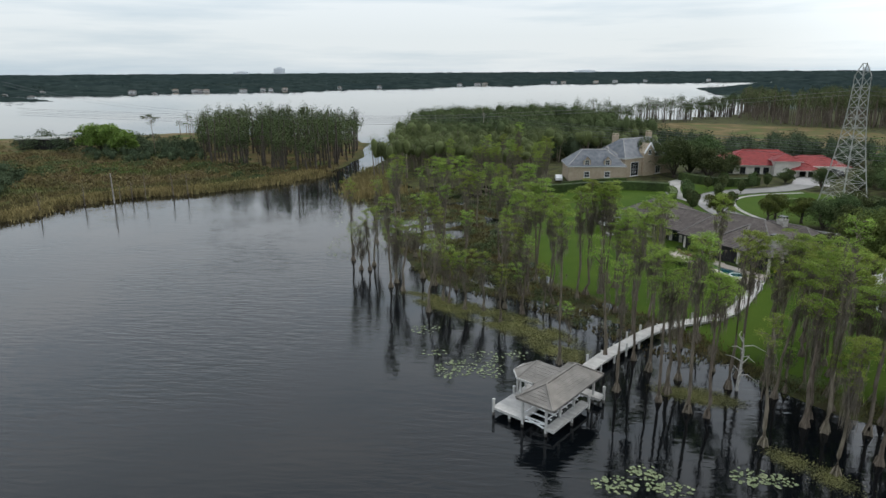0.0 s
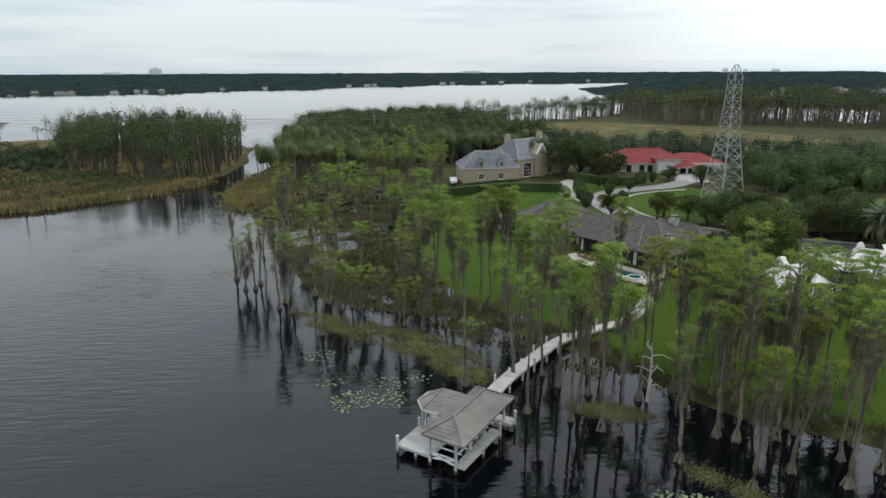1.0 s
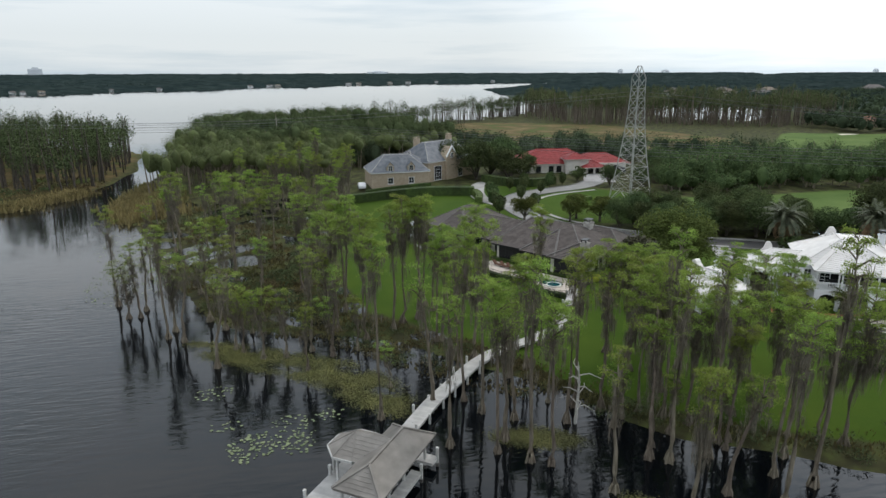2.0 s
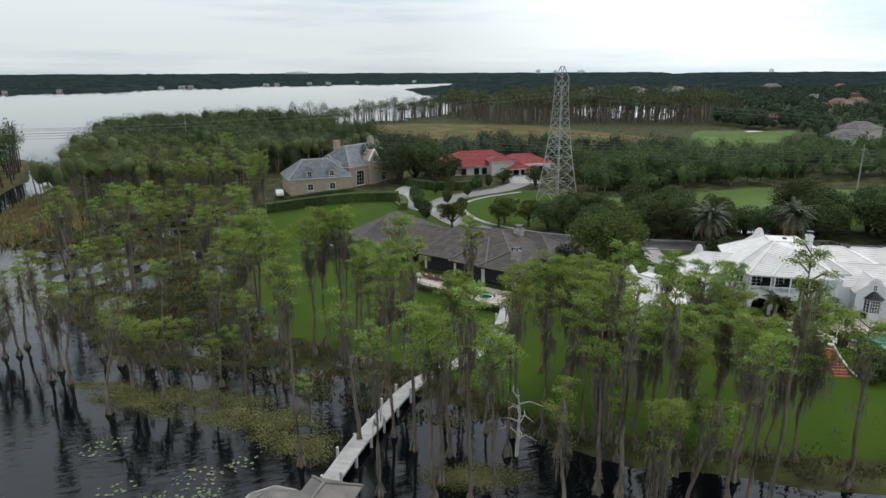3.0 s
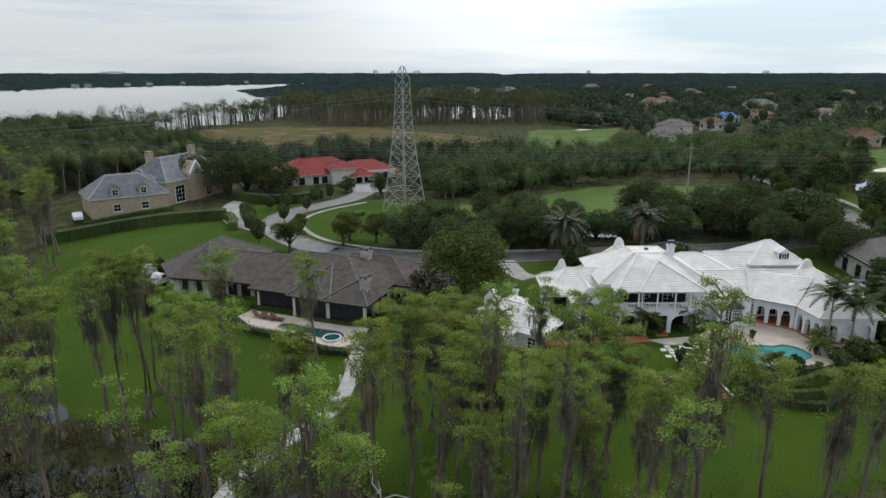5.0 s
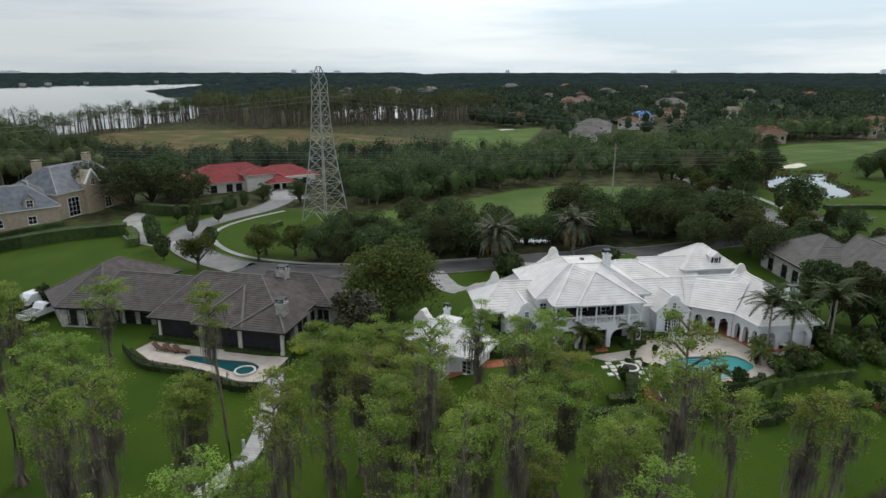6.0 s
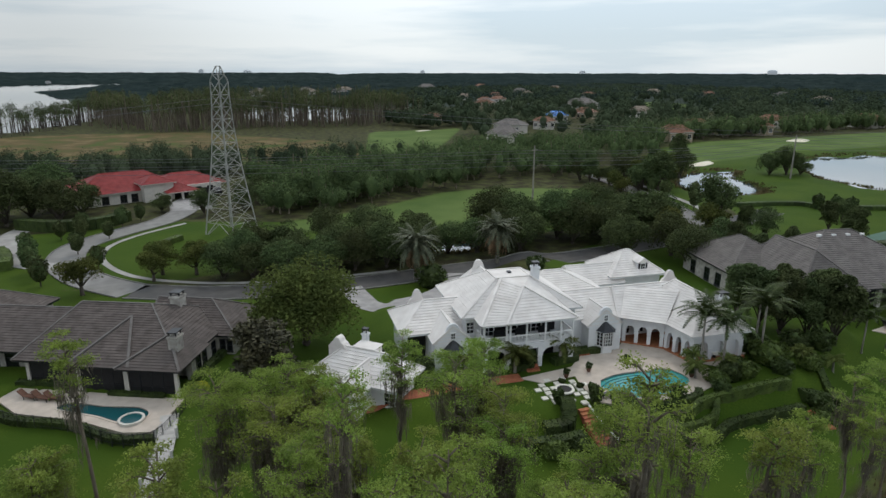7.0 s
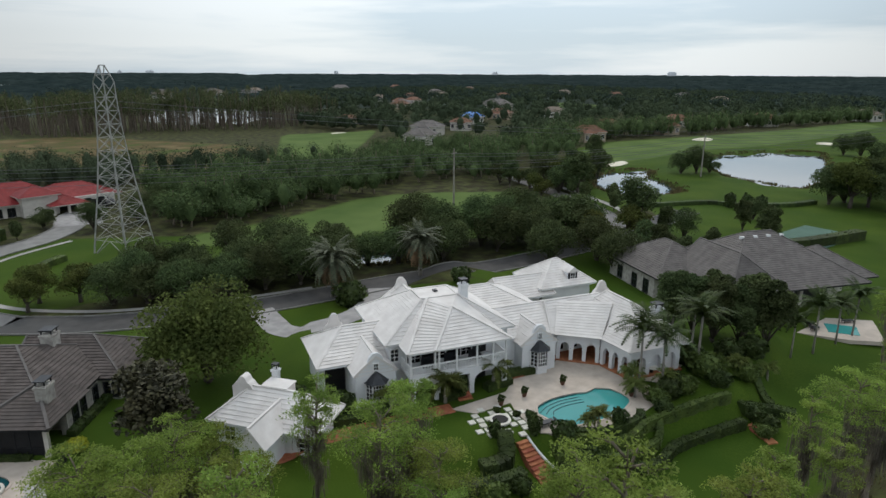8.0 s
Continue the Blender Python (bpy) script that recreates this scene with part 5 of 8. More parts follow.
def hip_roof(house, x0, x1, y0, y1, ze, zr, material, axis="x", ends=(1, 1), over=0.6, course=0.38, th=0.06, cap=None, fascia=None, top=None, label=""):
    """A hipped or gabled roof over a rectangle, with eaves slab and ridge tiles, as parts of a house."""
    x0, x1, y0, y1 = x0 - over, x1 + over, y0 - over, y1 + over
    g, caps = Geo(), Geo()
    if top:
        tx0, tx1, ty0, ty1 = top
        t = [(tx0, ty0, zr), (tx1, ty0, zr), (tx1, ty1, zr), (tx0, ty1, zr)]
        e = [(x0, y0, ze), (x1, y0, ze), (x1, y1, ze), (x0, y1, ze)]
        for i in range(4):
            j = (i + 1) % 4
            slope(g, e[i], e[j], t[j], t[i], course, th)
            caps.bar(e[i], t[i], 0.2)
            caps.bar(t[i], t[j], 0.2)
        g.add([(x, y, z + 0.02) for x, y, z in t], [(0, 1, 2, 3)])
    elif axis == "x":
        ym, i0, i1 = (y0 + y1) / 2, (y1 - y0) / 2 * ends[0], (y1 - y0) / 2 * ends[1]
        r0, r1 = (x0 + i0, ym, zr), (x1 - i1, ym, zr)
        slope(g, (x0, y0, ze), (x1, y0, ze), r1, r0, course, th)
        slope(g, (x1, y1, ze), (x0, y1, ze), r0, r1, course, th)
        slope(g, (x0, y1, ze), (x0, y0, ze), r0, r0, course, th)
        slope(g, (x1, y0, ze), (x1, y1, ze), r1, r1, course, th)
        caps.bar(r0, r1, 0.2)
        for e, r in (((x0, y0, ze), r0), ((x0, y1, ze), r0), ((x1, y0, ze), r1), ((x1, y1, ze), r1)):
            caps.bar(e, r, 0.2)
    else:
        xm, i0, i1 = (x0 + x1) / 2, (x1 - x0) / 2 * ends[0], (x1 - x0) / 2 * ends[1]
        r0, r1 = (xm, y0 + i0, zr), (xm, y1 - i1, zr)
        slope(g, (x1, y0, ze), (x1, y1, ze), r1, r0, course, th)
        slope(g, (x0, y1, ze), (x0, y0, ze), r0, r1, course, th)
        slope(g, (x0, y0, ze), (x1, y0, ze), r0, r0, course, th)
        slope(g, (x1, y1, ze), (x0, y1, ze), r1, r1, course, th)
        caps.bar(r0, r1, 0.2)
        for e, r in (((x0, y0, ze), r0), ((x1, y0, ze), r0), ((x0, y1, ze), r1), ((x1, y1, ze), r1)):
            caps.bar(e, r, 0.2)
    roof = part("roof", g, material, house, label)
    part("ridge_tiles", caps, cap or material, roof)
    part("fascia", Geo().box(x0 + 0.03, x1 - 0.03, y0 + 0.03, y1 - 0.03, ze - 0.2, ze - 0.004), fascia or M_TRIM, roof)
    return roof


def wall_block(house, x0, x1, y0, y1, z0, z1, material, label=""):
    return part("wall", Geo().box(x0, x1, y0, y1, z0, z1), material, house, label)


def sheet(outer, holes, z, thick, name, material):
    """A flat slab with the given outline and openings."""
    bm = bmesh.new()
    edges = []
    for loop in [outer] + holes:
        vs = [bm.verts.new((x, y, z)) for x, y in loop]
        edges += [bm.edges.new((vs[i], vs[(i + 1) % len(vs)])) for i in range(len(vs))]
    bmesh.ops.triangle_fill(bm, edges=edges, use_beauty=True)
    for f in bm.faces:
        if f.normal.z < 0:
            f.normal_flip()
    ret = bmesh.ops.extrude_face_region(bm, geom=bm.faces[:])
    for v in [e for e in ret["geom"] if isinstance(e, bmesh.types.BMVert)]:
        v.co.z -= thick
    bmesh.ops.recalc_face_normals(bm, faces=bm.faces[:])
    me = bpy.data.meshes.new(name)
    bm.to_mesh(me)
    bm.free()
    me.materials.append(material)
    return me


FACE = {"front": 0.0, "right": 90.0, "back": 180.0, "left": -90.0}


def window(house, x, y, z, w, h, face="front", cols=2, rows=3, frame_m=None, name="window", sill=True):
    """A framed window standing a little proud of the wall; x, y, z is its foot's middle."""
    m = Matrix.Translation((x, y, z)) @ Matrix.Rotation(radians(FACE[face]), 4, "Z")
    g = Geo()
    t = 0.09
    g.box(-w / 2 - t, -w / 2, -0.08, 0.02, -t, h + t, m).box(w / 2, w / 2 + t, -0.08, 0.02, -t, h + t, m)
    g.box(-w / 2, w / 2, -0.08, 0.02, -t, 0, m).box(-w / 2, w / 2, -0.08, 0.02, h, h + t, m)
    ob = part(name, g, frame_m or M_TRIM, house)
    for i in range(1, cols):
        c = -w / 2 + w * i / cols
        part("glazing_bar", Geo().box(c - 0.025, c + 0.025, -0.05, 0.0, 0, h, m), frame_m or M_TRIM, ob)
    for j in range(1, rows):
        c = h * j / rows
        part("glazing_bar", Geo().box(-w / 2, w / 2, -0.047, 0.003, c - 0.025, c + 0.025, m), frame_m or M_TRIM, ob)
    if sill:
        part("window_sill", Geo().box(-w / 2 - 0.15, w / 2 + 0.15, -0.16, 0.02, -t - 0.08, -t, m), frame_m or M_TRIM, ob)
    part("pane", Geo().box(-w / 2, w / 2, -0.02, 0.01, 0, h, m), M_GLASS, ob)
    return ob


def arch_wall(g, m, length, z0, z1, bays, pier, spring, rise, thick):
    """A wall with arched openings along local x, standing on z0."""
    bay = (length - pier) / bays
    for i in range(bays + 1):
        g.box(i * bay, i * bay + pier, 0, thick, z0, z1, m)
        g.box(i * bay - 0.05, i * bay + pier + 0.05, -0.05, thick + 0.05, spring - 0.16, spring - 0.02, m)
    for i in range(bays):
        xs, ow = i * bay + pier, bay - pier
        n = 10
        zs = [spring + rise * math.sqrt(max(0, 1 - (2 * j / n - 1) ** 2)) for j in range(n + 1)]
        for j in range(n):
            xa, xb = xs + ow * j / n, xs + ow * (j + 1) / n
            pts = [m @ Vector(p) for p in ((xa, 0, zs[j]), (xb, 0, zs[j + 1]), (xb, 0, z1), (xa, 0, z1), (xa, thick, zs[j]), (xb, thick, zs[j + 1]), (xb, thick, z1), (xa, thick, z1))]
            g.add(pts, [(0, 1, 2, 3), (5, 4, 7, 6), (4, 5, 1, 0), (3, 2, 6, 7)])
    return g


def outline_wall(pts, thick, m):
    """An upright slab with the outline pts (x, z), from local y 0 to thick."""
    n = len(pts)
    v = [m @ Vector((x, 0, z)) for x, z in pts] + [m @ Vector((x, thick, z)) for x, z in pts]
    return Geo().add(v, [tuple(range(n)), tuple(range(2 * n - 1, n - 1, -1))] + [(i, n + i, n + (i + 1) % n, (i + 1) % n) for i in range(n)])


def dutch_gable(w, z0, shoulder, top):
    """Outline of a curved gable of width w."""
    h = top - shoulder
    half = [(w / 2, z0), (w / 2, shoulder), (w * 0.44, shoulder + 0.06 * h), (w * 0.40, shoulder + 0.22 * h), (w * 0.34, shoulder + 0.36 * h), (w * 0.24, shoulder + 0.48 * h), (w * 0.2, shoulder + 0.62 * h), (w * 0.16, shoulder + 0.82 * h), (w * 0.08, top - 0.03 * h), (0, top)]
    return half + [(-x, z) for x, z in reversed(half[:-1])]


def chimney(house, x, y, z0, z1, w, d, material, cap_m, label=""):
    c = part("chimney", Geo().box(x - w / 2, x + w / 2, y - d / 2, y + d / 2, z0, z1).box(x - w / 2 - 0.08, x + w / 2 + 0.08, y - d / 2 - 0.08, y + d / 2 + 0.08, z1 - 0.28, z1 - 0.1), material, house, label)
    g = Geo()
    for sx in (-1, 1):
        for sy in (-1, 1):
            g.box(x + sx * w * 0.38 - 0.05, x + sx * w * 0.38 + 0.05, y + sy * d * 0.38 - 0.05, y + sy * d * 0.38 + 0.05, z1, z1 + 0.35)
    g.box(x - w * 0.52, x + w * 0.52, y - d * 0.52, y + d * 0.52, z1 + 0.35, z1 + 0.45)
    part("chimney_cap", g, cap_m, c)
    return c


def bay_window(house, x, y, z, w=2.0, h=1.65, deep=0.75):
    """A canted bay with white sashes under a dark curved metal hood."""
    c = w * 0.28
    ring = [(-w / 2, 0), (-c, -deep), (c, -deep), (w / 2, 0)]
    b = part("bay_window", Geo().add([(x + px, y + py, z + k) for k in (-0.9, 0.0) for px, py in ring], [(0, 1, 5, 4), (1, 2, 6, 5), (2, 3, 7, 6), (4, 5, 6, 7)]).box(x - w / 2, x + w / 2, y - 0.05, y + 0.02, z + h, z + h + 0.1), M_WHITE_WALL, house)
    fr, gl = Geo(), Geo()
    for (ax, ay), (bx, by) in zip(ring, ring[1:]):
        n = 4 if abs(ay - by) < 0.01 else 2
        gl.add([(x + ax, y + ay, z), (x + bx, y + by, z), (x + bx, y + by, z + h), (x + ax, y + ay, z + h)], [(0, 1, 2, 3)])
        for i in range(n + 1):
            t = i / n
            p = (x + ax + (bx - ax) * t, y + ay + (by - ay) * t - 0.02)
            fr.bar((*p, z), (*p, z + h), 0.14 if i in (0, n) else 0.06)
        for i in range(5):
            fr.bar((x + ax, y + ay - 0.02, z + h * i / 4), (x + bx, y + by - 0.02, z + h * i / 4), 0.12 if i in (0, 4) else 0.05)
    part("pane", gl, M_GLASS, b)
    part("sash", fr, M_TRIM, b)
    hood = Geo()
    rows = []
    for k in range(6):
        t = k / 5
        s = 1.18 * (1 - t) ** 0.75 + 0.02
        rows.append([(x + px * s, y + 0.01 + (py - 0.12) * s, z + h + 0.08 + 0.95 * t ** 1.3) for px, py in ring])
    for r0, r1 in zip(rows, rows[1:]):
        hood.add(r0 + r1, [(i, i + 1, i + 5, i + 4) for i in range(3)])
    part("hood", hood, M_BRONZE, b, "dark curved metal hood")
    return b


def balustrade(g, a, b, h=0.95, step=0.16):
    a, b = Vector(a), Vector(b)
    up = Vector((0, 0, 1))
    g.bar(a + up * h, b + up * h, 0.12)
    g.bar(a + up * 0.12, b + up * 0.12, 0.1)
    n = max(2, int((b - a).length / step))
    for i in range(n + 1):
        p = a.lerp(b, i / n)
        g.bar(p + up * 0.12, p + up * h, 0.06)


# ---- the white house ----
WH = thing("white_house", "large white stucco villa with white tile roofs, balcony and arcaded loggia", "house", pose(64.5, 77.0, 0, 0, 0, -33))
Z0 = 3.3
W = M_WHITE_WALL
R = M_WHITE_ROOF
wall_block(WH, -1.5, 11.0, 2.8, 12.5, Z0, 8.6, W)
hip_roof(WH, -1.5, 11.0, 2.8, 12.5, 8.65, 11.6, R, top=(2.7, 6.6, 5.4, 8.4), fascia=W)
# balcony porch
BF = 6.1
porch = part("porch", Geo().box(-0.4, 9.6, 0.0, 2.8, BF - 0.27, BF), W, WH)
g = Geo()
arch_wall(g, Matrix.Translation((-0.4, 0, 0)), 3.0, Z0, BF - 0.27, 1, 0.5, 4.75, 0.8, 0.45)
arch_wall(g, Matrix.Translation((5.6, 0, 0)), 4.0, Z0, BF - 0.27, 1, 0.5, 4.75, 0.8, 0.45)
g.box(2.6, 5.6, 0.02, 0.4, BF - 0.6, BF - 0.27)
part("arcade", g, W, porch, "white arched porch wall")
for x in (-0.3, 2.1, 2.5, 4.3, 6.4, 8.1, 9.5):
    part("column", Geo().box(x - 0.08, x + 0.08, 0.05, 0.21, BF, 8.5).box(x - 0.13, x + 0.13, 0.0, 0.26, 8.36, 8.5).box(x - 0.12, x + 0.12, 0.01, 0.25, BF, BF + 0.2), M_TRIM, porch)
for y in (1.4, 2.7):
    part("column", Geo().box(-0.38, -0.22, y - 0.08, y + 0.08, BF, 8.5), M_TRIM, porch)
g = Geo()
balustrade(g, (-0.3, 0.12, BF), (9.5, 0.12, BF))
balustrade(g, (-0.3, 0.12, BF), (-0.3, 2.8, BF))
balustrade(g, (9.5, 0.12, BF), (9.5, 2.8, BF))
part("balustrade", g, M_TRIM, porch)
eB, eC, eD, apex = (-0.75, -0.25, 8.55), (1.95, -0.3, 8.55), (9.9, -0.25, 8.55), (5.05, 3.2, 11.25)
fL, fR = (3.3, 5.4, 11.62), (6.5, 5.4, 11.62)
g = Geo()
slope(g, (-0.75, 4.2, 8.55), eB, fL, (2.7, 6.6, 11.62), 0.38, 0.05)
slope(g, eB, eC, apex, fL, 0.38, 0.05)
slope(g, eC, eD, apex, apex, 0.38, 0.05)
slope(g, eD, (9.9, 4.0, 8.55), (6.9, 6.4, 11.62), fR, 0.38, 0.05)
g.add([eD, fR, apex], [(0, 1, 2)]).add([apex, fR, fL], [(0, 1, 2)])
pr = part("porch_roof", g, R, WH)
part("ridge_tiles", Geo().bar(eB, fL, 0.26).bar(eC, apex, 0.26).bar(eD, apex, 0.26), R, pr)
part("fascia", Geo().box(-0.7, 9.85, -0.2, 3.0, 8.38, 8.53), M_TRIM, pr)
# near-black sheets on the wall paint in the porch's shade
part("porch_shade_panel", Geo().box(0.2, 8.6, 2.7, 2.79, BF + 0.1, 8.2).box(0.2, 8.6, 2.7, 2.79, Z0, 5.5), M_DARK, porch, "dark panels painted as the shade in the porch openings")
for x in (1.0, 3.6, 6.4):
    window(WH, x, 2.68, BF + 0.15, 1.1, 1.8, cols=2, rows=4)
window(WH, -1.0, 2.8, 6.7, 0.75, 1.2, cols=2, rows=3)
# porch furniture seen behind the balustrade
for x in (2.0, 4.4, 7.0):
    part("bench", Geo().box(x - 0.6, x + 0.6, 1.4, 2.0, BF, BF + 0.45).box(x - 0.6, x + 0.6, 2.0, 2.12, BF, BF + 0.9), M_BRONZE, porch, "dark wicker bench on the balcony")
# front steps
for k in range(3):
    part("step", Geo().box(4.1, 5.5, -0.4 - 0.35 * k, -0.05 - 0.35 * k, Z0 - 0.2, Z0 + 0.45 - 0.15 * k), M_BRICK, porch, "red brick step")
    part("step", Geo().box(10.2, 12.2, 1.4 - 0.35 * k, 1.75 - 0.35 * k, Z0 - 0.2, Z0 + 0.45 - 0.15 * k), M_BRICK, porch, "red brick step")
# curved-gable wing with a bay window
wall_block(WH, -5.2, -1.5, 1.3, 9.0, Z0, 6.6, W)
part("gable", outline_wall(dutch_gable(3.8, Z0, 6.6, 8.7), 0.3, Matrix.Translation((-3.35, 1.0, 0))), W, WH, "curved white gable")
hip_roof(WH, -5.2, -1.5, 1.3, 9.0, 6.65, 8.4, R, axis="y", ends=(0, 0), over=0.25, fascia=W)
bay_window(WH, -3.35, 1.0, 4.25)
window(WH, -3.35, 1.0, 7.05, 0.4, 0.6, cols=2, rows=2, sill=False)
# low west wing, its verandah's shade painted as a dark panel
wall_block(WH, -7.7, -5.0, 5.4, 10.4, Z0, 6.7, W)
part("verandah", Geo().box(-7.4, -5.25, 5.2, 5.4, Z0, 6.4), M_DARK, WH, "dark panel painted as the shade in the verandah opening")
hip_roof(WH, -7.7, -1.0, 3.9, 10.4, 6.9, 9.2, R, ends=(0.85, 0.2), fascia=W)
part("column", Geo().box(-7.7, -7.4, 4.2, 4.5, Z0, 6.7), W, WH)
part("gable", outline_wall(dutch_gable(2.6, 6.6, 7.4, 9.4), 0.35, Matrix.Translation((-5.0, 10.2, 0))), R, WH, "curved white gable")
part("gable", outline_wall(dutch_gable(3.2, 8.6, 9.4, 11.8), 0.4, Matrix.Translation((2.9, 12.0, 0))), R, WH, "curved white gable")
hip_roof(WH, 0.0, 6.0, 6.0, 12.6, 8.8, 11.0, R, axis="y", ends=(0, 0), over=0.1, fascia=W)
# block behind the curved gable
wall_block(WH, 9.0, 18.4, 8.4, 17.5, Z0, 6.9, W)
hip_roof(WH, 9.0, 18.4, 8.4, 17.5, 7.05, 9.5, R, ends=(0.6, 1.0), over=0.6, fascia=W)
wall_block(WH, 11.0, 18.0, 4.0, 9.0, Z0, 6.6, W)
hip_roof(WH, 9.5, 19.5, 3.6, 10.0, 6.7, 8.9, R, ends=(0, 0), over=0.3, fascia=W)
wall_block(WH, 8.9, 12.4, 3.4, 5.0, Z0, 6.6, W)
window(WH, 10.6, 3.4, 4.0, 0.8, 1.7)
wall_block(WH, 12.3, 16.1, 2.0, 8.0, Z0, 6.5, W)
part("gable", outline_wall(dutch_gable(3.9, Z0, 6.4, 8.55), 0.3, Matrix.Translation((14.2, 1.7, 0))), W, WH, "curved white gable")
hip_roof(WH, 12.3, 16.1, 2.0, 8.0, 6.5, 8.2, R, axis="y", ends=(0, 0), over=0.25, fascia=W)
bay_window(WH, 14.2, 1.7, 4.25)
window(WH, 14.2, 1.7, 7.0, 0.4, 0.6, cols=2, rows=2, sill=False)
window(WH, 16.8, 4.0, 4.4, 0.5, 1.1)
# loggia wing
wall_block(WH, 23.6, 28.0, -3.0, 6.4, Z0, 6.5, W)
wall_block(WH, 17.5, 23.6, 4.6, 9.0, Z0, 6.5, W)
g = Geo()
arch_wall(g, Matrix.Translation((17.3, 3.3, 0)) @ Matrix.Rotation(radians(-37), 4, "Z"), 4.5, Z0, 6.45, 3, 0.4, 4.95, 0.65, 0.4)
arch_wall(g, Matrix.Translation((20.95, 0.55, 0)) @ Matrix.Rotation(radians(-78), 4, "Z"), 4.1, Z0, 6.45, 3, 0.42, 4.95, 0.62, 0.45)
arch_wall(g, Matrix.Translation((21.7, -3.5, 0)), 6.2, Z0, 6.45, 3, 0.5, 4.95, 0.7, 0.45)
part("loggia", g, W, WH, "white arcade open to the pool terrace")
part("loggia_floor", sheet([(17.2, 3.2), (20.8, 0.4), (21.6, -3.7), (28.2, -3.7), (28.2, 5), (17.2, 5)], [], Z0 + 0.3, 0.3, "loggia_floor", M_BRICK), None, WH, "red brick loggia floor")
hip_roof(WH, 21.6, 28.2, -3.4, 7.0, 6.6, 9.7, R, axis="y", ends=(0.95, 0.6), over=0.55, fascia=W)
hip_roof(WH, 17.0, 24.0, 3.6, 9.0, 6.6, 9.1, R, ends=(0.3, 0), over=0.5, fascia=W)
g = Geo()
slope(g, (16.7, 2.9, 6.6), (20.6, 0.0, 6.6), (24.0, 3.0, 9.2), (19.0, 6.2, 9.0), 0.38, 0.05)
slope(g, (20.6, 0.0, 6.6), (21.1, -3.9, 6.6), (24.9, 0.0, 9.68), (24.6, 2.4, 9.5), 0.38, 0.05)
part("loggia_roof", g, R, WH)
for y in (-2.2, 0.2, 2.4):
    window(WH, 23.58, y, 3.9, 1.0, 1.9, "left", cols=2, rows=3)
for x in (18.6, 20.4, 22.2):
    window(WH, x, 4.58, 3.9, 0.8, 1.9, cols=2, rows=3)
part("gable", outline_wall(dutch_gable(2.8, 8.0, 8.7, 10.4), 0.35, Matrix.Translation((25.2, 6.6, 0))), R, WH, "curved white gable")
chimney(WH, 26.8, -0.7, 6.5, 9.6, 1.1, 0.9, W, M_BRONZE, "white chimney with a dark metal lantern")
chimney(WH, 7.3, 5.6, 9.0, 12.7, 0.75, 0.75, W, M_BRONZE, "white chimney with a dark metal cap")
d = part("dormer", Geo().box(25.6, 26.8, -2.9, -1.2, 7.0, 8.3), W, WH)
part("dormer_roof", Geo().add([(25.4, -3.1, 8.3), (27.0, -3.1, 8.3), (26.2, -3.1, 8.9), (25.4, 0, 8.3), (27.0, 0, 8.3), (26.2, 0, 8.9)], [(0, 1, 2), (0, 2, 5, 3), (1, 4, 5, 2)]), R, d)
part("skylight", Geo().box(4.6, 5.0, 6.8, 7.3, 11.64, 11.8), M_BRONZE, WH)
# garage
wall_block(WH, 22.4, 29.4, 14.8, 21.0, 2.3, 7.2, W)
hip_roof(WH, 22.4, 29.4, 14.8, 21.0, 7.3, 9.9, R, fascia=W)
wall_block(WH, 17.5, 22.4, 15.6, 19.0, 2.3, 6.3, W)
hip_roof(WH, 17.0, 23.4, 14.6, 19.4, 6.5, 8.5, R, ends=(0, 0), over=0.5, fascia=W)
# flat arched panel, coloured dark for the shade of an opening
part("opening", outline_wall([(-0.9, 2.3), (0.9, 2.3), (0.9, 4.6), (0.5, 5.2), (0, 5.4), (-0.5, 5.2), (-0.9, 4.6)], 0.03, Matrix.Translation((20.2, 15.56, 0))), M_DARK, WH, "dark arched panel painted as a shaded opening")
gd = part("garage_door", Geo().box(26.0, 28.6, 14.73, 14.8, 2.3, 5.2), M_TRIM, WH, "white panelled garage door")
for k in range(3):
    part("panel", Geo().box(26.1, 28.5, 14.69, 14.73, 2.9 + k * 0.75, 3.6 + k * 0.75), M_TRIM, gd)
d = part("dormer", Geo().box(26.2, 27.6, 15.1, 17.2, 7.3, 8.9), W, WH)
part("dormer_roof", Geo().add([(26.0, 14.8, 8.8), (27.8, 14.8, 8.8), (26.9, 14.8, 9.5), (26.0, 18, 8.8), (27.8, 18, 8.8), (26.9, 18, 9.5)], [(0, 1, 2), (0, 2, 5, 3), (1, 4, 5, 2), (3, 5, 4)]), R, d)
window(WH, 26.9, 15.1, 7.75, 0.6, 0.85, cols=2, rows=2, sill=False)
part("shutter", Geo().box(26.25, 26.5, 15.04, 15.1, 7.7, 8.7), M_BRONZE, d)
part("shutter", Geo().box(27.3, 27.55, 15.04, 15.1, 7.7, 8.7), M_BRONZE, d)

# white guest cottage
GC = thing("guest_cottage", "small white cottage with white tile roof half hidden by trees", "house", pose(49.8, 89.2, 0, 0, 0, -71.6))
wall_block(GC, 1.6, 10.8, 0.6, 5.0, 2.0, 4.8, W)
hip_roof(GC, 1.6, 10.8, 0.5, 5.2, 4.9, 7.1, R, over=0.5, fascia=W)
wall_block(GC, 5.9, 8.1, -2.4, 0.7, 2.0, 4.8, W)
hip_roof(GC, 5.9, 8.1, -2.4, 2.6, 4.9, 6.6, R, axis="y", ends=(0, 0), over=0.3, fascia=W)
part("gable", outline_wall([(-1.1, 4.7), (1.1, 4.7), (1.1, 5.0), (0, 6.5), (-1.1, 5.0)], 0.2, Matrix.Translation((7.0, -2.4, 0))), W, GC)
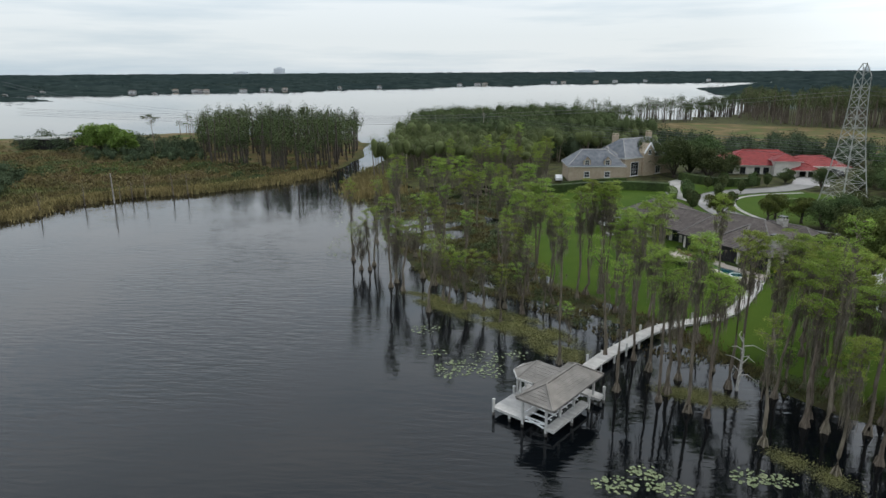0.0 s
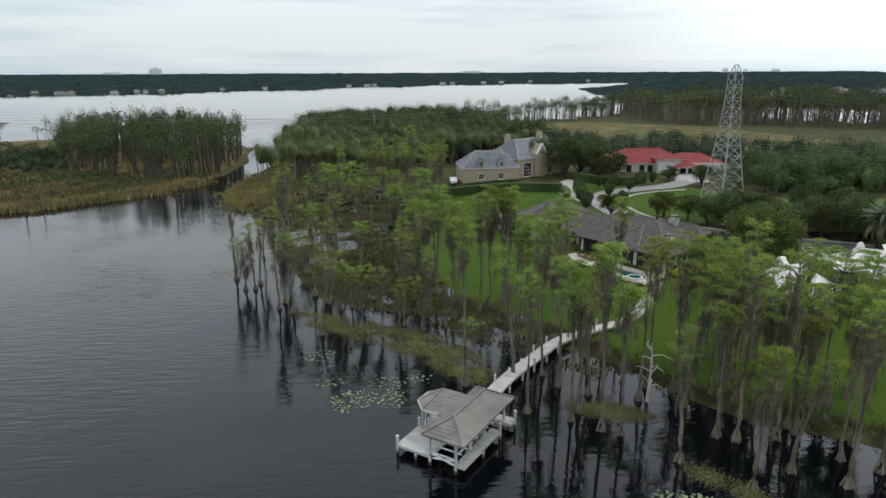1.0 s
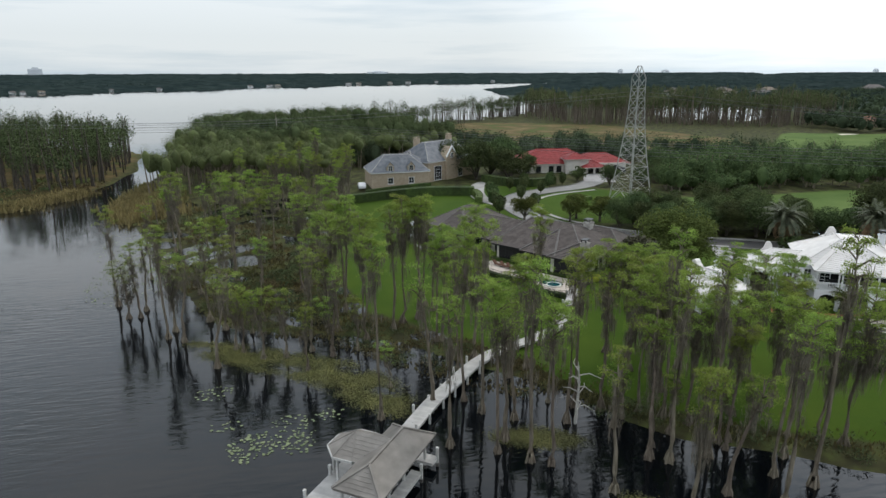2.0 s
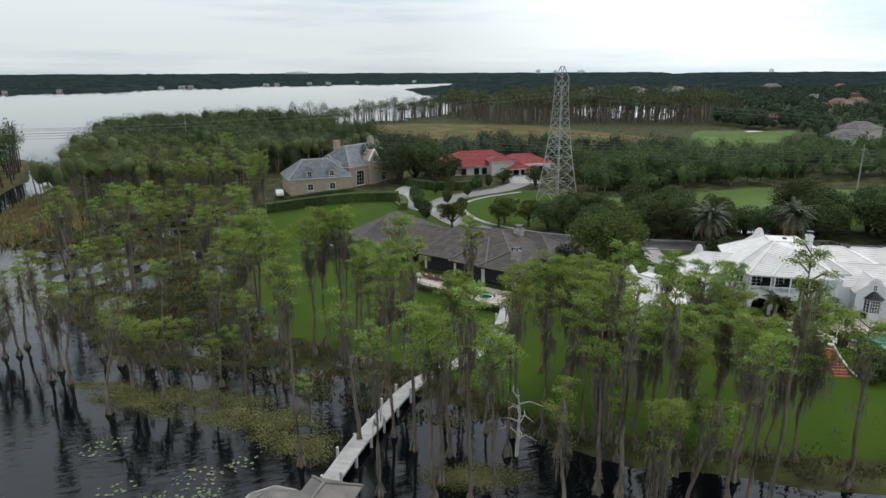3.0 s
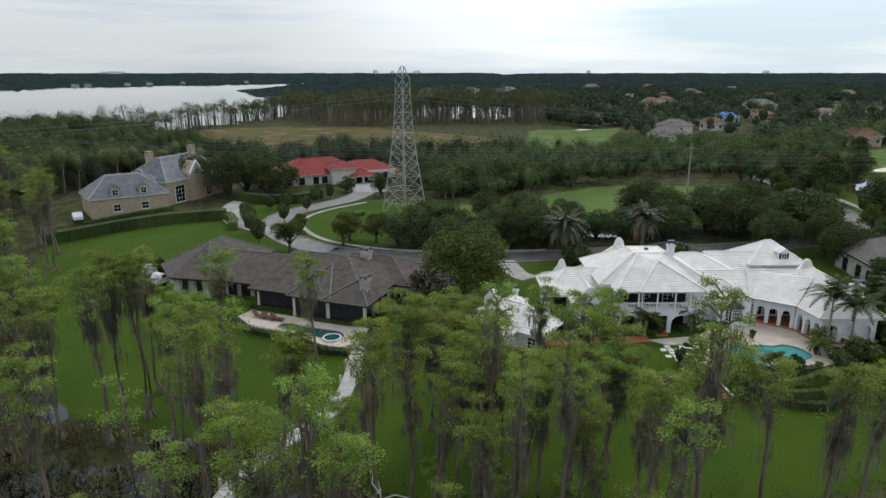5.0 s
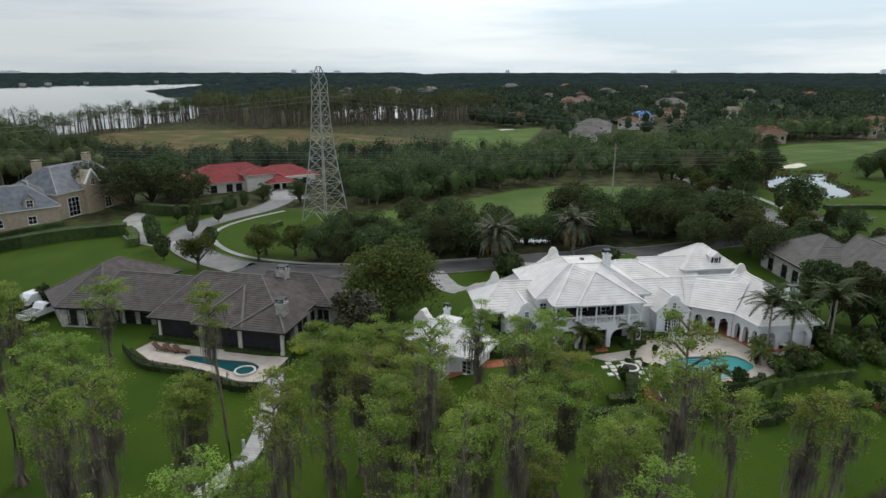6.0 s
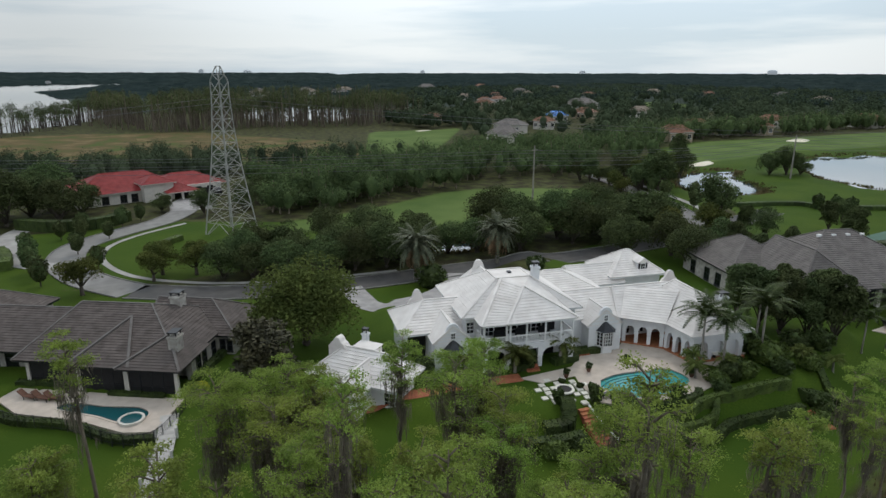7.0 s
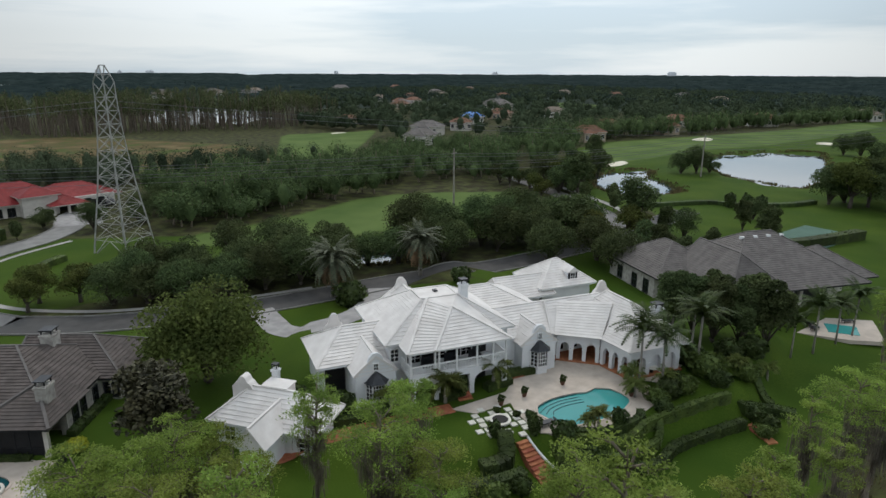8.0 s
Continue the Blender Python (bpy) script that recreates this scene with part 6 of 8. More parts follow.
window(GC, 7.0, -2.4, 4.8, 0.7, 0.8, cols=3, rows=3)
window(GC, 7.0, -2.4, 2.7, 0.9, 1.4, cols=3, rows=3)
window(GC, 3.0, 0.6, 3.0, 1.0, 1.3)
window(GC, 10.0, 0.6, 3.0, 1.0, 1.3)
part("gable", outline_wall(dutch_gable(2.0, 5.9, 7.0, 8.0), 0.9, Matrix.Translation((3.2, 2.5, 0))), R, GC, "curved white gable")
part("dormer", Geo().box(4.9, 7.2, 2.9, 4.4, 5.6, 7.15).box(4.8, 7.3, 2.8, 4.5, 7.15, 7.25), R, GC, "flat-topped white roof block")
chimney(GC, 5.0, 5.0, 4.6, 7.9, 0.55, 0.5, W, M_BRONZE)

# ---- the brown-roofed house ----
BH = thing("brown_roofed_house", "long low house with dark brown tile roofs and a screened porch", "house", pose(41.5, 97.2, 0, 0, 0, -53))
BZ = 2.2
BR, BC = M_BROWN_ROOF, M_CAP
wall_block(BH, -16.5, -0.6, 4.0, 16.0, BZ, 5.2, M_STONE)
wall_block(BH, -0.6, 0.0, 3.2, 16.0, BZ, 5.2, M_STONE, "pale ledge-stone wall")
hip_roof(BH, -16.8, -0.4, 1.2, 16.0, 5.3, 8.7, BR, ends=(0.34, 0.86), cap=BC, fascia=M_BRONZE)
for x0, x1, y in ((-5.4, 0.0, 0.2), (-10.6, -5.4, 0.5), (-16.5, -10.6, 1.2)):
    bayp = part("screened_bay", Geo().box(x0 + 0.35, x1 - 0.35, y + 0.12, y + 0.16, BZ + 0.2, 5.05), M_SCREEN, BH, "dark insect screen")
    part("floor", Geo().box(x0, x1, y, 4.0, BZ - 0.3, BZ + 0.16), M_PAVER, bayp)
    for x in (x0 + 0.17, x1 - 0.17):
        part("column", Geo().box(x - 0.17, x + 0.17, y, y + 0.34, BZ + 0.16, 5.1).box(x - 0.23, x + 0.23, y - 0.06, y + 0.4, BZ + 0.16, BZ + 0.5), M_PALE_WALL, bayp)
    g = Geo()
    for k in range(1, 4):
        x = x0 + 0.35 + (x1 - x0 - 0.7) * k / 4
        g.box(x - 0.03, x + 0.03, y + 0.08, y + 0.14, BZ + 0.2, 5.05)
    g.box(x0 + 0.35, x1 - 0.35, y + 0.076, y + 0.136, BZ + 1.0, BZ + 1.06)
    part("mullion", g, M_BRONZE, bayp)
    g = Geo()
    zr = 7.0 if y < 0.4 else 7.9
    xm = (x0 + x1) / 2
    if y < 1.0:
        run = (zr - 5.3) / (8.6 - 5.3) * 8.0
        slope(g, (x0 - 0.6, y - 0.6, 5.28), (x1 + 0.6, y - 0.6, 5.28), (xm + 0.05, y + run, zr), (xm - 0.05, y + run, zr), 0.38, 0.05)
        slope(g, (x1 + 0.6, y - 0.6, 5.28), (x1 + 0.6, y + run + 2, 5.28), (xm, y + run + 2, zr), (xm, y + run, zr), 0.38, 0.05)
        slope(g, (x0 - 0.6, y + run + 2, 5.28), (x0 - 0.6, y - 0.6, 5.28), (xm, y + run, zr), (xm, y + run + 2, zr), 0.38, 0.05)
        rf = part("porch_roof", g, BR, bayp)
        part("ridge_tiles", Geo().bar((x0 - 0.6, y - 0.6, 5.33), (xm, y + run, zr + 0.05), 0.26).bar((x1 + 0.6, y - 0.6, 5.33), (xm, y + run, zr + 0.05), 0.26), BC, rf)
        part("fascia", Geo().box(x0 - 0.55, x1 + 0.55, y - 0.55, 3.0, 5.1, 5.27), M_BRONZE, rf)
wall_block(BH, -26.0, -16.5, 4.6, 14.5, BZ, 4.9, M_STONE)
hip_roof(BH, -27.0, -13.0, 3.6, 15.2, 5.0, 7.6, BR, ends=(0, 0), cap=BC, fascia=M_BRONZE)
ring = [(-36.4, 6.5), (-31.0, 2.1), (-25.6, 2.8), (-25.6, 18.0), (-36.4, 18.0)]
part("wall", sheet(ring, [], 5.0, 5.0 - BZ, "wall", M_STONE), None, BH, "pale ledge-stone wall")
ev = [Vector((-37.0, 6.2, 5.1)), Vector((-31.1, 1.4, 5.1)), Vector((-25.0, 2.2, 5.1)), Vector((-25.0, 18.6, 5.1)), Vector((-37.0, 18.6, 5.1))]
w0, w1 = Vector((-30.4, 9.6, 8.4)), Vector((-30.4, 12.8, 8.4))
g = Geo()
for a, b, c, d in ((ev[0], ev[1], w0, w0), (ev[1], ev[2], w0, w0), (ev[2], ev[3], w1, w0), (ev[3], ev[4], w1, w1), (ev[4], ev[0], w0, w1)):
    slope(g, a, b, c, d, 0.38, 0.06)
wr = part("roof", g, BR, BH)
g = Geo().bar(w0, w1, 0.2)
for a, b in ((ev[0], w0), (ev[1], w0), (ev[2], w0), (ev[3], w1), (ev[4], w1)):
    g.bar(a, b, 0.2)
part("ridge_tiles", g, BC, wr)
part("fascia", sheet([(p.x, p.y) for p in ev], [], 5.09, 0.2, "fascia", M_BRONZE), None, wr)
wall_block(BH, -3.0, 1.8, 9.5, 17.5, BZ, 5.0, M_STONE)
hip_roof(BH, -8.0, 1.8, 9.5, 17.5, 5.1, 7.7, BR, ends=(0, 1), cap=BC, fascia=M_BRONZE)
chimney(BH, -1.3, 3.0, 5.0, 7.7, 0.95, 1.3, M_STONE, M_BRONZE, "pale stone chimney with dark cap")
chimney(BH, -5.1, 11.2, 5.0, 8.9, 1.2, 1.3, M_STONE, M_BRONZE, "pale stone chimney with dark cap")
for y in (4.6, 6.0, 8.2):
    window(BH, 0.0, y, BZ + 0.9, 0.8, 1.6, "right", cols=1, rows=2, frame_m=M_BRONZE)
for x in (0.5, 1.3):
    window(BH, x, 9.5, BZ + 0.9, 0.5, 1.3, cols=1, rows=2, frame_m=M_BRONZE)
for x in (-25.0, -23.0, -20.8, -18.6):
    window(BH, x, 4.6, BZ + 0.3, 1.3, 2.1, cols=1, rows=2, frame_m=M_BRONZE)
for x in (-29.4, -27.2):
    window(BH, x, 2.1 + (x + 31.0) * 0.13 - 0.03, BZ + 0.6, 1.1, 1.8, cols=2, rows=2, frame_m=M_BRONZE)
for k in range(4):
    part("roof_vent", Geo().box(-24.0 + k * 3.2, -23.5 + k * 3.2, 9.2, 9.6, 7.12, 7.3), M_TRIM, BH, "small white roof vent")

# ---- the grey-tiled house ----
GH = thing("grey_roofed_house", "sprawling single-storey house with grey tile roofs", "house", pose(105.5, 58.2, 0, 0, 0, -40))
GZ0 = 2.3
GRR, GCC = M_GREY_ROOF, M_CAP
wall_block(GH, 1.5, 22, 4.0, 17.6, GZ0, 5.8, M_PALE_WALL)
wall_block(GH, -4.0, 6.0, 10.0, 22.0, GZ0, 5.6, M_STONE)
hip_roof(GH, -4.0, 7.0, 9.0, 22.0, 5.9, 9.4, GRR, axis="y", cap=GCC, fascia=M_BRONZE)
hip_roof(GH, 1.0, 22.5, 0.6, 18.0, 5.9, 11.6, GRR, cap=GCC, fascia=M_BRONZE)
hip_roof(GH, 0.5, 9.0, 0.0, 12.0, 5.8, 10.2, GRR, axis="y", ends=(1, 0), cap=GCC, fascia=M_BRONZE)
hip_roof(GH, 16.0, 26.5, 3.0, 13.0, 5.7, 9.2, GRR, cap=GCC, fascia=M_BRONZE)
wall_block(GH, 20.0, 25.5, 6.5, 14.5, GZ0, 5.7, M_PALE_WALL)
part("lanai", Geo().box(1.2, 19.0, 3.6, 3.98, GZ0 + 0.2, 5.5), M_SCREEN, GH, "dark screened lanai")
for x in (0.8, 5.2, 9.6, 14.0, 18.6):
    part("column", Geo().box(x - 0.25, x + 0.25, 2.4, 2.9, GZ0, 5.8), M_PALE_WALL, GH)
for y in (12.0, 15.0, 19.0):
    window(GH, -4.0, y, GZ0 + 0.7, 1.2, 1.8, "left", cols=2, rows=2, frame_m=M_BRONZE)
for k in range(4):
    part("roof_vent", Geo().box(8.0 + k * 2.2, 8.6 + k * 2.2, 8.2, 8.6, 10.9, 11.2), M_TRIM, GH, "small white roof vent")

# ---- the mansion ----
MN = thing("mansion", "large beige brick mansion with steep slate roofs and tall chimneys", "house", pose(20.0, 184.5, 0, 0, 0, 3))
wall_block(MN, 0.0, 16.0, 0.0, 12.0, 2.2, 6.4, M_BEIGE)
hip_roof(MN, 0.0, 16.0, 0.0, 12.0, 6.5, 10.6, M_SLATE, over=0.4, cap=M_PATH, fascia=M_TRIM, top=(4.5, 11.5, 5.2, 6.8))
for x in (5.2, 11.0):
    d = part("dormer", outline_wall([(-1.0, 6.2), (1.0, 6.2), (1.0, 8.0), (0, 9.2), (-1.0, 8.0)], 2.4, Matrix.Translation((x, 0.1, 0))), M_BEIGE, MN)
    window(MN, x, 0.08, 6.9, 1.1, 1.3, cols=2, rows=2, sill=False)
    part("dormer_roof", Geo().add([(x - 1.2, -0.1, 7.9), (x, -0.1, 9.35), (x + 1.2, -0.1, 7.9), (x - 1.2, 3, 7.9), (x, 3, 9.35), (x + 1.2, 3, 7.9)], [(0, 1, 4, 3), (1, 2, 5, 4)]), M_SLATE, d)
    window(MN, x, 0.0, 3.4, 1.4, 1.5, cols=2, rows=2)
MN2 = thing("mansion_main_block", "tall beige main block of the mansion with slate roof", "house", pose(36.5, 188.5, 0, 0, 0, 36))
wall_block(MN2, 0.0, 20.0, 0.0, 13.0, 2.2, 8.2, M_BEIGE)
hip_roof(MN2, 0.0, 20.0, 0.0, 13.0, 8.3, 13.0, M_SLATE, over=0.4, cap=M_PATH, fascia=M_TRIM, top=(5.0, 17.0, 6.0, 7.4))
part("gable", outline_wall([(-2.2, 2.2), (2.2, 2.2), (2.2, 9.4), (0, 12.2), (-2.2, 9.4)], 3.0, Matrix.Translation((9.2, -0.8, 0))), M_BEIGE, MN2)
part("gable_trim", Geo().bar((6.9, -0.85, 9.3), (9.2, -0.85, 12.3), 0.35).bar((11.5, -0.85, 9.3), (9.2, -0.85, 12.3), 0.35), M_TRIM, MN2)
window(MN2, 9.2, -0.8, 9.0, 1.0, 1.3)
window(MN2, 4.0, 0.0, 3.0, 3.0, 3.9, cols=3, rows=4)
window(MN2, 14.0, 0.0, 3.0, 1.8, 2.2, cols=2, rows=3)
hip_roof(MN2, -6.0, 3.0, 1.0, 11.0, 6.8, 11.2, M_SLATE, over=0.3, cap=M_PATH, fascia=M_TRIM)
wall_block(MN2, -6.0, 0.0, 1.0, 11.0, 2.2, 6.7, M_BEIGE)
chimney(MN2, 5.4, 9.6, 8.0, 14.0, 1.6, 1.2, M_BEIGE, M_BEIGE)
chimney(MN2, 18.0, 8.0, 8.0, 14.3, 1.6, 1.2, M_BEIGE, M_BEIGE)

# ---- the red-roofed house ----
RH = thing("red_roofed_house", "low cream house with a bright red tile roof", "house", pose(67.0, 198.0, 0, 0, 0, -6))
wall_block(RH, 0.0, 34.0, 0.0, 14.0, 2.2, 5.4, M_PALE_WALL)
hip_roof(RH, 0.0, 24.0, 0.0, 14.0, 5.5, 9.3, M_RED_ROOF, over=0.8, fascia=M_PALE_WALL)
hip_roof(RH, 18.0, 35.0, 1.0, 12.0, 5.2, 7.9, M_RED_ROOF, over=0.8, fascia=M_PALE_WALL)
wall_block(RH, 14.0, 21.0, -2.5, 2.0, 2.2, 7.0, M_PALE_WALL)
hip_roof(RH, 14.0, 21.0, -2.5, 5.0, 7.1, 8.9, M_RED_ROOF, over=0.7, fascia=M_PALE_WALL)
hip_roof(RH, 19.0, 26.0, -4.5, 3.0, 4.8, 6.4, M_RED_ROOF, over=0.6, fascia=M_PALE_WALL)
for x in (19.4, 22.4, 25.6):
    part("column", Geo().box(x - 0.25, x + 0.25, -4.4, -3.9, 2.2, 4.7), M_PALE_WALL, RH)
for x in (2.5, 6.0, 10.0, 12.5, 28.0, 31.0):
    window(RH, x, 0.0, 3.0, 1.4, 1.7, cols=2, rows=2, frame_m=M_BRONZE)
# dark panels on the wall, shade of entrance and garage put into their colour
part("entrance", Geo().box(21.2, 25.4, -0.06, 0.0, 2.2, 4.6), M_DARK, RH, "dark panel painted as a shaded entrance")
part("car_port_shade", Geo().box(27.0, 32.5, -0.06, 0.0, 2.2, 4.4), M_DARK, RH, "dark panel painted as a shaded open garage")


# ---- boathouse and boardwalk ----
BT = thing("boathouse", "grey timber boathouse with hipped metal roofs over a boat slip", "boathouse", pose(-0.2, 56.6, 0, 0, 0, -36))
DZ = 0.9


def deck_part(x0, x1, y0, y1, along):
    """A deck frame with each board a piece of its own."""
    d = part("deck", Geo().box(x0 + 0.03, x1 - 0.03, y0 + 0.03, y0 + 0.1, DZ - 0.28, DZ - 0.06).box(x0 + 0.03, x1 - 0.03, y1 - 0.1, y1 - 0.03, DZ - 0.28, DZ - 0.06).box(x0 + 0.03, x0 + 0.1, y0 + 0.1, y1 - 0.1, DZ - 0.28, DZ - 0.06).box(x1 - 0.1, x1 - 0.03, y0 + 0.1, y1 - 0.1, DZ - 0.28, DZ - 0.06), M_POST, BT, "pale weathered deck")
    a, b = (y0, y1) if along == "x" else (x0, x1)
    n = max(1, round((b - a) / 0.28))
    w = (b - a) / n
    me = (Geo().box(x0, x1, 0, w - 0.012, DZ - 0.06, DZ) if along == "x" else Geo().box(0, w - 0.012, y0, y1, DZ - 0.06, DZ)).mesh("plank", M_DECK)
    for i in range(n):
        p = part("plank", me, None, d)
        p.location = (0, a + i * w, 0) if along == "x" else (a + i * w, 0, 0)


deck_part(0.0, 3.6, 0.0, 8.2, "x")
deck_part(6.0, 7.0, 0.0, 6.8, "x")
deck_part(3.6, 7.3, 8.2, 9.4, "y")
for x, y, top in ((0.08, 0.08, 1.75), (0.08, 3.6, 1.75), (3.5, 0.08, 3.4), (6.1, 0.1, 3.4), (3.5, 4.0, 3.4), (3.5, 7.8, 3.4), (6.1, 2.6, 3.4), (6.1, 5.2, 3.4), (6.4, 8.6, 3.4), (6.95, 6.7, 1.7), (7.25, 9.3, 1.8), (3.4, 9.3, 1.8), (0.08, 8.1, 1.7), (6.95, 3.4, 0.85), (2.0, 0.1, 0.85)):
    p = part("post", Geo().box(x - 0.1, x + 0.1, y - 0.1, y + 0.1, 0.3, top).box(x - 0.12, x + 0.12, y - 0.12, y + 0.12, top - 0.08, top + 0.02), M_POST, BT)
    part("pile", Geo().bar((x, y, -1.4), (x, y, 0.32), 0.2, 0.2, 8), M_PILE, p, "dark wet pile")
hip_roof(BT, 3.7, 6.9, -0.4, 8.3, 3.45, 4.72, M_DOCKROOF, axis="y", over=0.45, course=0.36, th=0.03, fascia=M_DOCKROOF)
# pavilion roof, eight-sided towards the lake
oc = Vector((2.0, 4.8, 0))
ring = [oc + Vector((2.35 * math.cos(radians(a)), 2.35 * math.sin(radians(a)), 3.4)) for a in (292.5, 247.5, 202.5, 157.5, 112.5, 67.5)]
pk, pk2 = Vector((2.0, 4.8, 4.75)), Vector((5.3, 4.8, 4.75))
pv = part("pavilion_roof", Geo().bar(pk - Vector((0, 0, 0.1)), pk2 - Vector((0, 0, 0.1)), 0.12), M_DOCKROOF, BT)
for a, b, c, d in [(b, a, pk, pk) for a, b in zip(ring, ring[1:])] + [(ring[0], ring[0] + Vector((2.4, 0, 0)), pk2, pk), (ring[-1] + Vector((2.4, 0, 0)), ring[-1], pk, pk2)]:
    g = Geo()
    slope(g, a, b, c, d, 0.36, 0.03)
    part("roof_panel", g, M_DOCKROOF, pv)
g = Geo()
for r in ring:
    g.bar(r, pk, 0.1)
part("ridge_cap", g, M_DOCKROOF, pv)
g = Geo()
for a, b in zip(ring, ring[1:]):
    g.bar(a - Vector((0, 0, 0.08)), b - Vector((0, 0, 0.08)), 0.2)
part("fascia", g, M_POST, pv)
for r in ring:
    q = oc + (r - oc) * 0.84
    part("post", Geo().bar((q.x, q.y, DZ), (q.x, q.y, 3.35), 0.17), M_POST, BT)
g = Geo()
for x, y0, y1 in ((3.62, 0.3, 7.9), (5.95, 0.3, 6.6)):
    g.bar((x, y0, 2.9), (x, y1, 2.9), 0.12)
    g.bar((x, y0, 1.5), (x, y1, 1.5), 0.09)
for k in range(8):
    g.bar((3.7, 0.4 + k * 1.0, 1.05), (5.9, 0.4 + k * 1.0, 1.05), 0.12)
g.bar((3.8, 0.1, 0.75), (5.9, 0.1, 1.15), 0.12)
g.bar((3.8, 0.1, 1.15), (5.9, 0.1, 0.75), 0.12)
part("lift_frame", g, M_TRIM, BT, "white boat lift frame over the slip")
part("dock_box", Geo().box(2.2, 3.0, 5.6, 6.4, DZ, DZ + 0.8), M_DARK, BT, "dark storage box")

BW = thing("boardwalk", "pale weathered timber boardwalk on piles leading to the lawn", "boardwalk")
BW_LINE = [(6.4, 60.4), (10.1, 65.7), (12.6, 69.2), (15.5, 72.6), (18.9, 76.5), (22.0, 79.0), (24.7, 80.4), (29.0, 82.2), (31.3, 83.4), (34.0, 86.3), (37.0, 90.5), (39.4, 94.6)]
bw = smooth_line([(x, y, max(0.95, zat(x, y) + 0.35)) for x, y in BW_LINE], n=5)
acc = 0.0
for a, b in zip(bw, bw[1:]):
    d = (b - a)
    m = Matrix.Translation(a) @ d.to_track_quat("X", "Z").to_matrix().to_4x4()
    n = max(1, round(d.length / 0.3))
    for i in range(n):
        part("plank", Geo().box(d.length * i / n, d.length * (i + 1) / n - 0.012, -0.8, 0.8, -0.06, 0, m), M_DECK, BW)
    part("stringer", Geo().box(0, d.length, -0.75, -0.65, -0.3, -0.06, m), M_POST, BW)
    part("stringer", Geo().box(0, d.length, 0.65, 0.75, -0.3, -0.06, m), M_POST, BW)
    acc += d.length
    if acc > 2.6:
        acc = 0.0
        for sgn in (-0.86, 0.86):
            q = a + m.to_3x3() @ Vector((0, sgn, 0))
            base = zat(q.x, q.y)
            tall = 0.75 if random.random() < 0.6 else 0.1
            part("post", Geo().bar((q.x, q.y, max(base, -1.2) - 0.2), (q.x, q.y, q.z + tall), 0.2, 0.19, 8), M_POST, BW)

# ---- transmission tower ----
TZ = 2.2
TW = thing("transmission_tower", "tall galvanised steel lattice power pylon", "pylon", pose(79.5, 152.5, TZ, 0, 0, 18))
LEV = [(0, 3.5), (2.8, 3.2), (5.8, 2.85), (8.6, 2.5), (11.2, 2.2), (13.6, 1.95), (15.8, 1.75), (18.0, 1.58), (20.2, 1.42), (22.4, 1.3), (24.6, 1.2), (26.8, 1.12), (29.2, 1.12)]
COR = [(-1, -1), (1, -1), (1, 1), (-1, 1)]
for sx, sy in COR:
    g = Geo().tube([(sx * r, sy * r, z) for z, r in LEV], [0.13 if z < 15 else 0.1 for z, r in LEV], 4)
    part("leg", g, M_STEEL, TW)
for i in range(4):
    (ax, ay), (bx, by) = COR[i], COR[(i + 1) % 4]
    g = Geo()
    for k, ((z0, r0), (z1, r1)) in enumerate(zip(LEV, LEV[1:])):
        if k:
            g.bar((ax * r0, ay * r0, z0), (bx * r0, by * r0, z0), 0.09)
        if k == 0:
            g.bar((ax * r0, ay * r0, z0), ((ax + bx) / 2 * r1, (ay + by) / 2 * r1, z1), 0.11)
            g.bar((bx * r0, by * r0, z0), ((ax + bx) / 2 * r1, (ay + by) / 2 * r1, z1), 0.11)
        else:
            g.bar((ax * r0, ay * r0, z0), (bx * r1, by * r1, z1), 0.075)
            g.bar((bx * r0, by * r0, z0), (ax * r1, ay * r1, z1), 0.075)
    part("lattice_face", g, M_STEEL, TW)
g = Geo()
for sx in (-1, 1):
    p1, p2 = (sx * 1.55, 0, 30.4), (sx * 0.55, 0, 31.9)
    for sy in (-1, 1):
        for a, b in (((sx * 1.12, sy * 1.12, 29.2), p1), ((sx * 1.12, sy * 1.12, 29.2), p2)):
            g.bar(a, b, 0.13)
    g.bar(p1, p2, 0.15)
g.bar((-0.55, 0, 31.9), (0.55, 0, 31.9), 0.15).bar((-1.55, 0, 30.4), (1.55, 0, 30.4), 0.11)
part("peak_frame", g, M_STEEL, TW)

# poles and wires
POLES = [(146.4, 127.4, 13.5), (227, 90, 13), (300, 44.5, 13), (-6.7, 271, 16), (-100.5, 156, 9)]
for x, y, h in POLES:
    o = thing("utility_pole", "slim grey utility pole", "pole", pose(x, y, zat(x, y)), "utility poles")
    part("shaft", Geo().bar((0, 0, -0.5), (0, 0, h), 0.34, 0.22, 8), M_POLE, o)
    if h > 10:
        part("crossarm", Geo().box(-1.1, 1.1, -0.08, 0.08, h - 1.2, h - 1.0), M_POLE, o)
far_w = [(-260, 330), (-6.7, 271), (146.4, 127.4), (227, 90), (300, 44.5), (520, -60)]
for k in range(5):
    g = Geo()
    for (x0, y0), (x1, y1) in zip(far_w, far_w[1:]):
        zt = 13.0 - k * 0.9
        pts = []
        for i in range(13):
            t = i / 12
            pts.append((x0 + (x1 - x0) * t + (k % 2) * 1.2, y0 + (y1 - y0) * t + (k % 2) * 1.2, zt + 2 - 6 * t * (1 - t)))
        g.tube(pts, [0.05] * 13, 3)
    part("wire", g, M_WIRE, tagged(new("power_line"), "thin dark power line strung between poles", "power line", "power lines"))
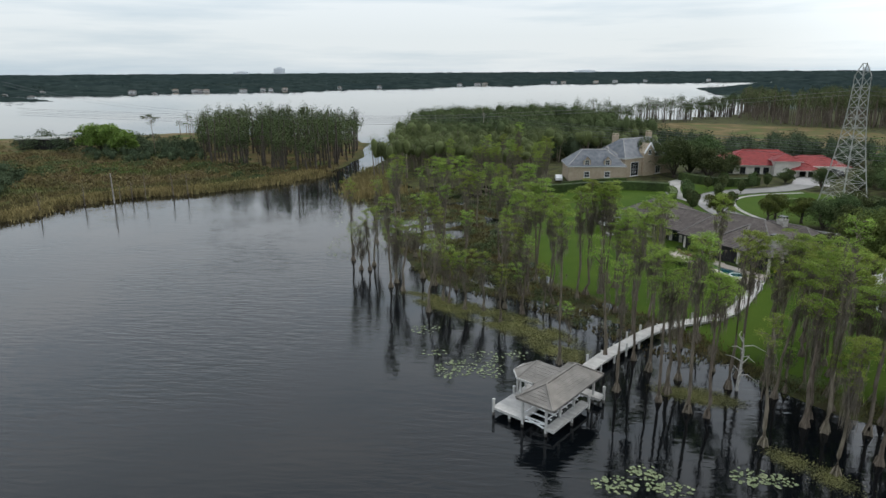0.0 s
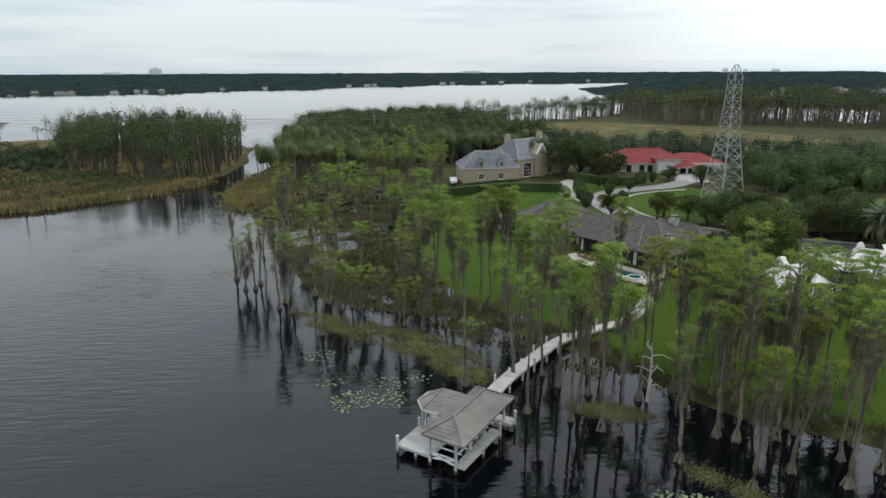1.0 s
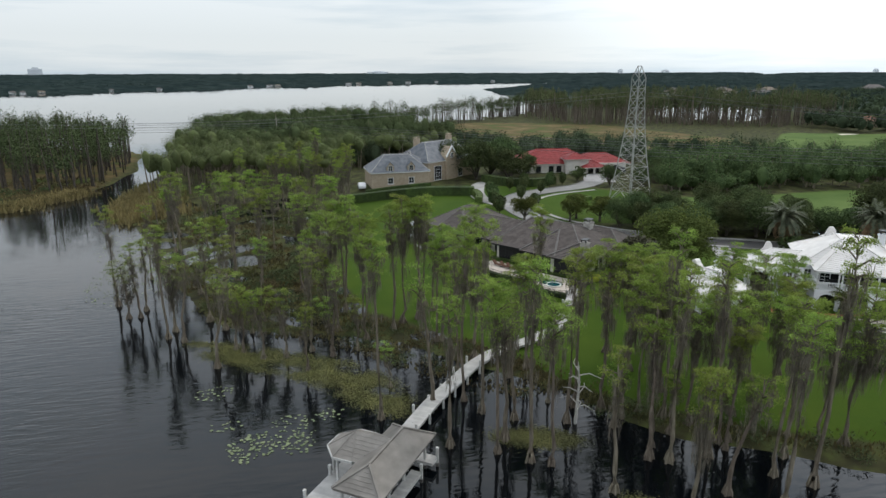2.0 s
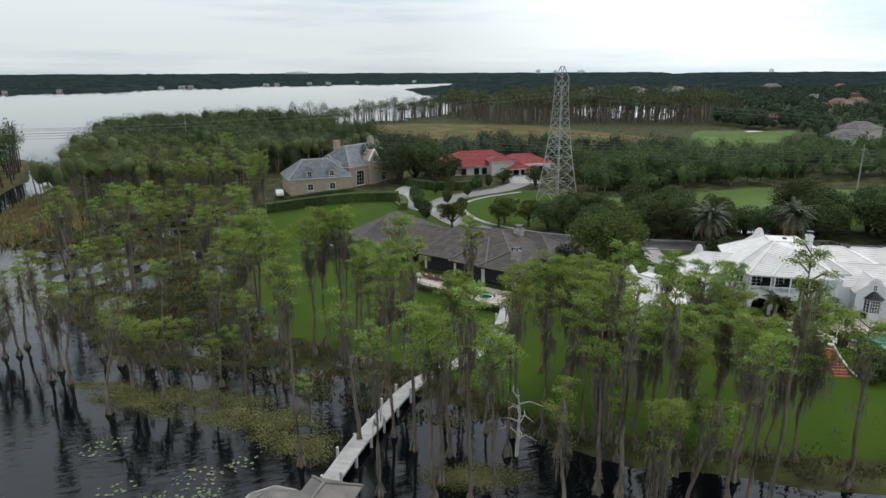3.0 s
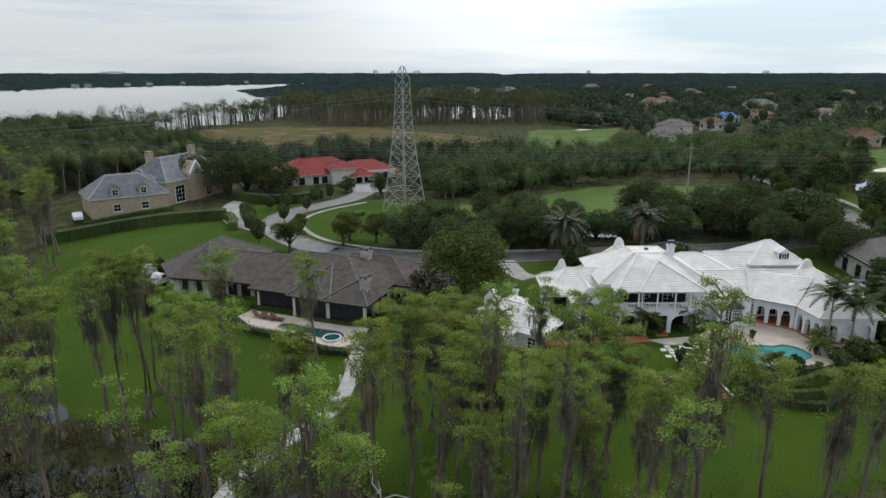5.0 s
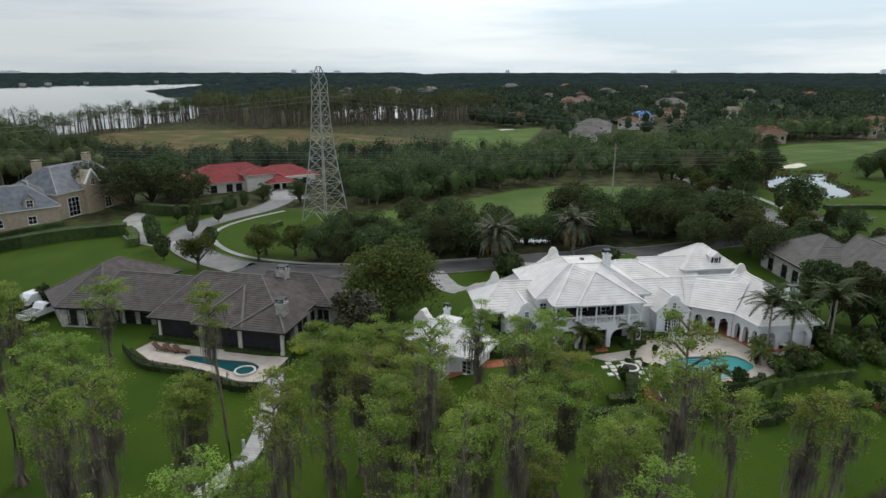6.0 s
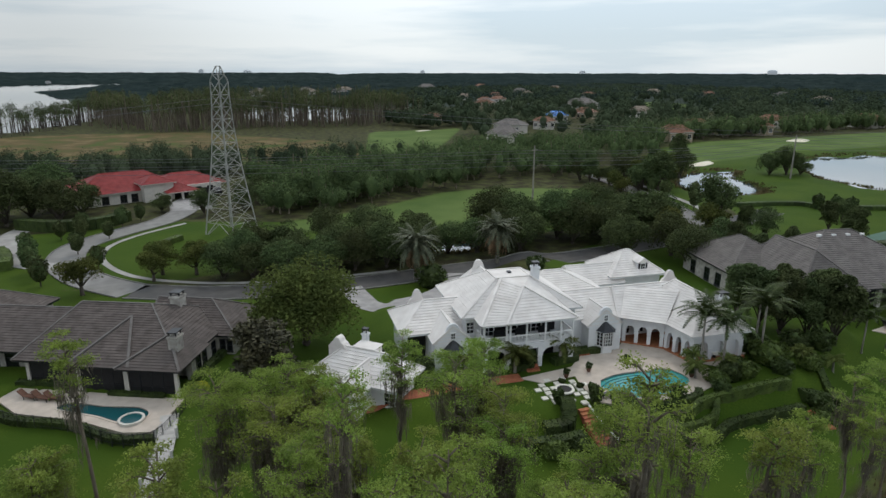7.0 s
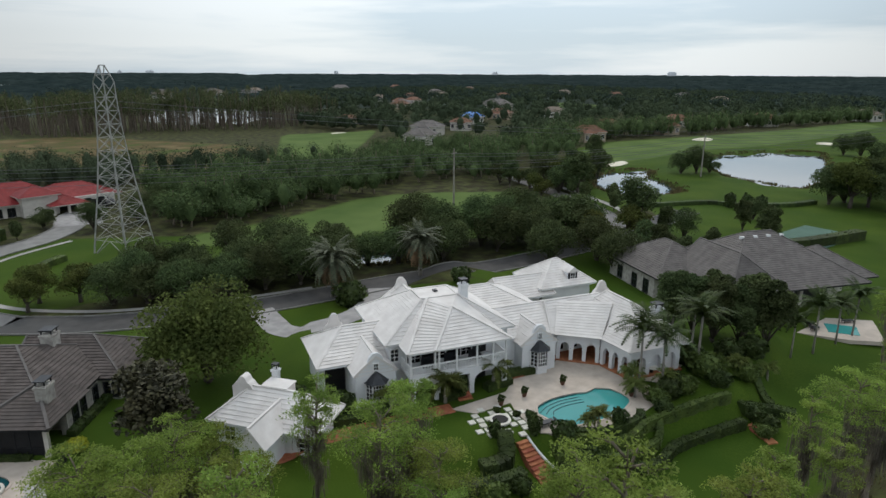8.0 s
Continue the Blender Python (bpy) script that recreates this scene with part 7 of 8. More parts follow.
for z, off in ((27.6, -1.4), (28.4, 1.4)):
    g = Geo()
    for x1, y1 in ((480, -65), (-300, 370)):
        pts = [(79.5 + (x1 - 79.5) * t + off * 0.5, 152.5 + (y1 - 152.5) * t + off, z - 48 * t * (1 - t)) for t in [i / 16 for i in range(17)]]
        g.tube(pts, [0.04] * 17, 3)
    part("wire", g, M_WIRE, tagged(new("power_line"), "thin high-tension cable running from the pylon", "power line", "power lines"))


# ---- terraces and pools ----
def coping(g, loop, z, w=0.22):
    """A closed flat rim of width w along a loop, as one ring."""
    n = len(loop)
    pts, fs = [], []
    for i in range(n):
        (ax, ay), (x, y), (bx, by) = loop[i - 1], loop[i], loop[(i + 1) % n]
        d = Vector((bx - ax, by - ay, 0)).normalized()
        nr = Vector((-d.y, d.x, 0)) * (w / 2)
        c = Vector((x, y, z))
        pts += [c - nr - Vector((0, 0, w / 3)), c - nr + Vector((0, 0, w / 6)), c + nr + Vector((0, 0, w / 6)), c + nr - Vector((0, 0, w / 3))]
        for k in range(4):
            fs.append((i * 4 + k, i * 4 + (k + 1) % 4, ((i + 1) % n) * 4 + (k + 1) % 4, ((i + 1) % n) * 4 + k))
    g.add(pts, fs)


POOL_A = [(70.6, 67.5), (71.6, 67.4), (72.7, 67.1), (74.0, 66.4), (75.2, 65.6), (75.8, 64.9), (76.4, 64.7), (77.2, 64.5), (77.9, 63.2), (77.7, 62.0), (77.2, 61.0), (76.4, 60.6), (75.0, 60.6), (73.6, 60.8), (72.4, 61.3), (71.4, 61.8), (70.2, 62.6), (69.4, 63.3), (69.0, 64.3), (69.1, 65.6), (69.4, 66.8)]
POOL_B = [(p.x, p.y) for p in smooth_line([(32.6, 103.6, 0), (33.6, 101.4, 0), (34.7, 99.2, 0), (35.5, 96.8, 0), (36.8, 95.4, 0), (38.3, 96.2, 0), (38.2, 98, 0), (37, 99.6, 0), (35.9, 101, 0), (34.7, 103, 0), (33.6, 104.2, 0)], True, 3)]
for nm, outer, pool, z, wm, lab in (("pool_terrace", [(65.6, 73.7), (71.4, 71.2), (74.5, 71.9), (78.5, 69.8), (82.6, 70.6), (82.2, 66.2), (80.8, 60.4), (79.4, 58.2), (76.0, 58.9), (73.2, 59.3), (70.9, 60.1), (69.2, 61.4), (67.8, 62.9), (66.8, 65.2), (68.3, 68.2), (69.8, 69.8), (66.3, 71.4)], POOL_A, 3.46, M_POOL, "pale stone terrace round the turquoise swimming pool"),
                                 ("pool_terrace", [(29.4, 109.7), (29.8, 105.5), (33.2, 100), (35.2, 94.7), (37.0, 92.9), (41.8, 96.4), (38.6, 101.0), (35.5, 105.5), (31.6, 110.9)], POOL_B, 2.42, M_POOL_DEEP, "pale stone terrace round a curved dark blue pool")):
    tagged(new(nm, sheet(outer, [pool], z, 0.5, "terrace", M_PAVER)), lab, "terrace", kind="structure")
    sp = thing("swimming_pool", "freeform swimming pool with turquoise water" if z > 3 else "freeform dark blue pool with a round spa", "swimming pool")
    part("water", sheet(pool, [], z - 0.12, 0.02, "pool_water", wm), wm, sp)
    g = Geo()
    coping(g, pool, z + 0.01)
    part("coping", g, M_PAVER, sp)
    if z > 3:
        for k in range(4):
            g = Geo()
            line = smooth_line([(69.6 + 0.22 * k, 67.3 - 0.55 * k, z - 0.115), (71.4 - 0.1 * k, 67.2 - 0.45 * k, z - 0.115), (73.2 - 0.2 * k, 66.6 - 0.42 * k, z - 0.115), (75.0 - 0.3 * k, 65.5 - 0.4 * k, z - 0.115)], n=5)
            for a, b in zip(line, line[1:]):
                g.bar(a, b, 0.07)
            part("step_edge", g, M_POOL_DEEP, sp, "dark tiled edge of a pool step")
    else:
        g = Geo()
        for r, zz in ((1.05, z + 0.2), (1.05, z + 0.08)):
            coping(g, [(36.6 + r * math.cos(i * 0.3927), 96.2 + r * math.sin(i * 0.3927)) for i in range(16)], zz, 0.22)
        part("spa_ring", g, M_STEPSTONE, sp, "raised white spa rim")
        part("spa_water", sheet([(36.6 + 1.0 * math.cos(i * 0.3927), 96.2 + 1.0 * math.sin(i * 0.3927)) for i in range(16)], [], z + 0.18, 0.3, "spa_water", M_POOL_DEEP), M_POOL_DEEP, sp)
# stepping stones round the fire pit
um, vm = Vector((0.839, -0.545, 0)), Vector((0.545, 0.839, 0))
fp = Vector((66.3, 68.9, 0))
for i in range(-3, 4):
    for j in range(-3, 4):
        q = fp + um * (i * 0.82 + 0.1 * (j % 2)) + vm * (j * 0.82)
        if 1.0 < math.hypot(i * 0.82, j * 0.82) < 2.75 and (i + j) % 2 == 0 or (abs(i) == 2 and abs(j) <= 1):
            s = new("stepping_stone", Geo().box(-0.3, 0.3, -0.3, 0.3, -0.1, 0.05).mesh("stepping_stone", M_STEPSTONE))
            s.matrix_world = pose(q.x, q.y, zat(q.x, q.y) + 0.06, 0, 0, -33)
            tagged(s, "square pale stone set in the lawn", "paving stone", "stepping stones")
o = thing("fire_pit", "round white-rimmed fire pit with a dark basin", "fire pit", pose(fp.x, fp.y, zat(fp.x, fp.y)))
g = Geo()
coping(g, [(0.85 * math.cos(i * 0.3927), 0.85 * math.sin(i * 0.3927)) for i in range(16)], 0.3, 0.26)
part("rim", g, M_STEPSTONE, o)
part("basin", Geo().bar((0, 0, 0.02), (0, 0, 0.34), 1.1, 1.1, 16), M_DARK, o)
# brick garden stairs with a curved white kerb
st = thing("garden_stairs", "red brick garden stairs with one curved white side wall", "stairs")
n = 10
top, bot = Vector((65.0, 66.1, 3.35)), Vector((63.5, 62.7, 1.55))
ax = (bot - top).normalized()
ax.z = 0
ax.normalize()
sd = Vector((-ax.y, ax.x, 0))
for k in range(n):
    c = top.lerp(bot, (k + 0.5) / n)
    m = Matrix.Translation((c.x, c.y, 0)) @ Matrix.Rotation(math.atan2(ax.y, ax.x), 4, "Z")
    w = 0.55 + 0.03 * k
    part("step", Geo().box(-0.2, 0.2, -w, w, c.z - 0.9, c.z, m), M_BRICK, st)
kerb = [top.lerp(bot, k / n) + sd * (0.66 + 0.75 * (k / n) ** 2.4) + Vector((0, 0, 0.1)) for k in range(n + 1)]
part("side_wall", Geo().tube(kerb, [0.11] * (n + 1), 6), M_TRIM, st)


# ---- hedges, shrubs, palms ----
def hedge(line, width, height, label, material=None, zs=None, dens=48, seed=0):
    """A clipped hedge along a line: a solid core under a skin of leaf sprays."""
    rng = np.random.default_rng(seed + len(line))
    pts = smooth_line([(x, y, 0) for x, y in line], n=5)
    o = thing("hedge", label, "hedge")
    core = Geo()
    cs = []
    for a, b in zip(pts, pts[1:]):
        za = zat(a.x, a.y) if zs is None else max(zs, zat(a.x, a.y) - 0.1)
        zb = zat(b.x, b.y) if zs is None else max(zs, zat(b.x, b.y) - 0.1)
        d = b - a
        if d.length < 1e-4:
            continue
        nr = Vector((-d.y, d.x, 0)).normalized() * (width / 2)
        c = [a - nr, b - nr, b + nr, a + nr]
        z = [za, zb, zb, za]
        core.add([(p.x, p.y, q - (0.3 if zs is None else 1.0)) for p, q in zip(c, z)] + [(p.x * 1.0, p.y, q + height - 0.05) for p, q in zip(c, z)], [(4, 5, 6, 7), (0, 1, 5, 4), (2, 3, 7, 6), (1, 2, 6, 5), (3, 0, 4, 7)])
        m = int(dens * d.length * (width + 2 * height))
        t, u = rng.uniform(0, 1, m), rng.uniform(-1, 1, m) * (width / 2 + height)
        lat = np.clip(u, -width / 2, width / 2)
        hz = height - np.maximum(0, np.abs(u) - width / 2)
        q = np.array(a)[None] + np.array(d)[None] * t[:, None] + np.array(nr)[None] * (lat / (width / 2))[:, None]
        q[:, 2] = za + (zb - za) * t + hz
        cs.append(q + rng.normal(0, 0.05, q.shape))
    cs = np.vstack(cs)
    v, f = leaf_quads(cs, rng.uniform(0.07, 0.16, len(cs)), rng)
    part("core", core, material or M_HEDGE, o)
    part("leaves", mesh_from("leaves", v, f, material or M_HEDGE), None, o)
    return o


def shrub_meshes(seed, r, h, n, material):
    rng = np.random.default_rng(seed)
    q = rng.normal(size=(n, 3))
    q /= np.linalg.norm(q, axis=1)[:, None]
    q = q * (rng.uniform(0.85, 1.08, (n, 1)) + 0.1 * np.sin(q * 5).sum(1)[:, None])
    q = q * np.array([r, r, h / 2]) + np.array([0, 0, h / 2])
    q[:, 2] = np.maximum(q[:, 2], 0.02)
    v, f = leaf_quads(q, rng.uniform(0.12, 0.3, n), rng)
    core = Geo()
    core.tube([(0, 0, -0.2), (0, 0, h * 0.15), (0, 0, h * 0.5), (0, 0, h * 0.85), (0, 0, h * 0.93)], [r * 0.4, r * 0.7, r * 0.85, r * 0.5, 0.05], 8)
    return core.mesh("core", material, True), mesh_from("leaves", v, f, material)


SHRUB = [shrub_meshes(51, 1.0, 1.7, 520, M_HEDGE), shrub_meshes(52, 0.8, 2.6, 620, M_HEDGE), shrub_meshes(53, 1.3, 1.5, 560, M_HEDGE_LIGHT), shrub_meshes(54, 0.55, 0.9, 260, M_HEDGE)]
TREE_SHRUB = shrub_meshes(55, 1.15, 3.2, 800, M_LEAF_OAK)
YEL = shrub_meshes(56, 1.0, 1.0, 420, M_YELLOW)


def shrub(x, y, s=1.0, k=0, label="clipped round green shrub", z=None):
    return put_tree("shrub", SHRUB[k], ("core", "leaves"), x, y, zat(x, y) if z is None else z, s, random.uniform(0, 6), label, "shrub", "garden shrubs")


def topiary(x, y, s=1.0):
    o = put_tree("clipped_tree", TREE_SHRUB, ("core", "leaves"), x, y, zat(x, y) + 1.0 * s, s, random.uniform(0, 6), "dark egg-shaped clipped tree lining the drive", "tree", "clipped drive trees")
    part("trunk", Geo().bar((0, 0, -1.3), (0, 0, 0.6), 0.16, 0.12, 6), M_BARK_DARK, o)


for x, y in [(54.8, 170.8), (59.9, 174), (61.2, 165), (53.2, 157.6), (46, 158), (44, 148), (43.3, 143.5), (71.5, 175.3), (66.8, 172.8), (52.5, 146.5), (47.5, 165), (57.5, 167.8), (44.4, 152)]:
    topiary(x, y, random.uniform(0.85, 1.15))
for x, y in [(176.5, 110.5), (169.5, 104), (171.5, 97.5), (180.5, 116.5), (163, 94)]:
    topiary(x, y, random.uniform(1.0, 1.4))
hedge([(10, 173), (22, 171.5), (34, 169.5), (44, 167)], 2.2, 2.2, "tall dark clipped hedge across the mansion's lawn", dens=12)
hedge([(44, 167), (43.6, 161), (42, 156)], 1.6, 1.6, "clipped hedge beside the road", M_HEDGE_LIGHT, dens=14)
hedge([(52, 186), (57, 178), (64, 175.5), (70, 178)], 2.0, 2.2, "dark clipped hedge round the mansion's forecourt", dens=12)
hedge([(18, 182.2), (26, 182.4), (36, 183)], 1.2, 0.9, "low hedge along the mansion wall", dens=14)
hedge([(62, 148.5), (66, 152.5), (70, 154.5)], 1.4, 1.0, "low clipped hedge on the verge", M_HEDGE_LIGHT, dens=14)
T1 = [(67.6, 63.4), (68.3, 62.3), (69.1, 60.9), (71.0, 59.7), (73.5, 58.8), (74.6, 59.2)]
T2 = [(65.9, 63.6), (67.4, 62.5), (68.3, 61.3), (69.0, 59.9), (71.0, 58.7), (73.4, 58.0), (78.1, 55.8), (83.0, 53.3)]
T3 = [(65.5, 63.0), (67.0, 61.9), (67.9, 60.5), (68.8, 58.7), (71.3, 57.4), (73.4, 57.0), (74.4, 57.5)]
T4 = [(65.0, 62.4), (66.6, 60.9), (67.4, 59.4), (68.6, 57.8), (70.8, 56.2), (74.1, 55.7), (78.4, 53.6), (82.0, 51.6)]
hedge(T1, 0.65, 0.85, "low clipped hedge edging the pool terrace", zs=3.2)
hedge(T2, 0.6, 0.85, "clipped hedge on the curved garden tier", M_HEDGE_LIGHT, zs=2.55)
hedge(T3, 0.6, 0.85, "clipped hedge on the lower garden tier", M_HEDGE_LIGHT, zs=1.95)
hedge(T4, 0.75, 0.95, "dark clipped hedge at the foot of the garden tiers", zs=1.15)
hedge([(83.4, 52.2), (86.3, 50.2), (87.0, 47.8)], 1.0, 0.9, "clipped hedge along the garden steps")
hedge([(91.9, 56.4), (89.7, 53.2), (87.4, 50.0)], 0.8, 0.8, "clipped hedge across the side lawn")
for z0, line in ((2.5, T2), (1.9, T3)):
    g = Geo()
    wl_pts = smooth_line([(x + 0.25, y + 0.38, 0) for x, y in line[2:6]], n=5)
    for p, q in zip(wl_pts, wl_pts[1:]):
        g.bar((p.x, p.y, z0 + 0.2), (q.x, q.y, z0 + 0.2), 0.3)
    part("coping", g, M_STONE, thing("retaining_wall", "low grey stone retaining wall between hedge tiers", "garden wall"))
gs = thing("brick_steps", "short flight of red brick garden steps between hedges", "stairs")
for k in range(4):
    c = Vector((83.0, 51.4, 0)).lerp(Vector((81.4, 49.2, 0)), k / 3)
    z = zat(c.x, c.y)
    part("step", Geo().box(-0.44, 0.44, -0.5, 0.5, z - 0.4, z + 0.1, Matrix.Translation((c.x, c.y, 0)) @ Matrix.Rotation(math.atan2(-4.2, -3.9), 4, "Z")), M_BRICK, gs)
hedge([(64.0, 67.2), (62.6, 66.2), (60.6, 67.4)], 1.2, 1.1, "dark clipped hedge beside the brick stairs")
hedge([(62.4, 64.4), (60.2, 65.6), (57.8, 67.4)], 1.0, 1.0, "dark clipped hedge below the lawn")
hedge([(28.6, 109.2), (29.0, 105), (32.5, 99.4), (34.4, 94.2), (36.6, 92.0)], 0.7, 0.7, "low hedge edging the pool terrace", zs=1.9)
hedge([(31.8, 112.0), (36.2, 105.8)], 0.7, 0.5, "low hedge along the screened porch", zs=2.3)
hedge([(37.2, 102.8), (40.6, 98.2)], 0.6, 0.5, "low hedge along the screened porch", zs=2.3)
hedge([(44, 98.6), (47, 100.8), (50, 103)], 0.8, 0.7, "dark hedge along the stone wall", zs=2.2)
hedge([(57.4, 80.8), (59.0, 79.4), (62.0, 77.6)], 1.0, 0.8, "dark clipped hedge along the brick path", zs=3.0)
hedge([(73.6, 73.0), (77.0, 70.8)], 1.0, 0.8, "clipped green hedge under the bay window", zs=3.35)
hedge([(60.4, 79.4), (62.6, 78.0)], 1.0, 0.9, "clipped hedge under the bay window", zs=3.3)
hedge([(66.4, 75.4), (68.6, 74.2)], 1.0, 0.8, "dark planting below the porch", zs=3.3)
hedge([(70.6, 73.0), (73.4, 71.8)], 1.0, 0.8, "dark planting below the porch", zs=3.3)
hedge([(173, 88), (184, 78.5), (185, 72), (192, 62), (200, 57)], 1.6, 1.0, "dark hedge line along the golf course", dens=8)
hedge([(143, 62), (152, 54), (166, 46)], 2.0, 1.8, "tall dark hedge behind the garden", dens=8)
for x, y, s, k in [(67.2, 63.2, 1.0, 0), (66.4, 65.6, 0.7, 1), (64.0, 68.1, 0.6, 1), (66.9, 61.2, 1.0, 0), (67.6, 70.0, 0.55, 3), (68.4, 67.0, 0.8, 3), (68.0, 68.2, 0.6, 3), (78.3, 70.9, 0.8, 1),
                   (81.8, 58.2, 1.0, 0), (86.6, 56.4, 1.5, 2), (92.0, 55.2, 1.3, 0), (94.2, 53.2, 1.4, 0), (90, 59, 1.1, 0), (88, 52.6, 1.0, 2), (59.4, 80.6, 0.9, 1), (58.2, 82.4, 1.1, 0),
                   (57.0, 84.6, 1.2, 1), (62.8, 79.4, 0.8, 1), (68.2, 74.4, 0.9, 1), (72.6, 72.6, 0.9, 1), (91.5, 82.3, 1.5, 0), (65.2, 61.0, 0.7, 0), (71.4, 60.0, 0.8, 1), (24.5, 134, 1.1, 1), (22, 138, 1.0, 0), (20.8, 130.5, 1.0, 1), (82, 101, 2.0, 0), (97, 93, 1.4, 0),
                   (79.6, 58.0, 1.1, 0), (81.6, 57.2, 1.0, 2), (78.0, 58.6, 0.9, 2), (88.2, 58.2, 1.3, 0), (89.6, 60.6, 1.2, 1), (84.8, 54.6, 1.0, 0), (91.0, 61.6, 1.2, 0), (61.0, 63.8, 0.8, 0), (59.0, 65.2, 0.9, 2), (84.0, 51.2, 0.9, 0), (82.0, 49.8, 0.7, 2), (83.6, 49.6, 0.8, 0), (76.4, 57.6, 0.8, 0), (59.8, 82.0, 1.0, 0), (56.0, 83.0, 1.0, 2), (54.4, 84.4, 0.9, 0)]:
    shrub(x, y, s, k, ("clipped round green shrub", "dark conical clipped shrub", "pale green spreading shrub", "small clipped box ball")[k])
o = put_tree("shrub", YEL, ("core", "leaves"), 43.3, 96.4, zat(43.3, 96.4), 0.9, 0, "bright yellow-green low shrub beside the house", "shrub", "garden shrubs")


def frond(rng, length, droop, width, n=16):
    """Points and faces of one feathered palm frond growing along +x: a midrib with narrow leaflets to both sides."""
    v, f = [], []

    def spine(t):
        return length * t * (1 - 0.18 * droop * t), length * (0.45 * t - droop * t * t)

    for i in range(n):
        t0, t1 = i / n, (i + 1) / n
        (x0, z0), (x1, z1) = spine(t0), spine(t1)
        k = len(v)
        v += [(x0, -0.03, z0), (x1, -0.03, z1), (x1, 0.03, z1), (x0, 0.03, z0)]
        f.append((k, k + 1, k + 2, k + 3))
        w = width * math.sin(math.pi * min(1, 0.18 + t0 * 0.8)) + 0.08
        for s in (-1, 1):
            k = len(v)
            d = rng.normal(0, 0.05)
            v += [(x0, 0, z0), (x0 + (x1 - x0) * 0.8, 0, z1), (x0 + w * 0.55, s * w, z0 - w * 0.5 + d), (x0 + w * 0.45, s * w * 0.98, z0 - w * 0.55 + d)]
            f.append((k, k + 1, k + 2, k + 3))
    return np.array(v), np.array(f)


def palm_meshes(seed, trunk_h, fronds, length, width, dry=0, lo=-0.5, lift=0.35, leaf=None, girth=0.16):
    rng = np.random.default_rng(seed)
    g = Geo()
    g.tube([(0, 0, -0.3), (0.05, 0, trunk_h * 0.4), (0.1, 0.05, trunk_h)], [girth, girth * 0.75, girth * 0.65], 8)
    green, brown = [], []
    for i in range(fronds + dry):
        v, f = frond(rng, length * rng.uniform(0.8, 1.1), rng.uniform(0.55, 1.1), width)
        el = rng.uniform(lo, 1.0) if i < fronds else rng.uniform(-1.3, -0.6)
        q = Euler((0, -el, 2.4 * i + rng.normal(0, 0.2))).to_matrix()
        v = v @ np.array(q).T + np.array([0.1, 0.05, trunk_h + lift * 0.3])
        (green if i < fronds else brown).append((v, f))
    v, f = join_arrays(green)
    out = [g.mesh("trunk", M_POLE, True), mesh_from("fronds", v, f, leaf or M_LEAF_LIGHT)]
    if brown:
        v, f = join_arrays(brown)
        out.append(mesh_from("dry_fronds", v, f, M_FROND_DRY))
    return out


QUEEN = [palm_meshes(61, 6.2, 22, 3.6, 0.46, lo=0.0, leaf=M_HEDGE), palm_meshes(62, 5.4, 21, 3.3, 0.44, lo=0.0, leaf=M_HEDGE)]
DATE = palm_meshes(63, 4.2, 66, 3.4, 0.4, 46, lo=-0.7, leaf=M_FROND, girth=0.3)
PYGMY = palm_meshes(64, 1.3, 20, 1.5, 0.3, lo=-0.2)
for i, (x, y, s) in enumerate([(79.4, 60.9, 1.0), (80.6, 59.0, 1.0), (86.8, 57.2, 1.0), (87.6, 60.4, 0.95), (89.5, 58.6, 0.9)]):
    put_tree("queen_palm", QUEEN[i % 2], ("trunk", "fronds"), x, y, zat(x, y), s, i * 1.3, "slender palm with drooping green fronds by the terrace", "palm", "terrace palms")
for i, (x, y, s) in enumerate([(104, 48, 0.95), (109, 46, 0.9), (112, 44.5, 0.9), (101, 50, 0.8)]):
    put_tree("queen_palm", QUEEN[i % 2], ("trunk", "fronds"), x, y, zat(x, y), s, i * 1.9, "slender palm in the garden of the grey-roofed house", "palm", "garden palms")
for i, (x, y, s) in enumerate([(82.8, 105.2, 1.3), (97.9, 101.2, 1.3)]):
    put_tree("date_palm", DATE, ("trunk", "fronds", "dry_fronds"), x, y, zat(x, y), s, i * 1.1, "stout date palm with a round head and brown dry fronds", "palm", "date palms")
for i, (x, y, s) in enumerate([(70.3, 61.4, 1.0), (69.6, 62.0, 0.7), (77.6, 60.6, 1.0), (79.8, 61.8, 1.1), (81.2, 58.9, 1.0), (66.4, 74.9, 1.5), (71.6, 72.8, 1.5), (62.0, 77.8, 1.3), (88.5, 53.5, 1.0), (92.5, 51.2, 1.0)]):
    put_tree("pygmy_palm", PYGMY, ("trunk", "fronds"), x, y, zat(x, y), s, i * 0.9, "small feathery palm planted by the terrace", "palm", "small garden palms")
for x, y in ((71.6, 69.3), (75.9, 67.3), (77.6, 61.0), (68.9, 70.3)):
    o = thing("plant_pot", "dark terracotta pot with a clipped green plant", "plant pot", pose(x, y, 3.46), "terrace pots")
    part("pot", Geo().tube([(0, 0, 0), (0, 0, 0.35), (0, 0, 0.45)], [0.16, 0.26, 0.28], 10), M_TERRA, o)
    part("plant", shrub_meshes(58, 0.26, 0.6, 90, M_HEDGE)[1], None, o).location = (0, 0, 0.38)


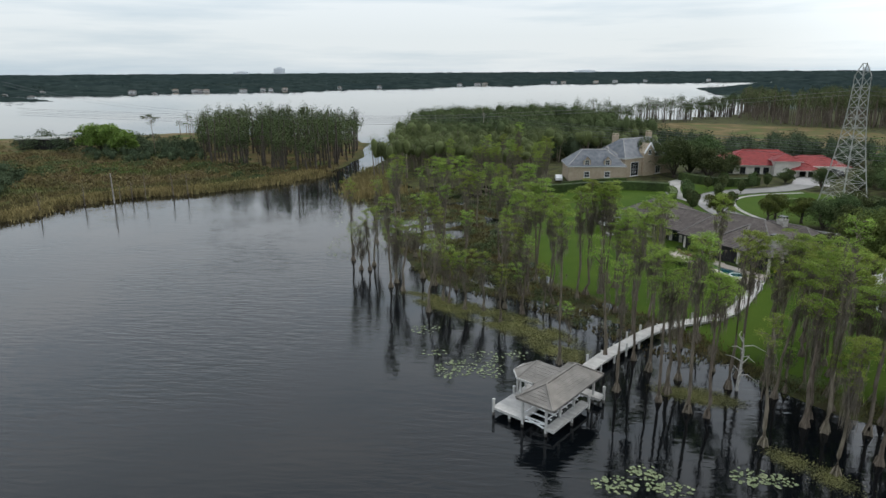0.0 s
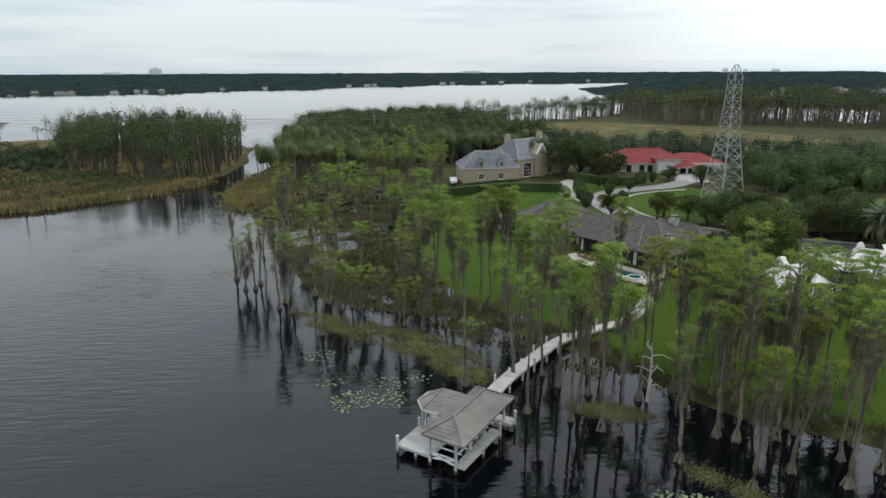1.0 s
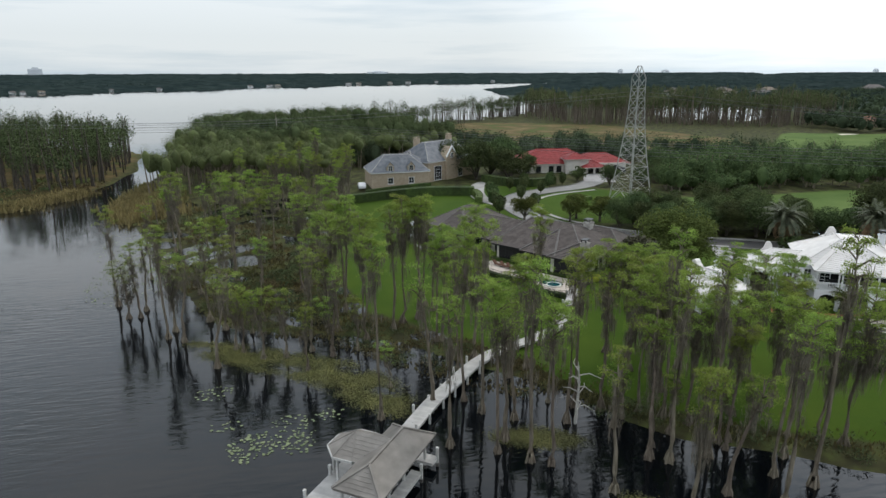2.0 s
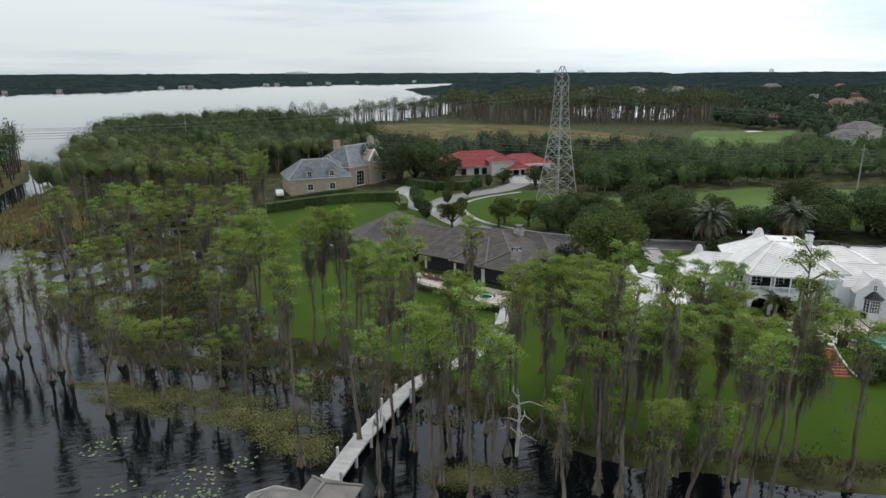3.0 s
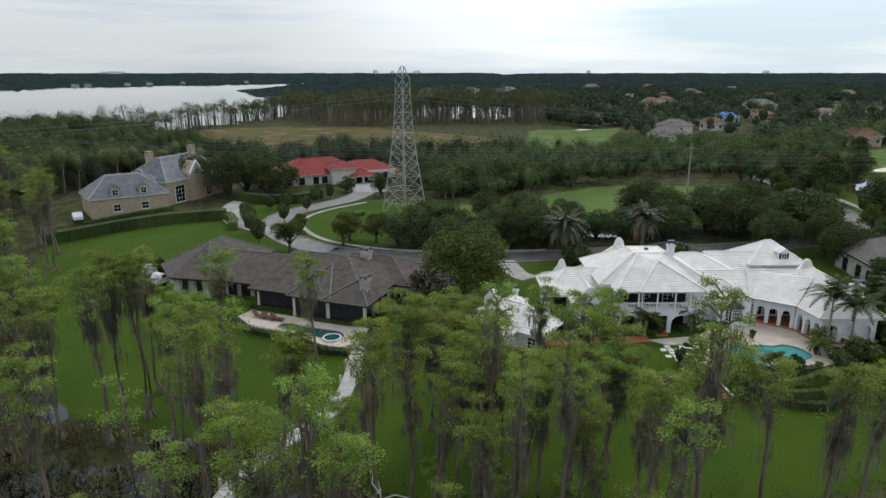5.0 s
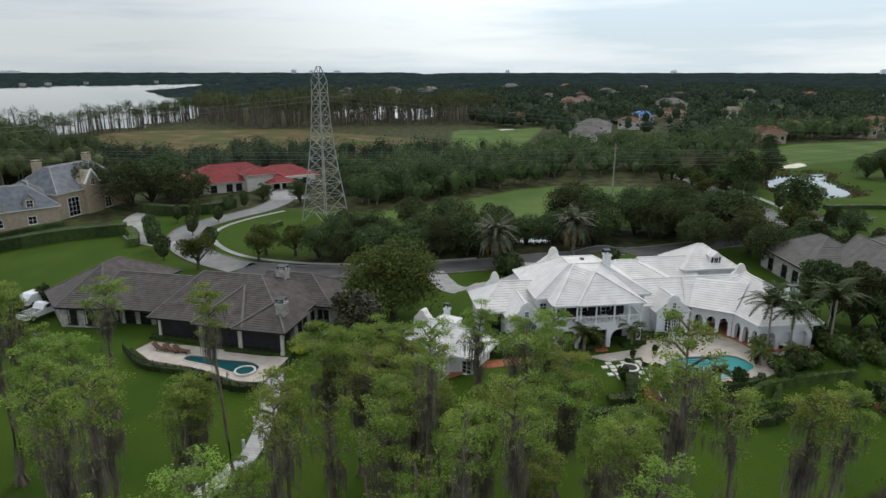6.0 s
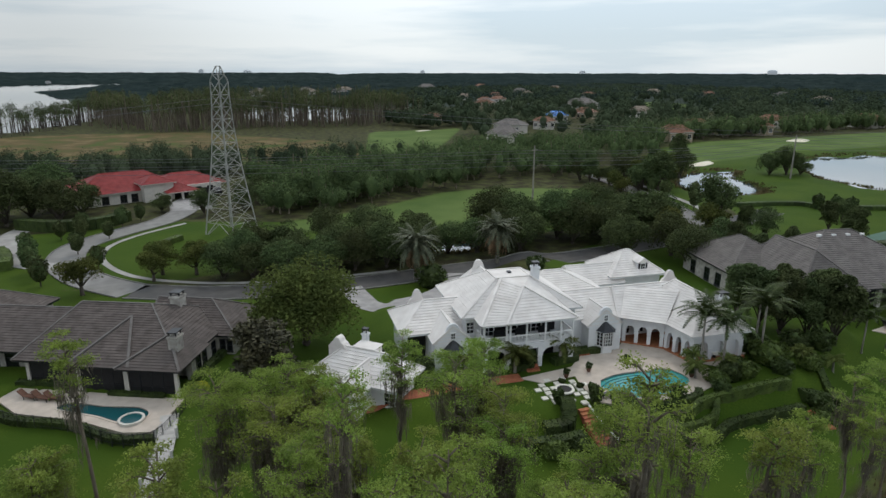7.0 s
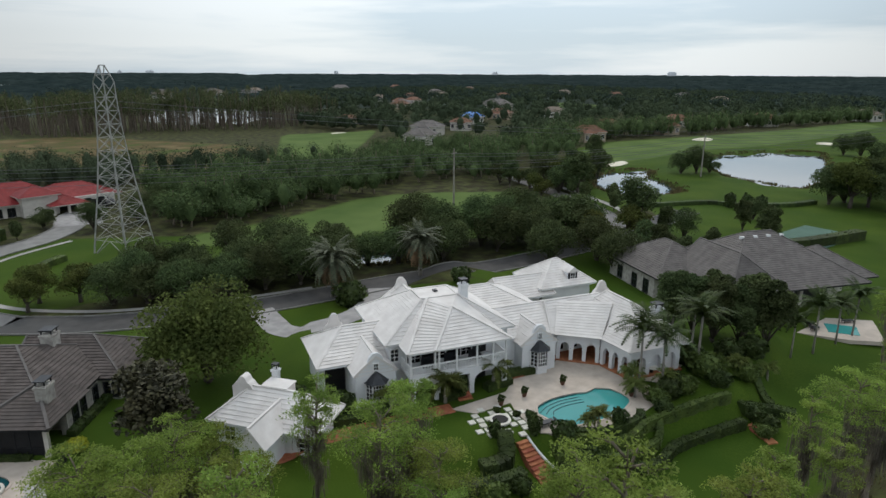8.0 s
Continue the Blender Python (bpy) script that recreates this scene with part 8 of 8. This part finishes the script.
def lounger(x, y, z, turn, m_cloth, label):
    o = thing("sun_lounger", label, "sun lounger", pose(x, y, z, 0, 0, turn), "sun loungers")
    part("mattress", Geo().box(-0.3, 0.3, -0.9, 0.45, 0.28, 0.38), m_cloth, o)
    part("backrest", Geo().box(-0.3, 0.3, 0.0, 0.75, -0.05, 0.05, Matrix.Translation((0, 0.45, 0.36)) @ Matrix.Rotation(radians(40), 4, "X")), m_cloth, o)
    for sx in (-0.26, 0.26):
        for sy in (-0.8, 0.4):
            part("leg", Geo().box(sx - 0.03, sx + 0.03, sy - 0.03, sy + 0.03, 0, 0.28), M_BRONZE, o)


for x, y, tn in ((68.0, 65.4, 60), (68.9, 63.9, 40)):
    lounger(x, y, 3.46, tn, M_BRONZE, "dark wicker sun lounger beside the pool")
for x, y, tn in ((31.6, 107.6, 30), (32.4, 106.4, 25), (33.2, 105.4, 30)):
    lounger(x, y, 2.42, tn, M_TERRA, "brown cushioned sun lounger on the terrace")
for x, y in ((83.5, 60.9), (86.0, 60.2)):
    o = thing("dining_table", "pale round garden table on the terrace", "table", pose(x, y, 3.42), "garden tables")
    part("tabletop", Geo().bar((0, 0, 0.7), (0, 0, 0.75), 0.9, 0.9, 16), M_STEPSTONE, o)
    part("pedestal", Geo().bar((0, 0, 0), (0, 0, 0.7), 0.3, 0.2, 8), M_BRONZE, o)
g = tagged(new("terrace_paving", sheet([(81.2, 62.4), (87.2, 61.8), (87.4, 58.8), (82.0, 59.4)], [], 3.44, 0.3, "terrace", M_PAVER)), "pale stone terrace beside the loggia", "terrace", kind="structure")
tagged(new("patio", sheet([(109, 50.5), (110.2, 44.5), (112, 41), (119.5, 42.5), (116.4, 49)], [], zat(113, 46) + 0.3, 0.5, "patio", M_PAVER)), "pale patio behind the grey-roofed house", "terrace", kind="structure")
pq = zat(113, 46) + 0.3
spn = thing("swimming_pool", "small pale turquoise pool on the neighbour's patio", "swimming pool")
part("water", sheet([(111.6, 47), (112.4, 43.6), (115.6, 44.2), (114.6, 47.8)], [], pq + 0.03, 0.02, "pool_water", M_POOL), M_POOL, spn)
for x, y, tn in ((111.2, 48.6, 70), (112.6, 49.2, 75), (116.6, 45.4, 40)):
    lounger(x, y, pq, tn, M_BRONZE, "dark sun lounger on the neighbour's patio")
# pool fence
o = thing("pool_fence", "black metal pool fence with thin pickets", "fence")
fl = smooth_line([(28.2, 110, 2.3), (28.8, 104.8, 2.2), (32.2, 99.2, 2.1), (34.0, 94.0, 2.1), (36.6, 91.6, 2.1), (40.4, 94.2, 2.2), (42.2, 95.6, 2.3)], n=4)
for a, b in zip(fl, fl[1:]):
    part("fence_post", Geo().bar((a.x, a.y, a.z - 0.3), (a.x, a.y, a.z + 1.2), 0.07), M_BRONZE, o)
    g = Geo()
    for h in (0.15, 1.1):
        g.bar((a.x, a.y, a.z + h), (b.x, b.y, b.z + h), 0.04)
    for k in range(1, 7):
        c = a.lerp(b, k / 7)
        g.bar((c.x, c.y, c.z + 0.1), (c.x, c.y, c.z + 1.1), 0.02)
    tagged(part("picket_panel", g, M_BRONZE, o), kind="stuff")


# ---- vehicles ----
def vehicle(x, y, turn, paint, label, pickup=False, name="car"):
    o = thing(name, label, "car", pose(x, y, zat(x, y) + 0.26, 0, 0, turn), "parked cars")
    L = 5.4 if pickup else 4.6
    prof = [(-L / 2, 0.45), (L / 2, 0.45), (L / 2, 0.95), (L / 2 - 1.2, 1.1), (L / 2 - 1.9, 1.75), (0.1 if pickup else -L / 2 + 0.9, 1.75), (-0.3 if pickup else -L / 2 + 0.2, 1.15), (-L / 2, 1.1)]
    part("body", outline_wall(prof, 1.9, Matrix.Translation((0, -0.95, 0))), paint, o)
    part("windscreen", Geo().add([(L / 2 - 1.22, -0.85, 1.14), (L / 2 - 1.22, 0.85, 1.14), (L / 2 - 1.85, 0.75, 1.72), (L / 2 - 1.85, -0.75, 1.72)], [(0, 1, 2, 3)]), M_GLASS, o).location = (0.02, 0, 0.02)
    for s in (-0.97, 0.97):
        part("side_window", Geo().box(0.2, L / 2 - 1.9, s - 0.01, s + 0.01, 1.2, 1.62), M_GLASS, o)
    if pickup:
        part("load_bed", Geo().box(-L / 2 + 0.2, -0.4, -0.8, 0.8, 1.1, 1.16), M_CARDARK, o, "dark open load bed")
    for wx in (-L / 2 + 0.9, L / 2 - 0.95):
        for s in (-0.9, 0.9):
            w = part("wheel", Geo().bar((wx, s - 0.11, 0.36), (wx, s + 0.11, 0.36), 0.5, 0.5, 14), M_TYRE, o)
            part("rim", Geo().bar((wx, s - 0.125, 0.36), (wx, s + 0.125, 0.36), 0.28, 0.28, 10), M_STEEL, w)
    return o


tagged(new("driveway", sheet([(21.3, 126.4), (21.4, 122.9), (23.9, 121.8), (25.6, 135.0), (22.9, 137.3)], [], zat(22, 123) + 0.25, 0.6, "pad", M_DRIVE)), "paved parking pad with a low kerb beside the house", "driveway", kind="structure")
vehicle(23.1, 128.3, 30, M_CARWHITE, "white pickup truck with a dark load bed on the parking pad", True, "pickup_truck")
vehicle(23.7, 134.3, 30, M_CARWHITE, "white car parked beside the house", False)
vehicle(97.5, 191.5, 80, M_CARDARK, "dark car parked before the red-roofed house")
vehicle(17.5, 188, 90, M_CARWHITE, "white car parked beside the mansion")


# ---- water plants, marsh and far details ----
def tufts(name, label, pts, h0, h1, per, spread, material, seed, width=0.12):
    """Upright grass blades in tufts at pts, as one mass."""
    rng = np.random.default_rng(seed)
    n = len(pts) * per
    base = np.repeat(pts, per, 0) + np.concatenate([rng.normal(0, spread, (n, 2)), np.zeros((n, 1))], 1)
    h = rng.uniform(h0, h1, n)
    a = rng.uniform(0, 6.283, n)
    d = np.stack([np.cos(a), np.sin(a), 0 * a], -1) * width * rng.uniform(0.5, 1.4, (n, 1))
    lean = np.concatenate([rng.normal(0, 0.22, (n, 2)) * h[:, None], h[:, None]], 1)
    v = np.stack([base - d, base + d, base + lean + d * 0.3, base + lean - d * 0.3], 1).reshape(-1, 3)
    return tagged(new(name, mesh_from(name, v, np.arange(4 * n).reshape(n, 4), material)), label, "plants", kind="stuff")


def band(line, width, n, rng):
    """Points along a line, spread to its sides."""
    p = np.array([(q.x, q.y) for q in smooth_line([(x, y, 0) for x, y in line], n=8)])
    k = rng.integers(0, len(p) - 1, n)
    t = rng.uniform(0, 1, (n, 1))
    return with_z(p[k] * (1 - t) + p[k + 1] * t + rng.normal(0, width, (n, 2)))


rng_p = np.random.default_rng(77)
SHORE_L = [(-150, 116), (-116, 135), (-114, 151), (-105, 163.5), (-95, 169.5), (-82, 176.5), (-69, 189.5), (-60, 205)]
tufts("reeds", "tan and olive reeds along the marshy bank", band(SHORE_L, 1.7, 2200, rng_p), 0.8, 1.9, 6, 0.6, M_REED, 1, 0.22)
back = band([(x - 3, y + 7) for x, y in SHORE_L], 4.0, 2400, rng_p)
tufts("marsh_grass", "brown and green marsh grass behind the reeds", back, 0.5, 1.4, 6, 0.9, M_SEDGE, 2, 0.3)
mg = with_z(scatter_in([(-72, 190), (-62, 204), (-90, 226), (-130, 240), (-200, 255), (-230, 200), (-150, 140), (-118, 160), (-98, 172)], 3600, rng_p))
tufts("marsh_grass", "mixed brown and olive grass covering the marsh", mg, 0.3, 1.0, 6, 1.1, M_SEDGE, 4, 0.3)
tufts("reeds", "tan reeds on the bank of the channel", np.vstack([band([(-37, 166), (-42, 180), (-43, 196), (-43, 214)], 1.6, 420, rng_p), band([(-34, 172), (-36, 186), (-38, 200)], 3.5, 520, rng_p)]), 0.9, 2.0, 7, 0.6, M_REED, 3, 0.2)
MATS = [[(-14.5, 92), (-8, 89.5), (-3.4, 86.8), (1.4, 84.0), (6.0, 80.6), (9.4, 76.4), (11.2, 71.4), (9.6, 67.4), (7.0, 69.6), (3.2, 74.4), (-1.4, 79.4), (-6.2, 82.4), (-11, 86.4)],
        [(24.6, 51.8), (26.4, 50.6), (28.4, 48.6), (29.4, 46.2), (27.6, 47.4), (25.8, 49.2)], [(17.2, 63.6), (19.6, 64.4), (23, 63.2), (25.6, 61.2), (23.4, 60.6), (19.8, 61.8)],
        [(-43, 170.5), (-37, 172), (-35, 164), (-38.5, 163)]]
for i, (poly, n) in enumerate(zip(MATS, (2300, 260, 420, 260))):
    q = scatter_in(poly, n, rng_p)
    q = q[np.sin(q[:, 0] * 1.1 + 2 * np.sin(q[:, 1] * 0.7)) + np.sin(q[:, 1] * 1.3 + q[:, 0] * 0.4) > -0.9] + rng_p.normal(0, 0.5, (1, 2))
    n = len(q)
    q = np.concatenate([q, np.full((n, 1), 0.0)], 1)
    tufts("marsh_mat", "floating mat of olive marsh plants on the water", q, 0.03, 0.13, 12, 0.5, M_MAT, 10 + i, 0.03)
    qq = np.repeat(q[:, :2], 16, 0) + rng_p.normal(0, 0.6, (n * 16, 2))
    v, f = leaf_quads(np.concatenate([qq, rng_p.uniform(0.015, 0.07, (n * 16, 1))], 1), rng_p.uniform(0.03, 0.1, n * 16), rng_p, flat=0.97)
    tagged(new("marsh_mat_leaves", mesh_from("marsh_mat_leaves", v, f, M_MAT)), "low olive leaves floating in the marsh mat", "plants", kind="stuff")
q = scatter_in(SWAMP + [(-30, 176)], 2600, rng_p)
q = with_z(q)
q = q[q[:, 2] > 0.06]
tufts("swamp_grass", "dark sedge between the swamp trees", q, 0.15, 0.5, 7, 0.7, M_SEDGE, 21, 0.2)
q = with_z(scatter_in(SWAMP, 170, rng_p))
q = q[q[:, 2] > 0.05]
wood("swamp_undergrowth", "dark green bushes under the swamp trees", q, rng_p.uniform(0.8, 2.4, len(q)), rng_p.uniform(0.9, 2.0, len(q)), 150, M_LEAF_FARCY, False, 22, 0.2, 0.95, core=False)
NEAR_SWAMP = [(-15, 104), (-6, 94), (4, 87), (12, 79), (18, 73.5), (23, 69.5), (26.5, 71), (22, 79.5), (14, 88.5), (7.5, 96), (5, 118), (-6, 118)]
q = scatter_in(NEAR_SWAMP, 240, rng_p)
q = np.concatenate([q, np.maximum(land_height(q[:, 0], q[:, 1]), 0.0)[:, None]], 1)
wood("swamp_shrubs", "low green and brown shrubs between the cypress trunks", q[:150], rng_p.uniform(0.2, 0.8, 150), rng_p.uniform(0.6, 1.7, 150), 170, M_LEAF_FARCY, False, 25, 0.15, 0.95, core=False)
wood("swamp_shrubs", "brown withered shrubs between the cypress trunks", q[150:], rng_p.uniform(0.3, 1.0, 90), rng_p.uniform(0.6, 1.6, 90), 170, M_SEDGE, False, 26, 0.14, 0.95, core=False)
q = scatter_in(NEAR_SWAMP, 1500, rng_p)
q = np.concatenate([q, np.maximum(land_height(q[:, 0], q[:, 1]), 0.0)[:, None]], 1)
q = q[np.sin(q[:, 0] * 0.8 + np.sin(q[:, 1] * 0.6)) + np.sin(q[:, 1] * 0.9) > -0.3]
tufts("swamp_grass", "olive sedge between the cypress trunks", q, 0.08, 0.35, 7, 0.6, M_SEDGE, 27, 0.12)
SHORE_E = [(9, 94), (16, 87.5), (22, 80.5), (25.4, 75.6), (28, 70), (31, 65.6), (37.5, 60), (47, 54.2), (60, 47.6), (84, 40.8)]
tufts("bank_grass", "rough dark grass along the water's edge", band(SHORE_E, 0.8, 900, rng_p), 0.1, 0.4, 8, 0.5, M_SEDGE, 23, 0.08)
q = band([(30, 67), (37, 61.4), (46, 55.6), (58, 49.5), (70, 45)], 1.6, 46, rng_p)
wood("bank_shrubs", "low brown-green shrubs along the bank", q, rng_p.uniform(0.6, 1.6, len(q)), rng_p.uniform(0.6, 1.4, len(q)), 140, M_LEAF_FARCY, False, 24, 0.18, 0.95, core=False)


def lily_patch(cx, cy, rx, ry, n, seed):
    rng = np.random.default_rng(seed)
    v, f = [], []
    for i in range(n):
        t, d = rng.uniform(0, 6.283), math.sqrt(rng.uniform(0, 1))
        x, y = cx + rx * d * math.cos(t), cy + ry * d * math.sin(t)
        r, a0, k = rng.uniform(0.07, 0.18), rng.uniform(0, 6.283), len(v)
        v.append((x, y, 0.03))
        for j in range(10):
            a = a0 + j * 5.9 / 9
            v.append((x + r * math.cos(a), y + r * math.sin(a), 0.022 + rng.uniform(0, 0.03)))
        f += [(k, k + j, k + j + 1) for j in range(1, 10)]
    return tagged(new("lily_pads", mesh_from("lily_pads", v, f, M_LILY)), "cluster of yellow-green lily pads on dark water", "water lilies", "lily patches", kind="stuff")


for i, (x, y, rx, ry, n) in enumerate([(-4.8, 66.3, 1.6, 1.8, 70), (-1.2, 68.4, 1.8, 2.2, 60), (-0.4, 65.6, 1.2, 1.2, 26), (-9.2, 77.8, 1.5, 1.2, 26), (10.0, 46.2, 1.5, 0.9, 60), (12.8, 48.1, 1.1, 0.9, 40), (14.2, 46.0, 1.5, 0.7, 44), (21.6, 48.2, 1.4, 1.0, 50), (23.4, 47.8, 1.2, 0.8, 34), (-7.4, 70.5, 1.2, 0.8, 14), (2.6, 70.6, 1.3, 0.9, 18), (11.6, 43.8, 1.6, 0.6, 26), (31.6, 45.2, 1.6, 0.7, 30), (-27, 122, 5, 10, 220), (-33, 146, 4, 10, 160)]):
    lily_patch(x, y, rx * 1.35, ry * 1.35, int(n * 1.4), i)

# bare dead tree in the shallows
DT = thing("dead_tree", "bare pale dead tree with twisted limbs at the water's edge", "tree", pose(25.6, 63.6, -0.3))
g = Geo()
g.tube([(0, 0, -0.5), (0.1, 0, 2), (0.3, 0.2, 4.6), (0.2, 0.5, 6.6)], [0.2, 0.16, 0.11, 0.03], 7)
part("trunk", g, M_DEADWOOD, DT)
rb = random.Random(4)
for i in range(11):
    z = 2.0 + i * 0.42
    a = i * 2.3
    L = rb.uniform(1.2, 2.6)
    p0 = Vector((0.15, 0.1, z))
    p1 = p0 + Vector((math.cos(a) * L * 0.5, math.sin(a) * L * 0.5, rb.uniform(0.1, 0.6)))
    p2 = p1 + Vector((math.cos(a + rb.uniform(-0.9, 0.9)) * L * 0.6, math.sin(a + rb.uniform(-0.9, 0.9)) * L * 0.6, rb.uniform(-0.6, 0.5)))
    part("limb", Geo().tube([p0, p1, p2], [0.07, 0.05, 0.02], 5), M_DEADWOOD, DT)
# dead snags on the far marsh bank
for i, (x, y) in enumerate([(-100, 158), (-106, 152), (-99, 162), (-90, 167), (-110, 141), (-87, 169.5), (-96, 163.5)]):
    o = thing("dead_snag", "grey leafless cypress snag at the marsh edge", "tree", pose(x, y, zat(x, y), 0, 0, i * 50), "dead snags")
    h = rb.uniform(5, 9)
    part("trunk", Geo().tube([(0, 0, -0.5), (0.05, 0, h * 0.5), (0.2, 0.1, h)], [0.2, 0.13, 0.03], 6), M_BARK, o)
    for k in range(8):
        z, a = h * (0.45 + 0.06 * k), k * 2.1
        part("branch", Geo().tube([(0.08, 0, z), (math.cos(a) * 0.7, math.sin(a) * 0.7, z + 0.2), (math.cos(a) * 1.2, math.sin(a) * 1.2, z + 0.1)], [0.05, 0.035, 0.01], 4), M_BARK, o)

# bamboo clump, lone pine and shed on the point
for i, (x, y, s) in enumerate([(-176, 262, 1.0), (-168, 258, 1.1), (-160, 254, 1.05), (-153, 250, 0.9), (-170, 266, 1.0)]):
    if i == 0:
        BAM = broadleaf_meshes(71, 11.0, 5.5, 5000, M_LEAF_BAMBOO, 0.38, 26, 0.03)
    put_tree("bamboo_clump", BAM, ("stems", "crown"), x, y, zat(x, y), s * 1.15, i * 1.2, "bright yellow-green bamboo clump on the point", "bamboo", "bamboo clumps")
PINE = cypress_meshes(72, 17.0, 12, 420, 0, 2.1, 0.72)
PINE[1].materials[0] = M_LEAF_OAK
put_tree("pine_tree", PINE[:2], ("trunk", "foliage"), -139, 248, zat(-139, 248), 1.0, 0.4, "tall lone pine with a flat layered crown", "tree", "")
HUT = thing("lakeside_shed", "low dark shed with a flat grey roof", "shed", pose(-204, 272, 0.4, 0, 0, 12))
part("wall", Geo().box(-9, 9, -4, 4, -0.4, 4.4), M_DARK, HUT)
part("roof", Geo().box(-10, 10, -5, 5, 4.4, 4.9), M_STEEL, HUT)
p = with_z(scatter_in([(-215, 262), (-150, 240), (-128, 262), (-150, 300), (-230, 300)], 70, rng_p))
wood("point_thicket", "dense green thicket on the point", p, rng_p.uniform(3, 8, len(p)), rng_p.uniform(2.5, 4.5, len(p)), 220, M_LEAF_FAR, False, 73, 0.24, 0.95, core=False)


# ---- distant houses ----
def far_house(x, y, w, d, h, turn, wall_m, roof_m, label, k=0.4):
    w, d, h = w * k, d * k, h * k
    z = zat(x, y)
    o = thing("distant_house", label, "house", pose(x, y, z, 0, 0, turn), "distant houses")
    wall_block(o, -w / 2, w / 2, -d / 2, d / 2, -0.5, h, wall_m)
    hip_roof(o, -w / 2, w / 2, -d / 2, d / 2, h + 0.05, h + min(w, d) * 0.32, roof_m, over=0.6, course=1.2, fascia=M_PALE_WALL)
    hip_roof(o, -w * 0.2, w * 0.2, -d * 0.75, 0, h - 0.4, h + min(w, d) * 0.2, roof_m, axis="y", over=0.4, course=1.2, fascia=M_TRIM)
    wall_block(o, -w * 0.2, w * 0.2, -d * 0.75, -d / 2, -0.5, h - 0.5, wall_m)
    for k in range(4):
        window(o, -w * 0.4 + w * 0.8 * k / 3, -d / 2, h * 0.35, 1.4, 1.8, cols=2, rows=2)
    for k in (-1, 1):
        window(o, k * w * 0.1, -d * 0.75, h * 0.3, 1.4, 1.8, cols=2, rows=2)


M_ORANGE = mat("orange_tile", (0.17, 0.085, 0.055), (0.24, 0.125, 0.085), 0.3, 0.8)
M_TAN_ROOF = mat("tan_tile", (0.18, 0.145, 0.115), (0.25, 0.205, 0.165), 0.3, 0.8)
ROOFS = [(M_TAN_ROOF, "pale house with a tan roof among the suburb trees"), (M_GREY_ROOF, "pale house with a grey roof among the suburb trees"), (M_ORANGE, "pale house with an orange tile roof among the trees"), (M_TARP, "house with a bright blue tarpaulin roof among trees"), (M_ORANGE, "tan house with an orange roof near the fairway")]
for i, (x, y, w, k) in enumerate(SUBURB_HOUSES):
    far_house(x, y, w, w * 0.62, 5.6, -45 - (i * 37) % 40, M_PALE_WALL if k < 4 else M_BEIGE, *ROOFS[k], 0.82)
for i, (x, y) in enumerate(LAKE_HOUSES):
    pale = i % 4 != 2
    far_house(x, y, 28 + 7 * (i % 4) + max(0, y - 1300) * 0.02, 22, 9 + i % 3, 20 + 5 * (i % 3), M_WHITE_WALL if pale else M_PALE_WALL, M_GREY_ROOF if pale else M_TAN_ROOF, "white house on the far lake shore" if pale else "tan house on the far lake shore", 0.26)


M_SKYBAND = mat("far_glass_band", (0.5, 0.54, 0.58), (0.58, 0.62, 0.66), 0.02, 0.6)


def tower_block(x, y, w, h, label):
    o = thing("tower_block", label, "building", pose(x, y, 5, 0, 0, 20), "skyline buildings")
    part("body", Geo().box(-w / 2, w / 2, -w / 4, w / 4, 0, h).box(-w * 0.2, w * 0.25, -w / 5, w / 5, h, h * 1.15), M_SKYLINE, o)
    for k in range(6):
        part("window_band", Geo().box(-w * 0.46, w * 0.46, -w / 4 - 0.3, -w / 4, h * (0.15 + 0.13 * k), h * (0.2 + 0.13 * k)), M_SKYBAND, o)


for x, y, w, h in [(-1440, 4200, 90, 62), (-1700, 4200, 120, 36), (560, 4500, 160, 36), (2100, 4000, 40, 45), (2400, 3950, 60, 40), (2230, 4000, 30, 38), (3900, 2300, 70, 40), (4350, 1250, 120, 45), (3300, 3200, 40, 42)]:
    tower_block(x, y, w * 0.8, h * 0.85, "pale high-rise block on the hazy skyline")

# ponds and bunkers of the golf course
for i, p in enumerate(PONDS[:3]):
    q = [(v.x, v.y) for v in smooth_line([(x, y, 0) for x, y in p], True, 4)]
    big = [(x + (x - np.mean([a for a, b in q])) * 0.08, y + (y - np.mean([b for a, b in q])) * 0.08) for x, y in q]
    tagged(new("pond", sheet(big, [], POND_Z, 0.02, "pond", M_POND)), "still golf-course pond reflecting the bright sky", "pond", kind="structure")
for i, p in enumerate(PONDS[:3]):
    tufts("pond_reeds", "dark green reeds along the pond bank", band(p + p[:1], 0.8, 320, rng_p), 0.25, 0.7, 6, 0.6, M_SEDGE, 80 + i, 0.25)
for i, (x, y, rx, ry) in enumerate([(240, 121, 8, 3.0), (350, 118, 8, 5), (364, 68, 6, 4), (285, 300, 7, 3)]):
    loop = [(x + rx * math.cos(a) * (1 + 0.2 * math.sin(3 * a + i)), y + ry * math.sin(a) * (1 + 0.2 * math.cos(2 * a))) for a in [k * 0.3142 for k in range(20)]]
    tagged(new("sand_bunker", sheet(loop, [], zat(x, y) + 0.12, 0.1, "sand", M_SAND)), "pale sand bunker beside the green", "bunker", "sand bunkers", kind="structure")
for x, y, s in [(183, 73, 1.4), (183.5, 69.5, 1.4), (184, 66.5, 1.4)]:
    shrub(x, y, s, 1, "dark clipped shrub by the fairway")
tagged(new("tennis_court", sheet([(150, 52), (168, 46), (172, 56), (153, 62)], [], zat(160, 54) + 0.15, 0.1, "court", mat("court_green", (0.07, 0.13, 0.10), (0.09, 0.16, 0.125), 0.5, 0.9))), "flat blue-green tennis court", "court", kind="structure")
